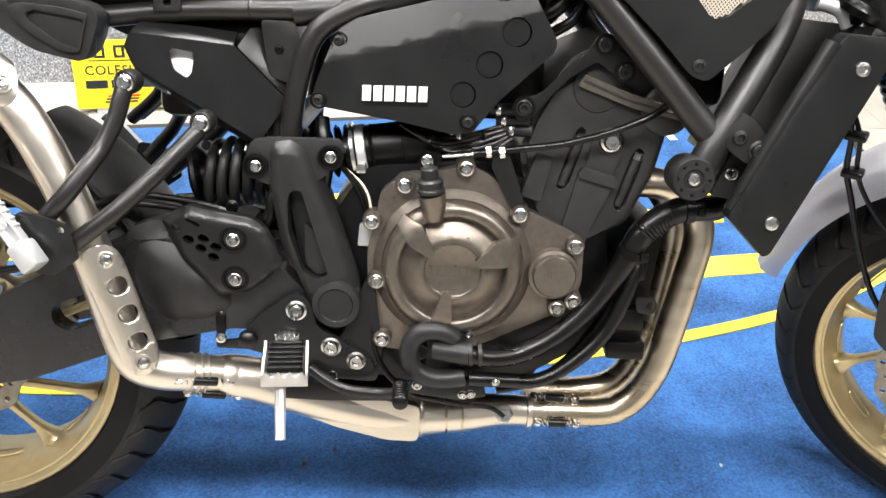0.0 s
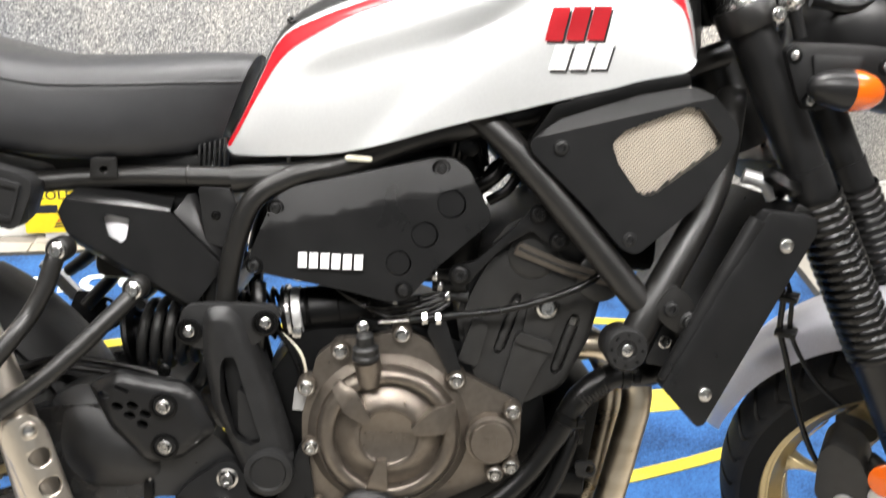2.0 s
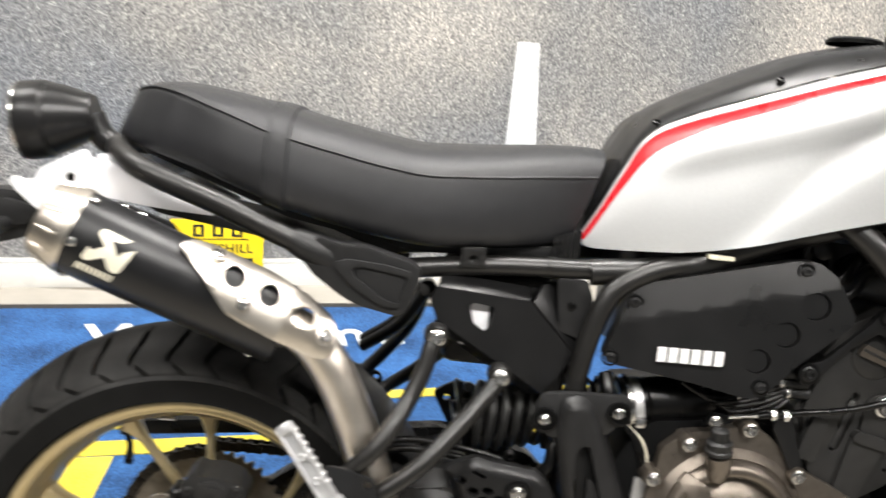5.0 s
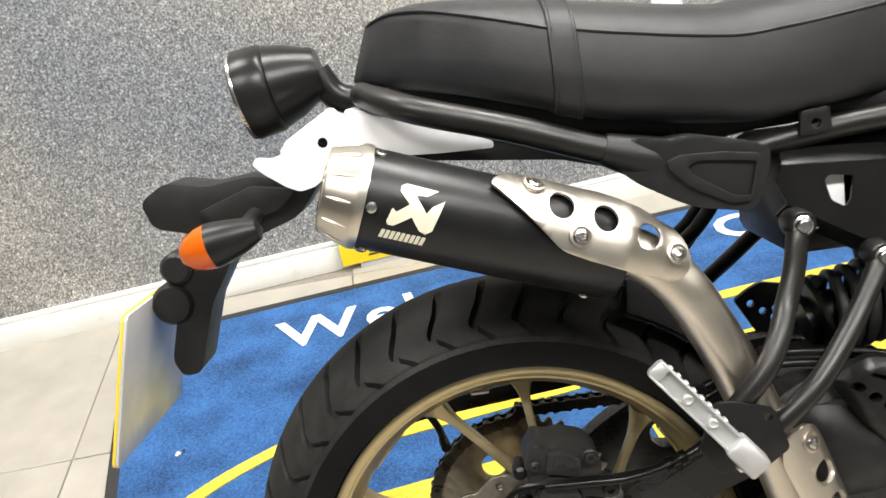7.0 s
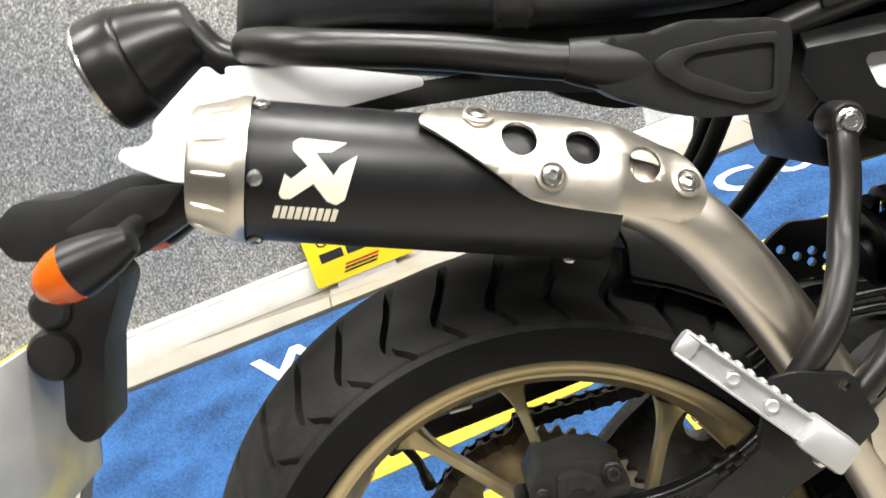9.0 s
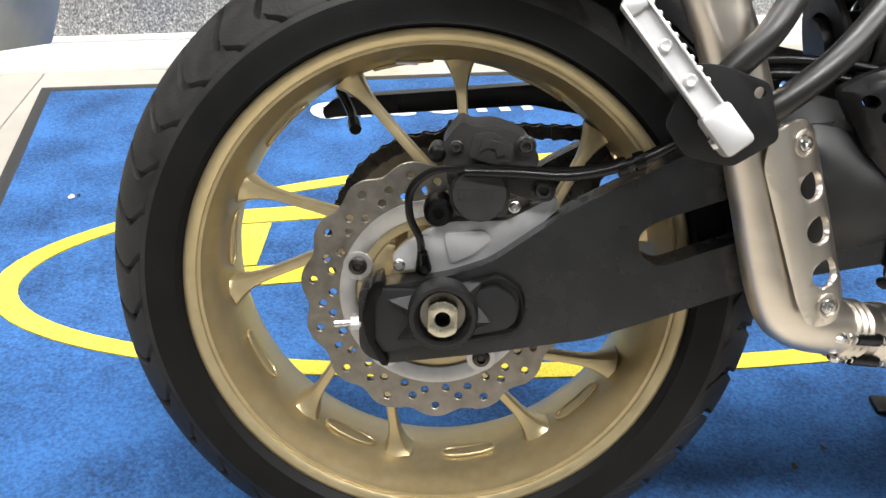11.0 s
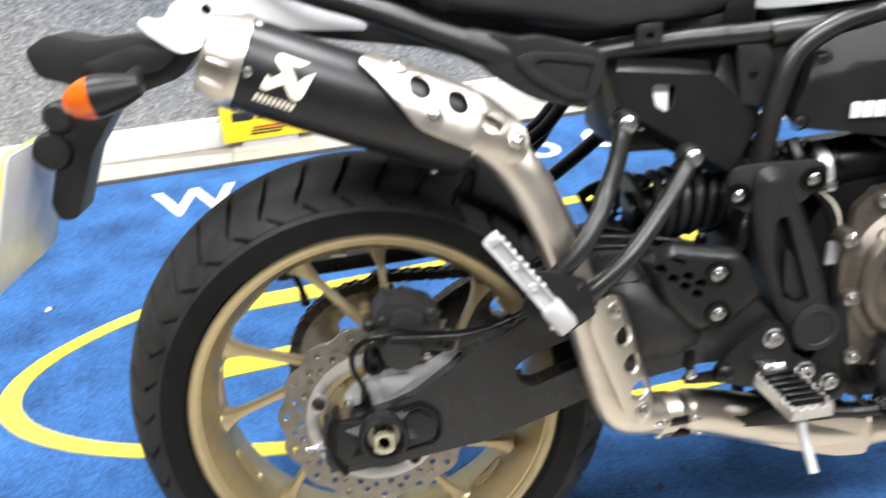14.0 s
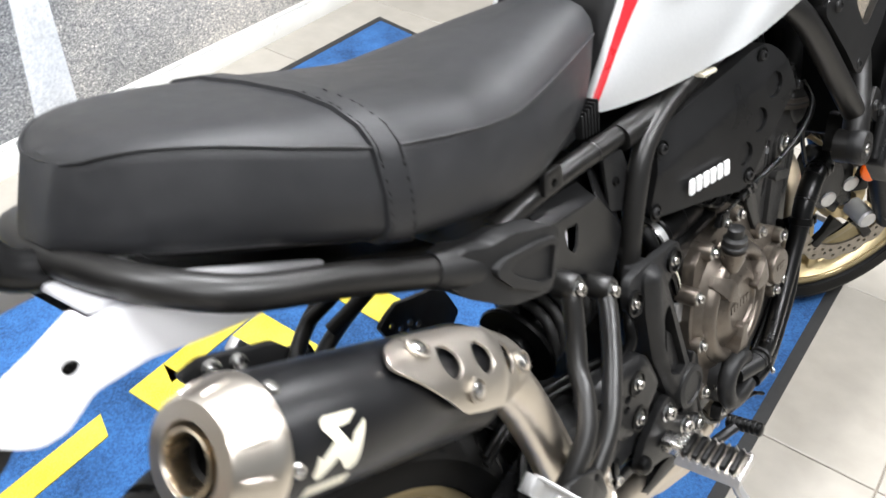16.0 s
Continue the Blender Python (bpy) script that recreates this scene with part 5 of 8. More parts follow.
# --- frame ---
fr = new("frame")
fr.parent = bike
fr["label"] = "dark grey powder-coated tubular steel frame"
for s in (1, -1):
    tube("down_tube", [(0.735, s * -0.14, 0.885), (0.785, s * -0.168, 0.845), (0.865, s * -0.178, 0.764), (0.951, s * -0.186, 0.672)], 0.0165, "frame", fr, seg=18)
    tube("front_tube", [(1.075, s * -0.05, 0.915), (1.05, s * -0.11, 0.84), (1.018, s * -0.155, 0.775), (0.962, s * -0.188, 0.672), (0.938, s * -0.192, 0.615)], 0.0185, "frame", fr, seg=18)
    tube("upper_tube", [(0.47, s * -0.10, 0.775), (0.58, s * -0.105, 0.793), (0.70, s * -0.12, 0.845), (0.90, s * -0.11, 0.905), (1.06, s * -0.04, 0.965)], 0.0165, "frame", fr, seg=16)
    tube("seat_rail", [(0.24, s * -0.105, 0.757), (0.35, s * -0.10, 0.771), (0.50, s * -0.098, 0.780), (0.60, s * -0.10, 0.795)], 0.0125, "frame", fr, seg=16)
    tube("rear_rail", [(0.598, s * -0.108, 0.800), (0.545, s * -0.112, 0.786), (0.500, s * -0.115, 0.758), (0.480, s * -0.115, 0.712), (0.468, s * -0.112, 0.640), (0.47, s * -0.105, 0.56), (0.49, s * -0.10, 0.48)], 0.013, "frame", fr, seg=16)
    tube("inner_rail", [(0.452, s * -0.085, 0.70), (0.446, s * -0.085, 0.63), (0.46, s * -0.085, 0.56)], 0.0125, "frame", fr, seg=14)
    for q in (0.418, 0.495):
        lathe("weld_ring", [(0.0125, -0.002), (0.0133, 0), (0.0125, 0.002)], (q, s * -0.099, 0.776), (1, 0, 0.08), "frame", fr, seg=20)
tube("head_tube", [(1.055, 0, 0.97), (1.115, 0, 0.85)], 0.035, "frame", fr, seg=24, per=1)
tube("cross_tube", [(0.468, -0.11, 0.64), (0.468, 0.11, 0.64)], 0.014, "frame", fr, seg=14, per=1)
plate("seat_tab", rounded([(0.308, 0.768), (0.340, 0.770), (0.338, 0.794), (0.310, 0.792)], 0.003), -0.118, -0.112, "frame", fr, bevel=0.001, holes=[circle(0.3245, 0.779, 0.0048, 12)])
# grab rail at the tail
tail_u = [(0.20, -0.142, 0.765), (0.122, -0.146, 0.781), (0.03, -0.146, 0.815), (-0.05, -0.142, 0.841), (-0.088, -0.117, 0.855), (-0.111, -0.070, 0.863), (-0.118, 0.0, 0.865)]
tube("grab_rail", tail_u + [(x, -y, z) for x, y, z in reversed(tail_u[:-1])], 0.0135, "frame", fr, "black tubular tail rail", seg=16)
cover_o = rounded([(0.120, 0.770), (0.124, 0.785), (0.143, 0.793), (0.166, 0.787), (0.192, 0.789), (0.251, 0.774), (0.262, 0.766), (0.261, 0.753), (0.249, 0.718), (0.240, 0.711), (0.193, 0.720), (0.173, 0.729), (0.138, 0.750)], 0.007)
cover_dish = rounded([(0.1838, 0.7608), (0.1938, 0.7655), (0.2375, 0.7598), (0.2475, 0.7575), (0.2395, 0.7262), (0.224, 0.7292), (0.1880, 0.7530)], 0.003)
bm = plate_bm(cover_o, -0.168, -0.136, 0.0085, (), lambda x, z: 0.012 * max(0, min((0.19 - x) / 0.06, 1)) ** 1.5, 4, None, 0.008)
rc = part("rail_cover", bm, "plastic", bike, "moulded black plastic rail end cover", smooth=60)
plate("cover_frame", rounded([(0.1655, 0.7672), (0.1780, 0.7722), (0.2226, 0.7697), (0.2520, 0.7640), (0.2415, 0.7215), (0.2216, 0.7215), (0.1862, 0.7406), (0.1672, 0.7596)], 0.005), -0.1725, -0.160, "plastic", rc, bevel=0.0035, segs=3, holes=[cover_dish])
tube("cover_core", [(0.112, -0.146, 0.785), (0.16, -0.143, 0.768), (0.255, -0.135, 0.742)], [0.0150, 0.022, 0.024], "plastic", rc, seg=16)
plate("rail_cover", cover_o, 0.125, 0.168, "plastic", bike, "moulded black plastic rail end cover", bevel=0.004)
# rear rack struts down to the passenger peg brackets
for s in (1, -1):
    br = plate("peg_bracket", rounded([(0.161, 0.502), (0.177, 0.480), (0.213, 0.473), (0.245, 0.495), (0.233, 0.535), (0.198, 0.546), (0.178, 0.547)], 0.006), s * -0.217 - 0.0025, s * -0.217 + 0.0025, "satin", bike, "black steel passenger peg bracket", bevel=0.001, holes=[circle(0.226, 0.528, 0.0042, 12)])
    tube("strut", [(0.288, s * -0.150, 0.690), (0.284, s * -0.160, 0.680), (0.276, s * -0.168, 0.648), (0.263, s * -0.178, 0.618), (0.250, s * -0.194, 0.596), (0.232, s * -0.206, 0.569), (0.212, s * -0.2065, 0.546), (0.196, s * -0.202, 0.526)], 0.0105, "frame", br, seg=16)
    tube("strut", [(0.370, s * -0.135, 0.648), (0.363, s * -0.148, 0.635), (0.343, s * -0.164, 0.612), (0.318, s * -0.181, 0.584), (0.284, s * -0.199, 0.550), (0.249, s * -0.2055, 0.521), (0.228, s * -0.202, 0.504)], 0.0105, "frame", br, seg=16)
    for bx, bz, by in ((0.288, 0.690, -0.139), (0.369, 0.646, -0.125)):
        lathe("strut_boss", [(0.0135, 0), (0.0145, 0.004), (0.0145, 0.022), (0.012, 0.026), (0.0, 0.026)], (bx, s * by, bz), (0, -s, 0), "frame", br, seg=20)
        bolt(br, bx, s * (by - 0.026), bz, 0.0095, "zinc", (0, -s, 0))
    # folded passenger peg
    pg = new("passenger_peg")
    pg.parent = bike
    pg["label"] = "folded bare aluminium passenger foot peg"
    y0 = s * -0.240
    base = Vector((0.200, y0, 0.501))
    d = (Vector((0.128, s * -0.216, 0.588)) - base).normalized()
    sidev = d.cross(Vector((0, -s, 0))).normalized()
    outv = sidev.cross(d).normalized()
    m = Matrix(((sidev * 0.98).to_4d(), d.to_4d(), outv.to_4d(), (0, 0, 0, 1))).transposed()
    m.col[3] = (*base, 1)
    m.col[0][3] = m.col[1][3] = m.col[2][3] = 0
    L = 0.116
    rail = join(box_bm((-0.0120, -0.014, -0.012), (0.0120, 0.020, 0.016), 0.004), box_bm((-0.0095, 0.015, -0.006), (-0.0070, L, 0.009), 0.0015), box_bm((0.0070, 0.015, -0.006), (0.0095, L, 0.009), 0.0015), box_bm((-0.0095, L - 0.012, -0.006), (0.0095, L + 0.002, 0.009), 0.004), box_bm((-0.009, 0.02, -0.006), (0.009, L, 0.003), 0))
    rail.transform(m)
    part("peg_body", rail, "alu", pg)
    teeth = bmesh.new()
    for k in range(8):
        box_bm((0.008, 0.036 + k * 0.0095, -0.006), (0.0115, 0.041 + k * 0.0095, 0.008), 0.0015, bm=teeth, segs=1)
    teeth.transform(m)
    part("peg_teeth", teeth, "alu", pg)
    for q in (0.045, 0.075, L - 0.007):
        p = m @ Vector((0, q, 0.003))
        lathe("rivet", [(0.0048, 0), (0.0048, 0.004), (0.0035, 0.005), (0, 0.004)], p, outv, "alu", pg, seg=14)
    p = m @ Vector((-0.012, 0.0, 0.004))
    lathe("pivot_pin", [(0.004, -0.012), (0.006, -0.01), (0.006, 0.0), (0.004, 0.003), (0, 0.003)], p, -sidev, "zinc", pg, seg=14)

# --- rear side panel with the reservoir window ---



def py(x, z):
    """The side panel's main face leans inwards towards the front."""
    return -0.131 + 0.14 * (x - 0.28)


PA = [(0.277, 0.728), (0.284, 0.744), (0.400, 0.734), (0.463, 0.671), (0.429, 0.620), (0.287, 0.705)]
panel = plate("side_panel", PA, -0.0015, 0.0015, "satin", bike, "folded satin black steel side panel", bevel=0.0006, holes=[rounded([(0.326, 0.724), (0.331, 0.728), (0.356, 0.724), (0.352, 0.700), (0.346, 0.694), (0.332, 0.703)], 0.003)], warp=py)
sheet("top_fold", [(0.284, -0.1305, 0.7445), (0.400, -0.1142, 0.7345), (0.400, -0.092, 0.749), (0.292, -0.104, 0.758)], 0.003, "satin", panel)
sheet("front_fold", [(0.404, -0.1137, 0.7325), (0.464, -0.1053, 0.6725), (0.470, -0.088, 0.700), (0.434, -0.088, 0.757), (0.414, -0.094, 0.752)], 0.003, "satin", panel)
sheet("lower_fold", [(0.287, -0.130, 0.705), (0.429, -0.110, 0.620), (0.415, -0.088, 0.612), (0.283, -0.105, 0.690)], 0.003, "satin", panel)
box("fluid_reservoir", (0.318, -0.112, 0.672), (0.352, -0.08, 0.735), "clear", bike, "translucent fluid reservoir behind the panel window", bevel=0.004)
bpy.data.objects["fluid_reservoir"].data.materials[0] = M["white"]
plate("reservoir_bracket", rounded([(0.43, 0.765), (0.468, 0.765), (0.478, 0.74), (0.47, 0.69), (0.44, 0.70)], 0.006), -0.106, -0.102, "plastic", bike, bevel=0.001)
bolt(bike, 0.452, -0.1065, 0.732, 0.0055, "black", kind="screw")

# --- engine side cover with the white lettering blocks ---
cov = part("air_box_cover", plate_bm(rounded([(0.494, 0.678), (0.497, 0.694), (0.522, 0.762), (0.533, 0.771), (0.703, 0.820), (0.727, 0.822), (0.745, 0.810), (0.772, 0.764), (0.770, 0.752), (0.713, 0.694), (0.684, 0.654), (0.662, 0.650), (0.608, 0.659), (0.507, 0.670)], 0.006), -0.018, 0.004, bevel=0.006, segs=5,
            holes=[circle(0.727, 0.771, 0.0165, 24), circle(0.699, 0.733, 0.0155, 24), circle(0.671, 0.697, 0.0150, 24)],
            warp=lambda x, z: -0.112 - 0.17 * (x - 0.524) + 0.32 * max(0, z - 0.725 - 0.30 * (x - 0.52)), cuts=0.012, creases=[((0.52, 0, 0.725), (-0.3, 0, 1))]), "satin", bike, "satin black moulded side cover", smooth=21)


def cov_y(x, z):
    return -0.130 - 0.17 * (x - 0.524)


for cx, cz, cr in ((0.727, 0.771, 0.0165), (0.699, 0.733, 0.0155), (0.671, 0.697, 0.0150)):
    lathe("recess_dish", [(cr + 0.0005, 0), (cr, 0.0045), (cr - 0.001, 0.006), (0, 0.0065)], (cx, cov_y(cx, cz) + 0.0095, cz), (-0.17, -1, 0), "satin", cov, seg=28)
for bx, bz in ((0.524, 0.748), (0.502, 0.678), (0.679, 0.666), (0.713, 0.810)):
    yy = cov_y(bx, bz) + (0.32 * max(0, bz - 0.725 - 0.30 * (bx - 0.52)))
    lathe("screw_seat", [(0.0105, 0), (0.0105, 0.0015), (0.0085, 0.002), (0.008, 0.0)], (bx, yy, bz), (-0.17, -1, 0), "black", cov, seg=20)
    bolt(cov, bx, yy - 0.0005, bz, 0.0066, "plastic", (-0.17, -1, 0), "screw")
W_L = 0.0100
shapes = []
for k in range(6):
    a = 0.5545 + k * 0.0131
    z0 = 0.6825 + 0.05 * k * 0.0131
    shapes.append([(a, z0), (a + W_L, z0 + 0.0005), (a + W_L, z0 + 0.0178), (a, z0 + 0.0173)])
for sh in shapes:
    y = cov_y(sh[0][0], 0) - 0.0062
    plate("logo_block", sh, y - 0.002, y + 0.001, "decal_white", cov, bevel=0)

# --- radiator scoop with gauze ---
sc_out = rounded([(0.806, 0.850), (0.836, 0.875), (0.923, 0.907), (0.980, 0.921), (1.004, 0.911), (1.034, 0.877), (1.032, 0.854), (0.998, 0.792), (0.936, 0.731), (0.918, 0.737), (0.878, 0.777), (0.808, 0.838)], 0.010)
gauze_o = rounded([(0.895, 0.853), (0.908, 0.868), (0.975, 0.899), (0.990, 0.897), (1.016, 0.867), (1.014, 0.857), (0.946, 0.799), (0.932, 0.799), (0.905, 0.830)], 0.006)
scoop = part("air_scoop", plate_bm(sc_out, -0.196, -0.165, 0.005, [gauze_o], lambda x, z: 0.55 * max(0, z - 0.880 - 0.30 * (x - 0.9)) - 0.04 * (x - 0.9), 4, None, 0.015, [((0.9, 0, 0.880), (-0.3, 0, 1))]), "satin", bike, "satin black air scoop with metal gauze", smooth=24)
for bx, bz in ((0.840, 0.845), (0.926, 0.748)):
    bolt(scoop, bx, -0.194, bz, 0.0085, "plastic", kind="screw")


def gauze_bm(poly, pitch):
    """Woven expanded metal: a lattice of little diamonds clipped to the opening."""
    bm = bmesh.new()
    x0, x1 = min(p[0] for p in poly), max(p[0] for p in poly)
    z0, z1 = min(p[1] for p in poly), max(p[1] for p in poly)
    nx, nz = int((x1 - x0) / pitch), int((z1 - z0) / (pitch * 0.6))
    r = pitch * 0.19
    for j in range(nz):
        for i in range(nx):
            x, z = x0 + (i + 0.5 * (j % 2)) * pitch, z0 + j * pitch * 0.6
            for dx, dz in ((0.5 * pitch, 0.6 * pitch), (-0.5 * pitch, 0.6 * pitch)):
                if inside(poly, x, z) and inside(poly, x + dx, z + dz):
                    nx_, nz_ = -dz, dx
                    L = math.hypot(nx_, nz_)
                    nx_, nz_ = nx_ / L * r, nz_ / L * r
                    vs = [bm.verts.new(q) for q in ((x + nx_, 0, z + nz_), (x - nx_, 0, z - nz_), (x + dx - nx_, -0.0004, z + dz - nz_), (x + dx + nx_, -0.0004, z + dz + nz_))]
                    bm.faces.new(vs)
    bmesh.ops.translate(bm, verts=bm.verts, vec=(0, -0.188, 0))
    return bm


gz = part("gauze", gauze_bm(gauze_o, 0.0042), "gauze", scoop, "bright woven metal gauze")
gz["kind"] = "stuff"
plate("gauze_backing", gauze_o, -0.181, -0.178, "cast_black", scoop, bevel=0)
plate("scoop_lip", rounded([(0.806, 0.850), (0.836, 0.875), (0.923, 0.907), (0.980, 0.921), (0.975, 0.935), (0.92, 0.922), (0.83, 0.89)], 0.004), -0.186, -0.16, "black", scoop, bevel=0.003)
plate("far_scoop", sc_out, 0.170, 0.196, "satin", bike, "satin black air scoop on the far side", bevel=0.006)

# --- radiator ---
radi = plate("radiator_guard", rounded([(1.064, 0.784), (1.070, 0.793), (1.122, 0.790), (1.124, 0.772), (1.026, 0.546), (1.018, 0.543), (0.974, 0.586), (0.978, 0.597)], 0.004), -0.226, -0.20, "satin", bike, "satin black radiator side guard", bevel=0.004, segs=2, warp=lambda x, z: 0.5 * max(0, (1.07 + (z - 0.79) * 0.45) - x))
for bx, bz in ((1.091, 0.757), (1.022, 0.583)):
    bolt(radi, bx, -0.226, bz, 0.0085, "zinc", kind="screw")
core = box_bm((-0.011, -0.185, -0.10), (0.011, 0.19, 0.115), 0.004, m=Matrix.Translation((1.082, 0, 0.690)) @ pose(0, 0, 0, 0, 23, 0))
part("radiator_core", core, "black", radi)
tube("side_rail", [(1.062, -0.215, 0.782), (1.02, -0.212, 0.685), (0.982, -0.21, 0.592)], 0.011, "satin", radi, seg=14)
lathe("radiator_cap", [(0.012, -0.012), (0.014, -0.002), (0.026, 0.0), (0.027, 0.008), (0.020, 0.012), (0.018, 0.016), (0, 0.017)], (1.118, -0.125, 0.812), (0.35, -0.25, 0.9), "black", radi, seg=14)
tube("filler_neck", [(1.075, -0.12, 0.822), (1.10, -0.125, 0.815), (1.113, -0.125, 0.798)], 0.009, "alu", radi, seg=12)

# --- front end ---
RAKE = 0.55


def fork_x(z):
    return 1.0735 + RAKE * (0.98 - z)


forkdir = Vector((-RAKE, 0, 1)).normalized()
for s in (1, -1):
    y = s * -0.105
    leg = new("fork_leg")
    leg.parent = bike
    leg.matrix_basis = Matrix.Translation((0, 0, 0) if s > 0 else (0.136, -0.04, 0))
    leg["label"] = "black telescopic fork leg with ribbed rubber gaiter"
    tube("stanchion", [(fork_x(1.005), y, 1.005), (fork_x(0.835), y, 0.835)], 0.0265, "satin", leg, seg=26, per=1)
    tube("clamp_ring", [(fork_x(0.835), y, 0.835), (fork_x(0.800), y, 0.800)], 0.0285, "satin", leg, seg=26, per=1)
    prof = []
    for k in range(19):
        h = -0.012 * k
        prof += [(0.0328, h), (0.0334, h - 0.003), (0.0328, h - 0.006), (0.0305, h - 0.009)]
    lathe("gaiter", prof, (fork_x(0.802), y, 0.802), forkdir, "hose", leg, "ribbed rubber fork gaiter", seg=26)
    tube("slider", [(fork_x(0.605), y, 0.605), (fork_x(0.55), y, 0.55), (fork_x(0.36), y, 0.36), (fork_x(0.285), y, 0.285)], [0.031, 0.030, 0.030, 0.026], "satin", leg, seg=24)
    lathe("clamp_collar", [(0.027, -0.016), (0.034, -0.015), (0.0355, -0.012), (0.0355, 0.012), (0.034, 0.015), (0.027, 0.016)], (fork_x(1.006), y, 1.006), forkdir, "frame", leg, seg=30)
    lathe("fork_cap", [(0.0275, -0.012), (0.0285, 0.0), (0.0265, 0.004), (0.021, 0.009), (0.012, 0.012), (0, 0.0125)], (fork_x(1.023), y, 1.023), forkdir, "zinc", leg, "polished fork cap", seg=24)
    lathe("chrome_band", [(0.0272, -0.0015), (0.0278, 0), (0.0272, 0.0015)], (fork_x(1.0), y, 1.0), forkdir, "zinc", leg, seg=24)
yk = join(plate_bm(rounded([(-0.020, -0.105), (0.030, -0.105), (0.040, -0.06), (0.045, 0), (0.040, 0.06), (0.030, 0.105), (-0.020, 0.105), (-0.035, 0)], 0.012), -0.010, 0.010, 0.004))
yk.transform(Matrix.Translation((fork_x(1.018), 0, 1.018)) @ pose(0, 0, 0, 0, -25, 0) @ pose(0, 0, 0, 90, 0, 0))
yoke = part("top_yoke", yk, "frame", bike, "dark grey top fork yoke")
lathe("steering_nut", [(0.02, 0), (0.02, 0.012), (0.012, 0.014), (0, 0.014)], (1.045, 0, 1.03), forkdir, "zinc", yoke, seg=6)
for s in (1, -1):
    bolt(yoke, 1.083, s * -0.142, 1.008, 0.008, "zinc")
    lathe("acorn_nut", [(0.013, -0.012), (0.013, 0), (0.010, 0.006), (0.0, 0.010)], (1.106, s * -0.125, 1.028), (0.3, -s * 0.8, 0.4), "zinc", yoke, seg=18)
    tube("stay", [(1.106, s * -0.118, 1.025), (1.122, s * -0.118, 0.985)], 0.008, "satin", yoke, seg=12, per=1)
lower_yk = plate_bm(rounded([(-0.03, -0.10), (0.03, -0.10), (0.04, 0), (0.03, 0.10), (-0.03, 0.10), (-0.045, 0)], 0.012), -0.014, 0.014, 0.004)
lower_yk.transform(Matrix.Translation((fork_x(0.84), 0, 0.84)) @ pose(0, 0, 0, 0, -25, 0) @ pose(0, 0, 0, 90, 0, 0))
part("lower_yoke", lower_yk, "satin", bike)
# handlebar
hb = new("handlebar")
hb.parent = bike
hb["label"] = "black handlebar with levers, grips and switchgear"
# the bars are turned, so the near grip stands back beside the tank and the far one forward
tube("bar", [(0.715, -0.305, 1.063), (0.80, -0.245, 1.080), (0.88, -0.180, 1.100), (0.945, -0.125, 1.104), (1.00, -0.07, 1.090), (1.045, 0, 1.080), (1.085, 0.07, 1.090), (1.13, 0.17, 1.104), (1.185, 0.315, 1.082), (1.23, 0.415, 1.064)], 0.0112, "satin", hb, seg=14)
for g0, g1, lever in ((Vector((0.700, -0.316, 1.060)), Vector((0.790, -0.250, 1.079)), [(0.775, -0.348, 1.0245), (0.783, -0.336, 1.036), (0.796, -0.320, 1.046), (0.821, -0.306, 1.0600), (0.858, -0.290, 1.0620), (0.885, -0.262, 1.072), (0.895, -0.225, 1.090)]),
                      (Vector((1.235, 0.425, 1.062)), Vector((1.185, 0.315, 1.082)), [(1.285, 0.395, 1.030), (1.272, 0.365, 1.045), (1.240, 0.300, 1.062), (1.205, 0.245, 1.082)])):
    prof = [(0.0165, 0.0)]
    L = (g1 - g0).length
    for k in range(14):
        prof += [(0.0168, L * (k + 0.2) / 14), (0.0152, L * (k + 0.5) / 14), (0.0168, L * (k + 0.8) / 14)]
    lathe("grip", prof + [(0.0235, L - 0.002), (0.0245, L + 0.002), (0.0235, L + 0.006), (0.0, L + 0.006)], g0, g1 - g0, "hose", hb, seg=22)
    lathe("bar_end", [(0, -0.024), (0.014, -0.024), (0.0195, -0.018), (0.0195, -0.002), (0.0, 0.0)], g0, g1 - g0, "satin", hb, seg=20)
    c_ = g1 + (g1 - g0).normalized() * 0.045
    sb = box_bm((-0.024, -0.022, -0.022), (0.024, 0.026, 0.022), 0.007, m=Matrix.Translation(c_) @ pose(0, 0, 0, 0, 0, math.degrees(math.atan2((g1 - g0).y, (g1 - g0).x))))
    part("switch_box", sb, "plastic", hb)
    tube("lever", lever, [0.006, 0.0065] + [0.0065] * (len(lever) - 4) + [0.0075, 0.0085], "satin", hb, seg=12)
    part("lever_ball", lathe_bm([(0.0125 * math.sin(k * math.pi / 8), -0.0125 * math.cos(k * math.pi / 8)) for k in range(9)], lever[0], (0, -1, 0), 18), "satin", hb)
for pts, r in (([(0.93, -0.26, 1.10), (0.96, -0.20, 1.07), (1.02, -0.13, 1.06), (1.06, -0.09, 1.02), (1.08, -0.06, 0.96)], 0.008),
               ([(0.95, -0.24, 1.12), (1.00, -0.17, 1.09), (1.06, -0.12, 1.08), (1.085, -0.09, 1.03), (1.10, -0.07, 0.95)], 0.006),
               ([(0.96, -0.22, 1.08), (0.985, -0.15, 1.045), (1.0, -0.10, 1.04), (1.03, -0.06, 1.0)], 0.009),
               ([(1.05, -0.12, 1.12), (1.085, -0.11, 1.10), (1.10, -0.10, 1.06), (1.09, -0.09, 1.0)], 0.005)):
    tube("cable", pts, r, "hose", hb, seg=10)
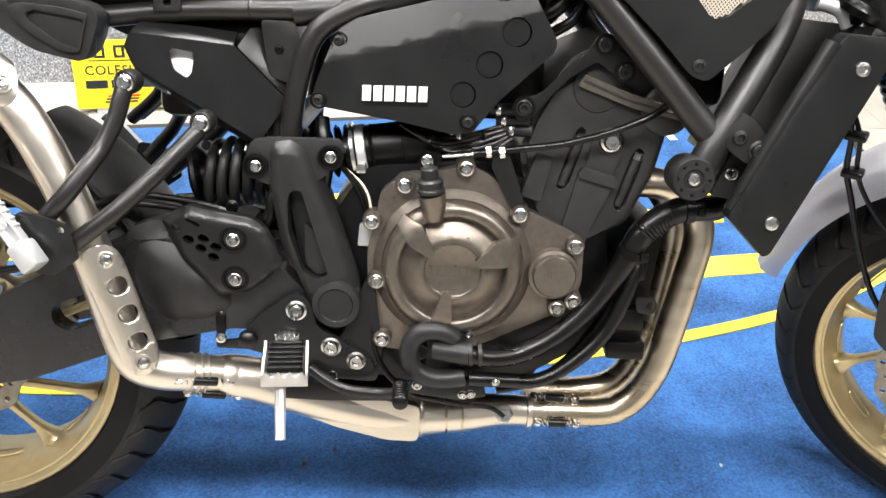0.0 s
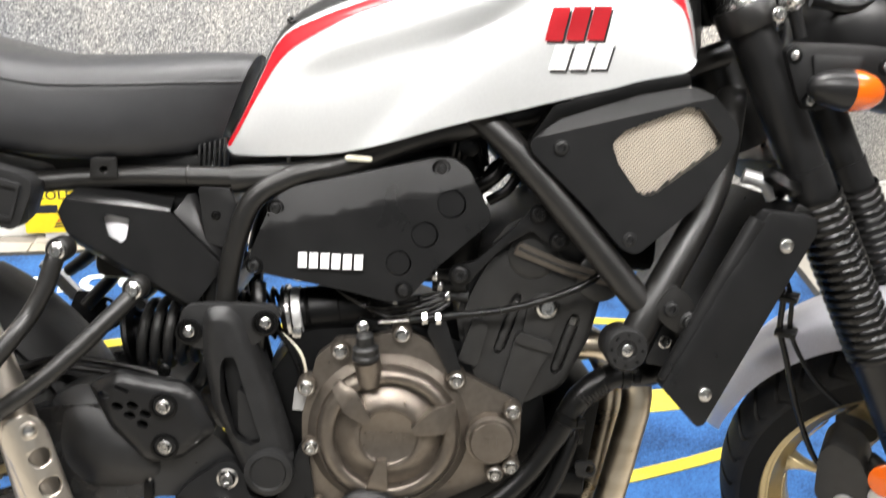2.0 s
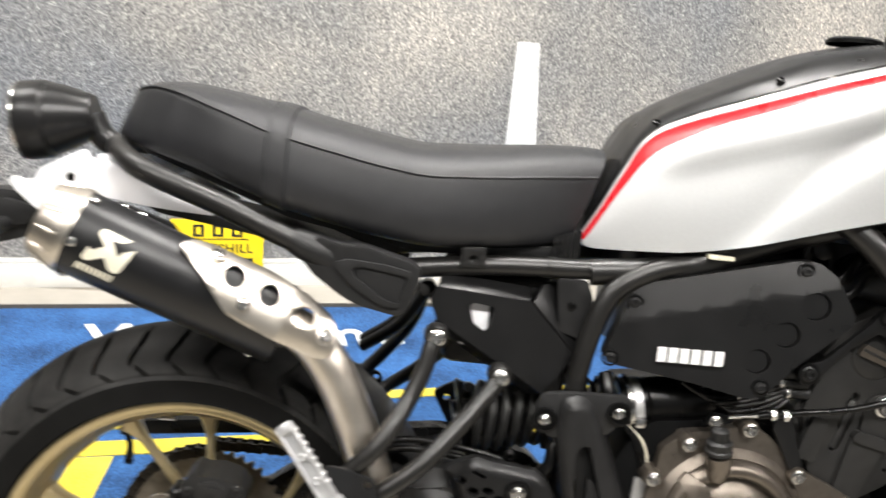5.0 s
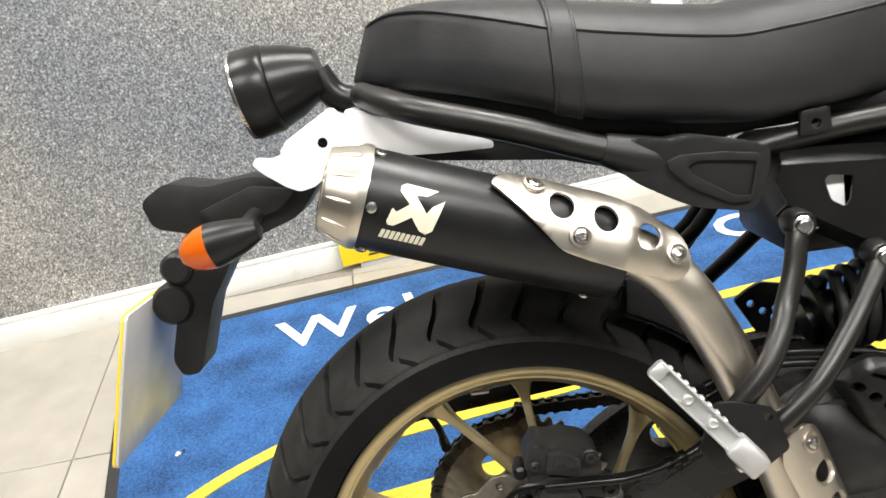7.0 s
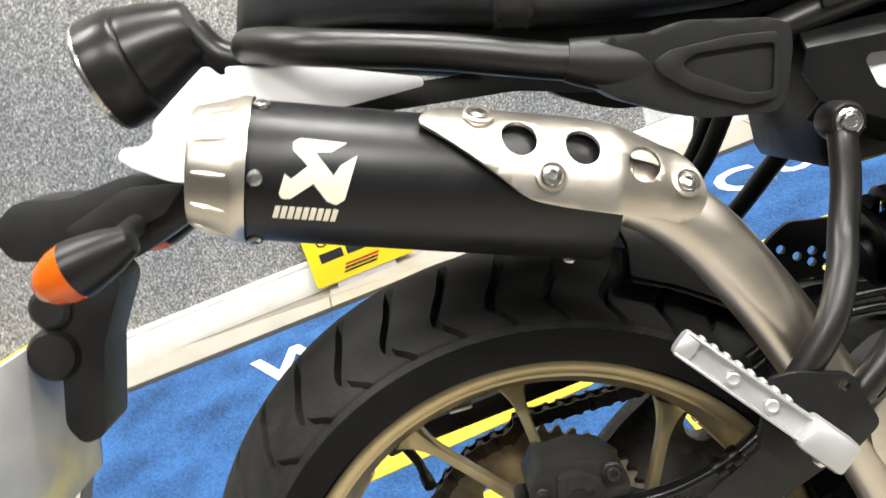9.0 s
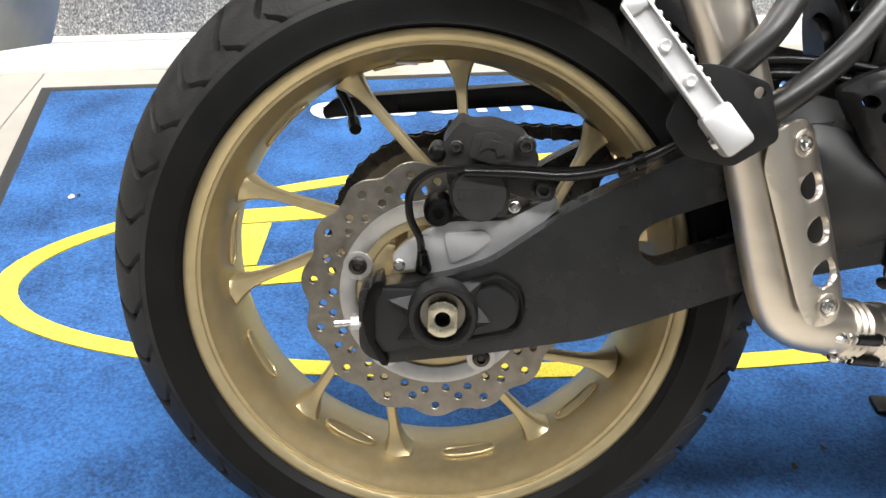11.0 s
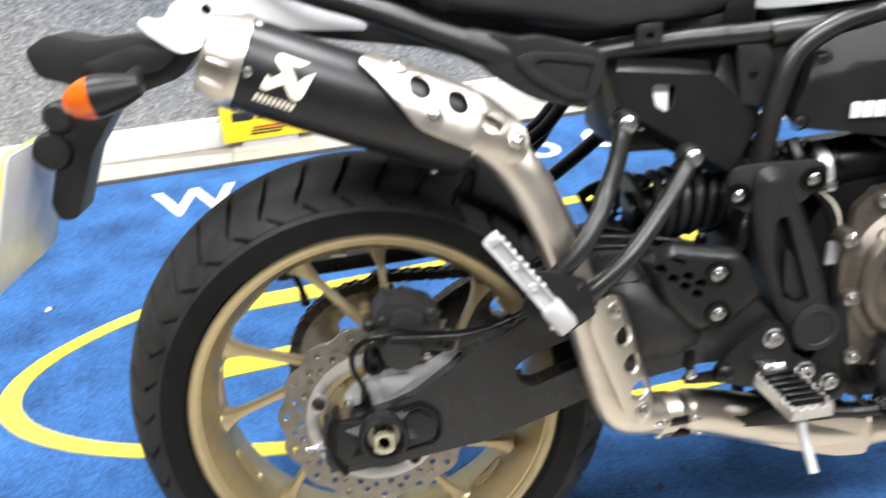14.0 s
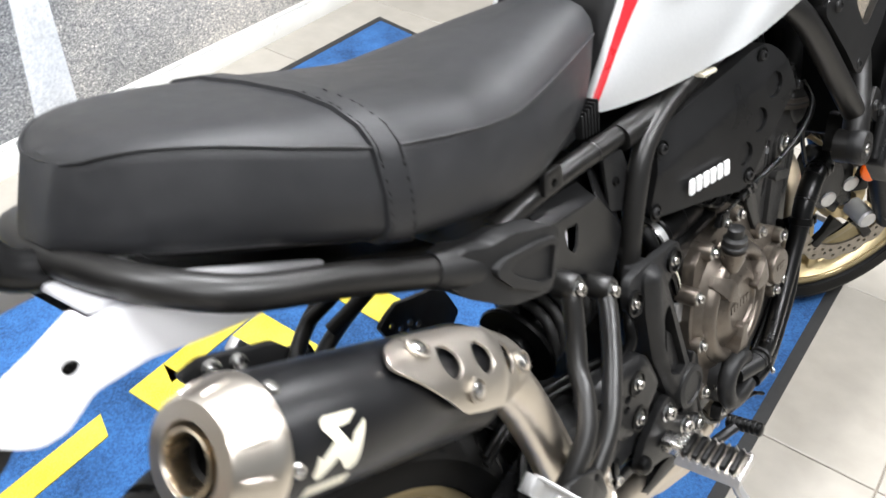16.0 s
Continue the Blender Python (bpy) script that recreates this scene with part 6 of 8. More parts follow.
for pts, r in (([(0.90, -0.30, 1.13), (0.965, -0.20, 1.115), (1.03, -0.13, 1.085), (1.07, -0.10, 1.045), (1.085, -0.085, 0.985)], 0.0095),
               ([(1.00, -0.09, 1.16), (1.035, -0.095, 1.12), (1.062, -0.10, 1.075), (1.088, -0.095, 1.03), (1.10, -0.085, 0.97)], 0.0075),
               ([(1.02, -0.06, 1.16), (1.05, -0.075, 1.115), (1.08, -0.085, 1.07), (1.102, -0.085, 1.02)], 0.0055),
               ([(0.93, -0.14, 1.085), (0.98, -0.12, 1.075), (1.02, -0.10, 1.04), (1.04, -0.08, 1.0)], 0.0125)):
    tube("cable", pts, r, "hose", hb, seg=10)
lathe("blue_tag", [(0.0085, -0.006), (0.0095, 0), (0.0085, 0.006)], (1.073, -0.105, 1.057), (0.5, 0.5, -0.9), "blue_plastic", hb, seg=14)
# far handlebar switchgear, mirror stalk and clocks
sb = join(box_bm((1.17, -0.05, 1.075), (1.23, 0.06, 1.13), 0.012), box_bm((1.15, -0.04, 1.05), (1.18, 0.04, 1.085), 0.006))
part("instrument_pod", sb, "plastic", hb)
tube("pod_arm", [(1.09, -0.03, 1.045), (1.15, -0.02, 1.06), (1.19, 0.0, 1.09)], 0.009, "satin", hb, seg=10)
tube("cable", [(1.21, -0.06, 1.09), (1.225, -0.07, 1.05), (1.20, -0.075, 1.03), (1.15, -0.07, 1.035)], 0.009, "hose", hb, seg=10)
# headlamp
hl = new("headlamp")
hl.parent = bike
hl["label"] = "round satin black headlamp shell"
lathe("shell", [(0, -0.08), (0.05, -0.072), (0.080, -0.045), (0.092, 0.0), (0.096, 0.05), (0.098, 0.06), (0.094, 0.065)], (1.24, 0, 1.005), (1, 0, -0.05), "satin", hl, seg=40)
lathe("glass", [(0.094, 0.062), (0.06, 0.078), (0, 0.084)], (1.24, 0, 1.005), (1, 0, -0.05), "clear", hl, seg=40)
for s in (1, -1):
    ear = plate("lamp_bracket", rounded([(1.096, 0.971), (1.107, 0.979), (1.195, 0.982), (1.228, 0.979), (1.243, 0.967), (1.238, 0.950), (1.223, 0.941), (1.180, 0.915), (1.140, 0.903), (1.128, 0.905), (1.120, 0.915)], 0.008), s * -0.135 - 0.005, s * -0.135 + 0.005, "satin", hl, "black lamp bracket", bevel=0.003)
    plate("bracket_step", rounded([(1.128, 0.966), (1.188, 0.968), (1.186, 0.935), (1.150, 0.920), (1.136, 0.935)], 0.004), s * -0.1405 - 0.003, s * -0.1405 + 0.003, "satin", ear, bevel=0.002)
    for bx, bz in ((1.108, 0.964), (1.218, 0.959), (1.133, 0.914)):
        lathe("washer", [(0.0095, 0), (0.0095, 0.0015), (0.007, 0.002), (0, 0.002)], (bx, s * -0.140, bz), (0, -s, 0), "black", ear, seg=20)
        bolt(ear, bx, s * -0.1415, bz, 0.0058, "zinc", (0, -s, 0), "screw")
    ind = new("indicator")
    ind.parent = bike
    ind["label"] = "black indicator with amber lens"
    c0 = Vector((1.125, s * -0.172, 0.930))
    lathe("body", [(0, -0.012), (0.012, -0.006), (0.018, 0.006), (0.0225, 0.026), (0.0235, 0.036)], c0, (1, 0, -0.03), "satin", ind, seg=24)
    lathe("lens", [(0.0235, 0.036), (0.0228, 0.048), (0.019, 0.062), (0.011, 0.073), (0, 0.077)], c0, (1, 0, -0.03), "amber", ind, "amber indicator lens", seg=24)
    lathe("bulb", [(0, 0.030), (0.006, 0.034), (0.008, 0.045), (0.005, 0.056), (0, 0.058)], c0, (1, 0, -0.03), "sign", ind, seg=14)
    tube("stalk", [(1.145, s * -0.13, 0.932), (1.145, s * -0.168, 0.930)], 0.010, "plastic", ind, seg=12, per=1)

# round reflector low on the fork
lathe("side_reflector", [(0, -0.004), (0.021, -0.003), (0.022, 0.0), (0.022, 0.004), (0.019, 0.006), (0, 0.0065)], (1.327, -0.100, 0.434), (-0.5, -0.85, -0.05), "amber", bike, "round amber reflector on the fork", seg=28)

# front mudguard
FA = Vector((1.480, 0, 0.308))


def guard_rows():
    rows = []
    for k in range(45):
        a = radians(170 - 128 * k / 44)
        ro = 0.350 + 0.010 * math.sin(math.pi * k / 44)
        end = min(k / 5, 1.0, (44 - k) / 4)
        wd = 0.084 * (0.35 + 0.65 * math.sqrt(max(end, 0)))
        row = []
        for j in range(17):
            q = -1 + 2 * j / 16
            y = wd * math.sin(q * 1.35) / math.sin(1.35)
            r = ro - 0.034 * abs(q) ** 2.6 + (0.003 * math.cos(q * 9) if abs(q) < 0.5 else 0)
            row.append(FA + Vector((r * math.cos(a), y, r * math.sin(a))))
        rows.append(row)
    return rows


gr = guard_rows()
gb = grid_bm(gr)
inner = [[FA + (p - FA) * 0.985 for p in row] for row in gr]
gb2 = grid_bm([list(reversed(r)) for r in inner])
mg = part("front_mudguard", join(gb, gb2), "fender", bike, "satin silver front mudguard", smooth=50)
mg.matrix_basis = STEER
# brake lines to the front caliper
tube("brake_line", [(1.10, -0.06, 0.86), (1.14, -0.09, 0.78), (1.16, -0.108, 0.70), (1.172, -0.112, 0.66), (1.176, -0.112, 0.61), (1.19, -0.112, 0.57), (1.215, -0.112, 0.50), (1.25, -0.115, 0.43), (1.29, -0.118, 0.39)], 0.0042, "hose", mg, seg=10)
tube("brake_line", [(1.165, -0.100, 0.69), (1.182, -0.104, 0.655), (1.188, -0.104, 0.61), (1.205, -0.104, 0.575), (1.235, -0.106, 0.54), (1.27, -0.108, 0.515)], 0.0034, "hose", mg, seg=10)
for q in ((1.172, 0.66), (1.178, 0.607)):
    box("line_clip", (q[0] - 0.008, -0.122, q[1] - 0.005), (q[0] + 0.02, -0.098, q[1] + 0.005), "black", mg, bevel=0.003)
for piece in mg.children:
    piece.matrix_basis = Matrix.Translation((0.066, 0, 0)) @ piece.matrix_basis
for s in (1, -1):
    dsk = part("brake_disc", disc_bm(0.141, 0.100, 16, -0.078), "disc", front_wheel, "drilled wavy steel brake disc", smooth=30)
    if s < 0:
        dsk.matrix_basis = pose(0, 0, 0, 0, 0, 180)
    cp_ = new("front_caliper")
    cp_.parent = bike
    cp_.matrix_basis = STEER @ Matrix.Translation((0.062, 0, 0.01))
    cp_["label"] = "black four-piston brake caliper with bare round covers"
    part("caliper_body", join(plate_bm(rounded([(1.262, 0.43), (1.275, 0.455), (1.315, 0.44), (1.335, 0.40), (1.330, 0.35), (1.30, 0.335), (1.268, 0.36)], 0.012), -0.125, -0.062, 0.006) if s > 0 else plate_bm(rounded([(1.262, 0.43), (1.275, 0.455), (1.315, 0.44), (1.335, 0.40), (1.330, 0.35), (1.30, 0.335), (1.268, 0.36)], 0.012), 0.062, 0.125, 0.006)), "cast_black", cp_)
    for bx, bz in ((1.309, 0.361), (1.350, 0.391)):
        lathe("piston_cap", [(0.0165, 0), (0.0165, 0.004), (0.014, 0.0055), (0.004, 0.005), (0, 0.004)], (bx, s * -0.124, bz), (0, -s, 0), "alu", cp_, seg=22)
    plate("caliper_arm", rounded([(1.325, 0.44), (1.36, 0.42), (1.385, 0.33), (1.365, 0.32), (1.325, 0.37)], 0.008), s * -0.10 - 0.008, s * -0.10 + 0.008, "satin", cp_, bevel=0.003)
for k in range(5):
    m = pose(0, 0, 0, 0, -72 * k - 20, 0)
    arm = part("disc_carrier", plate_bm(rounded([(0.04, -0.02), (0.075, -0.009), (0.108, -0.011), (0.112, 0), (0.108, 0.011), (0.075, 0.009), (0.04, 0.02)], 0.006), -0.084, -0.07, 0.002), "black", front_wheel)
    arm.matrix_basis = m
lathe("axle_cap", [(0.02, 0.08), (0.02, 0.128), (0.016, 0.132), (0.010, 0.13), (0, 0.128)], (0, 0, 0), (0, -1, 0), "alu", front_wheel, seg=24)

# --- engine ---
eng = new("engine")
eng.parent = bike
eng["label"] = "parallel twin engine with bronze clutch cover"
case_o = rounded([(0.574, 0.536), (0.580, 0.574), (0.600, 0.590), (0.612, 0.597), (0.640, 0.600), (0.685, 0.612), (0.712, 0.600), (0.750, 0.564), (0.815, 0.536), (0.832, 0.522), (0.834, 0.470), (0.822, 0.434), (0.800, 0.425), (0.715, 0.381), (0.690, 0.372), (0.630, 0.366), (0.590, 0.370), (0.580, 0.386), (0.568, 0.455), (0.566, 0.50)], 0.008)
cc = plate("clutch_cover", case_o, -0.135, -0.100, "bronze", eng, "bronze-grey clutch cover", bevel=0.006, segs=3)
CX, CZ = 0.672, 0.4835
lathe("cover_dome", [(0.103, 0.130), (0.0990, 0.1345), (0.0925, 0.1400), (0.0880, 0.1440), (0.0862, 0.1430), (0.0848, 0.1455), (0.0825, 0.1510), (0.0785, 0.1545), (0.0740, 0.1555), (0.0695, 0.1548), (0.0668, 0.1530), (0.0655, 0.1498), (0.0640, 0.1440), (0.0600, 0.1450), (0.0520, 0.1505), (0.0420, 0.1562), (0.0372, 0.1574), (0.0355, 0.1570), (0.0340, 0.1538), (0.0325, 0.1530), (0.0, 0.1536)], (CX, 0, CZ), (0, -1, 0), "bronze", cc, seg=80)
for fin_o in ([(0.6009, 0.5386), (0.6093, 0.5499), (0.6321, 0.5403), (0.6503, 0.5075), (0.643, 0.5007), (0.6167, 0.516)], [(0.6976, 0.4991), (0.7246, 0.5259), (0.7499, 0.5294), (0.7519, 0.5154), (0.7374, 0.494), (0.7026, 0.4911)], [(0.6604, 0.4566), (0.6717, 0.4572), (0.6747, 0.4188), (0.6626, 0.4132), (0.6479, 0.4174), (0.6552, 0.4393)]):
    plate("cover_fin", rounded(fin_o, 0.0025, 3), -0.1655, -0.145, "bronze", cc, bevel=0.0035, segs=3, warp=lambda x, z: 14 * max(math.hypot(x - CX, z - CZ) - 0.055, 0) ** 2, cuts=0.006)
for k in range(6):
    plate("raised_mark", [(CX - 0.026 + k * 0.009, CZ - 0.006), (CX - 0.0195 + k * 0.009, CZ - 0.006), (CX - 0.0195 + k * 0.009, CZ + 0.005), (CX - 0.026 + k * 0.009, CZ + 0.005)], -0.1546, -0.153, "bronze", cc, bevel=0)
lathe("timing_cap", [(0.033, 0.130), (0.031, 0.1455), (0.027, 0.147), (0.0268, 0.153), (0.025, 0.1555), (0.0, 0.156)], (0.797, 0, 0.482), (0, -1, 0), "bronze", cc, seg=40)
for k in range(3):
    plate("raised_mark", [(0.786 + k * 0.008, 0.480), (0.792 + k * 0.008, 0.480), (0.792 + k * 0.008, 0.489), (0.786 + k * 0.008, 0.489)], -0.1568, -0.155, "bronze", cc, bevel=0)
for bx, bz in ((0.609, 0.584), (0.681, 0.609), (0.7495, 0.5555), (0.8204, 0.5194), (0.805, 0.438), (0.824, 0.448), (0.5888, 0.3848), (0.5708, 0.537), (0.5794, 0.462)):
    lathe("bolt_boss", [(0.0125, 0.10), (0.012, 0.140), (0.0105, 0.1455), (0.0, 0.1455)], (bx, 0, bz), (0, -1, 0), "bronze", cc, seg=18)
    bolt(cc, bx, -0.1455, bz, 0.0085, "zinc")
for bx, bz in ((0.6974, 0.3979), (0.6198, 0.3757)):
    bolt(cc, bx, -0.146, bz, 0.0058, "zinc")
# oil filler with black cap
tube("oil_filler", [(0.645, -0.150, 0.548), (0.644, -0.155, 0.566), (0.641, -0.158, 0.580)], [0.0125, 0.0155, 0.0165], "bronze", cc, seg=22, per=3)
lathe("filler_cap", [(0.0165, 0), (0.0168, 0.004), (0.0150, 0.006), (0.0155, 0.014), (0.013, 0.016), (0.0105, 0.017), (0.0105, 0.029), (0.008, 0.0305), (0, 0.030)], (0.6405, -0.1585, 0.582), (-0.12, -0.12, 1), "plastic", cc, "black oil filler cap", seg=26)
bolt(cc, 0.634, -0.150, 0.617, 0.007, "zinc")

# crankcase mass behind, coloured near-black to carry the shade between parts
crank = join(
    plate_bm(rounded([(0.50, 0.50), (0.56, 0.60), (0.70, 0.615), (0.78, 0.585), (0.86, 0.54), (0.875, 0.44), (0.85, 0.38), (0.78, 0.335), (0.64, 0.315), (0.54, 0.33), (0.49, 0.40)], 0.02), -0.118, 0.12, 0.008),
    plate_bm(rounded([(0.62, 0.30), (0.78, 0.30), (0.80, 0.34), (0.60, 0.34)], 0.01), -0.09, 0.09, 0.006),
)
part("crankcase", crank, "black", eng, "black cast crankcase, darkened for the shade between parts")
head_o = rounded([(0.745, 0.628), (0.757, 0.668), (0.775, 0.705), (0.81, 0.728), (0.845, 0.728), (0.912, 0.690), (0.922, 0.662), (0.912, 0.61), (0.885, 0.545), (0.835, 0.515), (0.765, 0.550)], 0.012)
cyl = plate("cylinder_block", head_o, -0.112, 0.115, "cast_black", eng, "black cast cylinder and head", bevel=0.006, segs=3)
plate("head_cover", rounded([(0.770, 0.700), (0.800, 0.745), (0.850, 0.77), (0.92, 0.725), (0.915, 0.69), (0.845, 0.722), (0.81, 0.722)], 0.008), -0.112, 0.11, "cast_black", cyl, bevel=0.005)
tunnels = ([(0.8071, 0.6513), (0.8154, 0.6639), (0.8224, 0.6603), (0.8205, 0.6385), (0.8075, 0.5908), (0.7985, 0.5834), (0.7925, 0.5887), (0.8005, 0.6209)], [(0.8798, 0.6307), (0.888, 0.6421), (0.8969, 0.6358), (0.8935, 0.6177), (0.8799, 0.5694), (0.8712, 0.5604), (0.8647, 0.5686), (0.8712, 0.5971)])
plate("head_skin", rounded([(0.752, 0.630), (0.764, 0.668), (0.781, 0.702), (0.812, 0.722), (0.845, 0.722), (0.906, 0.686), (0.914, 0.662), (0.905, 0.612), (0.880, 0.55), (0.835, 0.522), (0.772, 0.554)], 0.010), -0.122, -0.110, "cast_black", cyl, bevel=0.0028, segs=3, holes=[rounded(q, 0.005, 4) for q in tunnels])
for a, b in (((0.8165, 0.642), (0.799, 0.589)), ((0.8890, 0.6255), (0.8715, 0.567))):
    tube("stud_tunnel", [(a[0], -0.1145, a[1]), (b[0], -0.1145, b[1])], 0.0062, "cast_black", cyl, seg=14, per=1)
    lathe("stud_nut", [(0.0066, 0), (0.0066, 0.008), (0.005, 0.0095), (0, 0.0095)], (a[0], -0.1150, a[1]), (a[0] - b[0], 0, a[1] - b[1]), "zinc", cyl, seg=6)
plate("head_rib", rounded([(0.8173, 0.606), (0.8622, 0.5965), (0.8387, 0.5386), (0.831, 0.510), (0.803, 0.5338)], 0.004), -0.1285, -0.118, "cast_black", cyl, bevel=0.003, segs=3)
plate("head_pad", rounded([(0.8265, 0.614), (0.831, 0.6553), (0.8422, 0.664), (0.8673, 0.6573), (0.8714, 0.644), (0.8591, 0.6065)], 0.006), -0.1265, -0.118, "cast_black", cyl, bevel=0.003, segs=3)
plate("rib_ledge", rounded([(0.8228, 0.6165), (0.8591, 0.6075), (0.867, 0.5985), (0.8622, 0.5924), (0.8187, 0.6026), (0.8168, 0.6085)], 0.0025), -0.1335, -0.118, "cast_black", cyl, bevel=0.004, segs=3)
plate("side_pad", rounded([(0.7655, 0.6300), (0.7825, 0.6241), (0.7831, 0.6173), (0.7736, 0.5694), (0.7496, 0.5765)], 0.004), -0.1295, -0.110, "cast_black", cyl, bevel=0.003, segs=3)
plate("gasket_band", rounded([(0.806, 0.712), (0.814, 0.726), (0.875, 0.704), (0.942, 0.690), (0.940, 0.676), (0.872, 0.690)], 0.004), -0.131, -0.108, "bronze", cyl, bevel=0.003, segs=3)
tube("gasket_rim", [(0.812, -0.131, 0.719), (0.874, -0.131, 0.697), (0.940, -0.131, 0.683)], 0.0018, "cast_black", cyl, seg=8)
for bx, bz in ((0.832, 0.711), (0.916, 0.688)):
    lathe("cam_bulge", [(0.031, 0.118), (0.0305, 0.1225), (0.0290, 0.1240), (0.015, 0.1255), (0, 0.126)], (bx, 0, bz), (0, -1, 0), "cast_black", cyl, seg=36)
lathe("core_plug", [(0.0165, 0.120), (0.0165, 0.1285), (0.0150, 0.1295), (0.0135, 0.1270), (0.0, 0.1270)], (0.853, 0, 0.648), (0, -1, 0), "cast_black", cyl, seg=28)
bolt(cyl, 0.853, -0.1270, 0.648, 0.0125, "zinc")
# upper engine mount plate
mp = plate("mount_plate", rounded([(0.730, 0.682), (0.740, 0.695), (0.760, 0.700), (0.815, 0.755), (0.825, 0.772), (0.840, 0.772), (0.848, 0.755), (0.866, 0.745), (0.872, 0.730), (0.862, 0.720), (0.845, 0.728), (0.825, 0.742), (0.795, 0.722), (0.765, 0.688), (0.755, 0.672), (0.738, 0.668)], 0.006), -0.137, -0.129, "satin", bike, "black steel engine mount plate", bevel=0.002)
for bx, bz, br in ((0.744, 0.684, 0.0095), (0.832, 0.762, 0.0085), (0.858, 0.732, 0.0085)):
    lathe("washer", [(br + 0.004, 0), (br + 0.004, 0.002), (br, 0.0025)], (bx, -0.137, bz), (0, -1, 0), "black", mp, seg=20)
    bolt(mp, bx, -0.139, bz, br, "plastic")
# front mount with crash bobbin
lathe("frame_boss", [(0.024, 0), (0.024, 0.02), (0, 0.02)], (0.9320, -0.174, 0.6245), (0, -1, 0), "frame", fr, seg=28)
bob = lathe("crash_bobbin", [(0.0180, 0), (0.0240, 0.002), (0.0250, 0.010), (0.0250, 0.020), (0.0228, 0.024), (0.012, 0.0245), (0.010, 0.022), (0, 0.022)], (0.9320, -0.192, 0.6255), (0, -1, 0), "plastic", bike, "round black crash bobbin", seg=36)
# Holes are raised near-black dots; their shade is colour only
for k in range(8):
    a = 2 * math.pi * k / 8
    lathe("pin_hole_dot", [(0.0022, 0), (0.0018, 0.0012), (0, 0.0012)], (0.9320 + 0.0178 * math.cos(a), -0.2155, 0.6255 + 0.0178 * math.sin(a)), (0, -1, 0), "black", bob, seg=8)
bolt(bob, 0.9320, -0.214, 0.6255, 0.0075, "zinc", kind="screw")
tab = plate("radiator_bracket", rounded([(0.958, 0.672), (0.980, 0.702), (0.998, 0.690), (1.012, 0.672), (1.006, 0.646), (0.992, 0.644), (0.970, 0.658)], 0.005), -0.206, -0.200, "frame", bike, bevel=0.0015)
bolt(tab, 0.979, -0.206, 0.674, 0.0085, "plastic", kind="screw")
bolt(tab, 1.002, -0.206, 0.660, 0.0115, "plastic")
bolt(tab, 0.986, -0.176, 0.627, 0.0075, "zinc")
plate("rectifier", rounded([(0.965, 0.60), (0.985, 0.655), (1.01, 0.65), (1.0, 0.595)], 0.005), -0.176, -0.14, "plastic", bike, "black plastic regulator box", bevel=0.003)

# coolant hoses and pump
tube("coolant_hose", [(1.00, -0.12, 0.578), (0.983, -0.138, 0.576), (0.946, -0.142, 0.573), (0.920, -0.144, 0.561), (0.898, -0.145, 0.539), (0.886, -0.145, 0.512), (0.868, -0.145, 0.477), (0.842, -0.146, 0.438), (0.806, -0.150, 0.404), (0.763, -0.158, 0.381), (0.728, -0.165, 0.376), (0.70, -0.168, 0.380)], [0.0160, 0.0160, 0.0160, 0.0160, 0.0155, 0.0150, 0.0128, 0.0125, 0.0122, 0.0120, 0.0118, 0.0118], "hose", bike, "black rubber coolant hose", seg=18)
for k in range(9):
    u = k / 8
    c_ = Vector((0.901, -0.145, 0.543)).lerp(Vector((0.930, -0.143, 0.567)), u)
    lathe("hose_rib", [(0.0156, -0.0016), (0.0168, 0), (0.0156, 0.0016)], c_, (0.9 - 0.3 * (1 - u), 0.05, 0.42 + 0.35 * (1 - u)), "hose", bike, seg=20)
for q, d in (((0.889, -0.145, 0.515), (0.3, 0, 1)), ((0.952, -0.142, 0.574), (1, 0.05, 0.1))):
    lathe("hose_clamp", [(0.0158, -0.006), (0.0178, -0.005), (0.0178, 0.005), (0.0158, 0.006)], q, d, "black", bike, seg=22)
    box("clamp_ear", (q[0] + 0.008, q[1] - 0.018, q[2] - 0.006), (q[0] + 0.018, q[1] - 0.010, q[2] + 0.006), "black", bike, bevel=0.002)
for bx in (0.700, 0.712):
    lathe("hose_ring", [(0.0125, -0.003), (0.0155, -0.0025), (0.0155, 0.0025), (0.0125, 0.003)], (bx, -0.168, 0.381), (1, 0, 0.1), "plastic", bike, seg=20)
tube("lower_hose", [(0.905, -0.12, 0.51), (0.896, -0.136, 0.481), (0.882, -0.141, 0.435), (0.861, -0.143, 0.396), (0.825, -0.146, 0.361), (0.787, -0.152, 0.342), (0.745, -0.162, 0.345), (0.70, -0.165, 0.346)], 0.0095, "hose", bike, "black rubber bypass hose", seg=14)
tube("thin_hose", [(0.89, -0.11, 0.46), (0.866, -0.118, 0.41), (0.835, -0.118, 0.365), (0.79, -0.118, 0.325), (0.74, -0.122, 0.312)], 0.0055, "hose", bike, seg=10)
pump = lathe("water_pump", [(0.041, 0.115), (0.040, 0.148), (0.036, 0.154), (0.031, 0.155), (0.027, 0.150), (0.020, 0.149), (0, 0.149)], (0.656, 0, 0.374), (0, -1, 0), "plastic", bike, "black water pump housing", seg=40)
pv = spline([(0.695, -0.158, 0.345), (0.66, -0.160, 0.341), (0.632, -0.160, 0.352), (0.624, -0.160, 0.380), (0.636, -0.160, 0.402), (0.662, -0.160, 0.406), (0.680, -0.158, 0.395)], 4)
tube("volute", [tuple(p) for p in pv], 0.0125, "plastic", pump, seg=14, per=1)
tube("pump_inlet", [(0.655, -0.158, 0.380), (0.70, -0.168, 0.381)], [0.0135, 0.0145], "plastic", pump, seg=18, per=2)
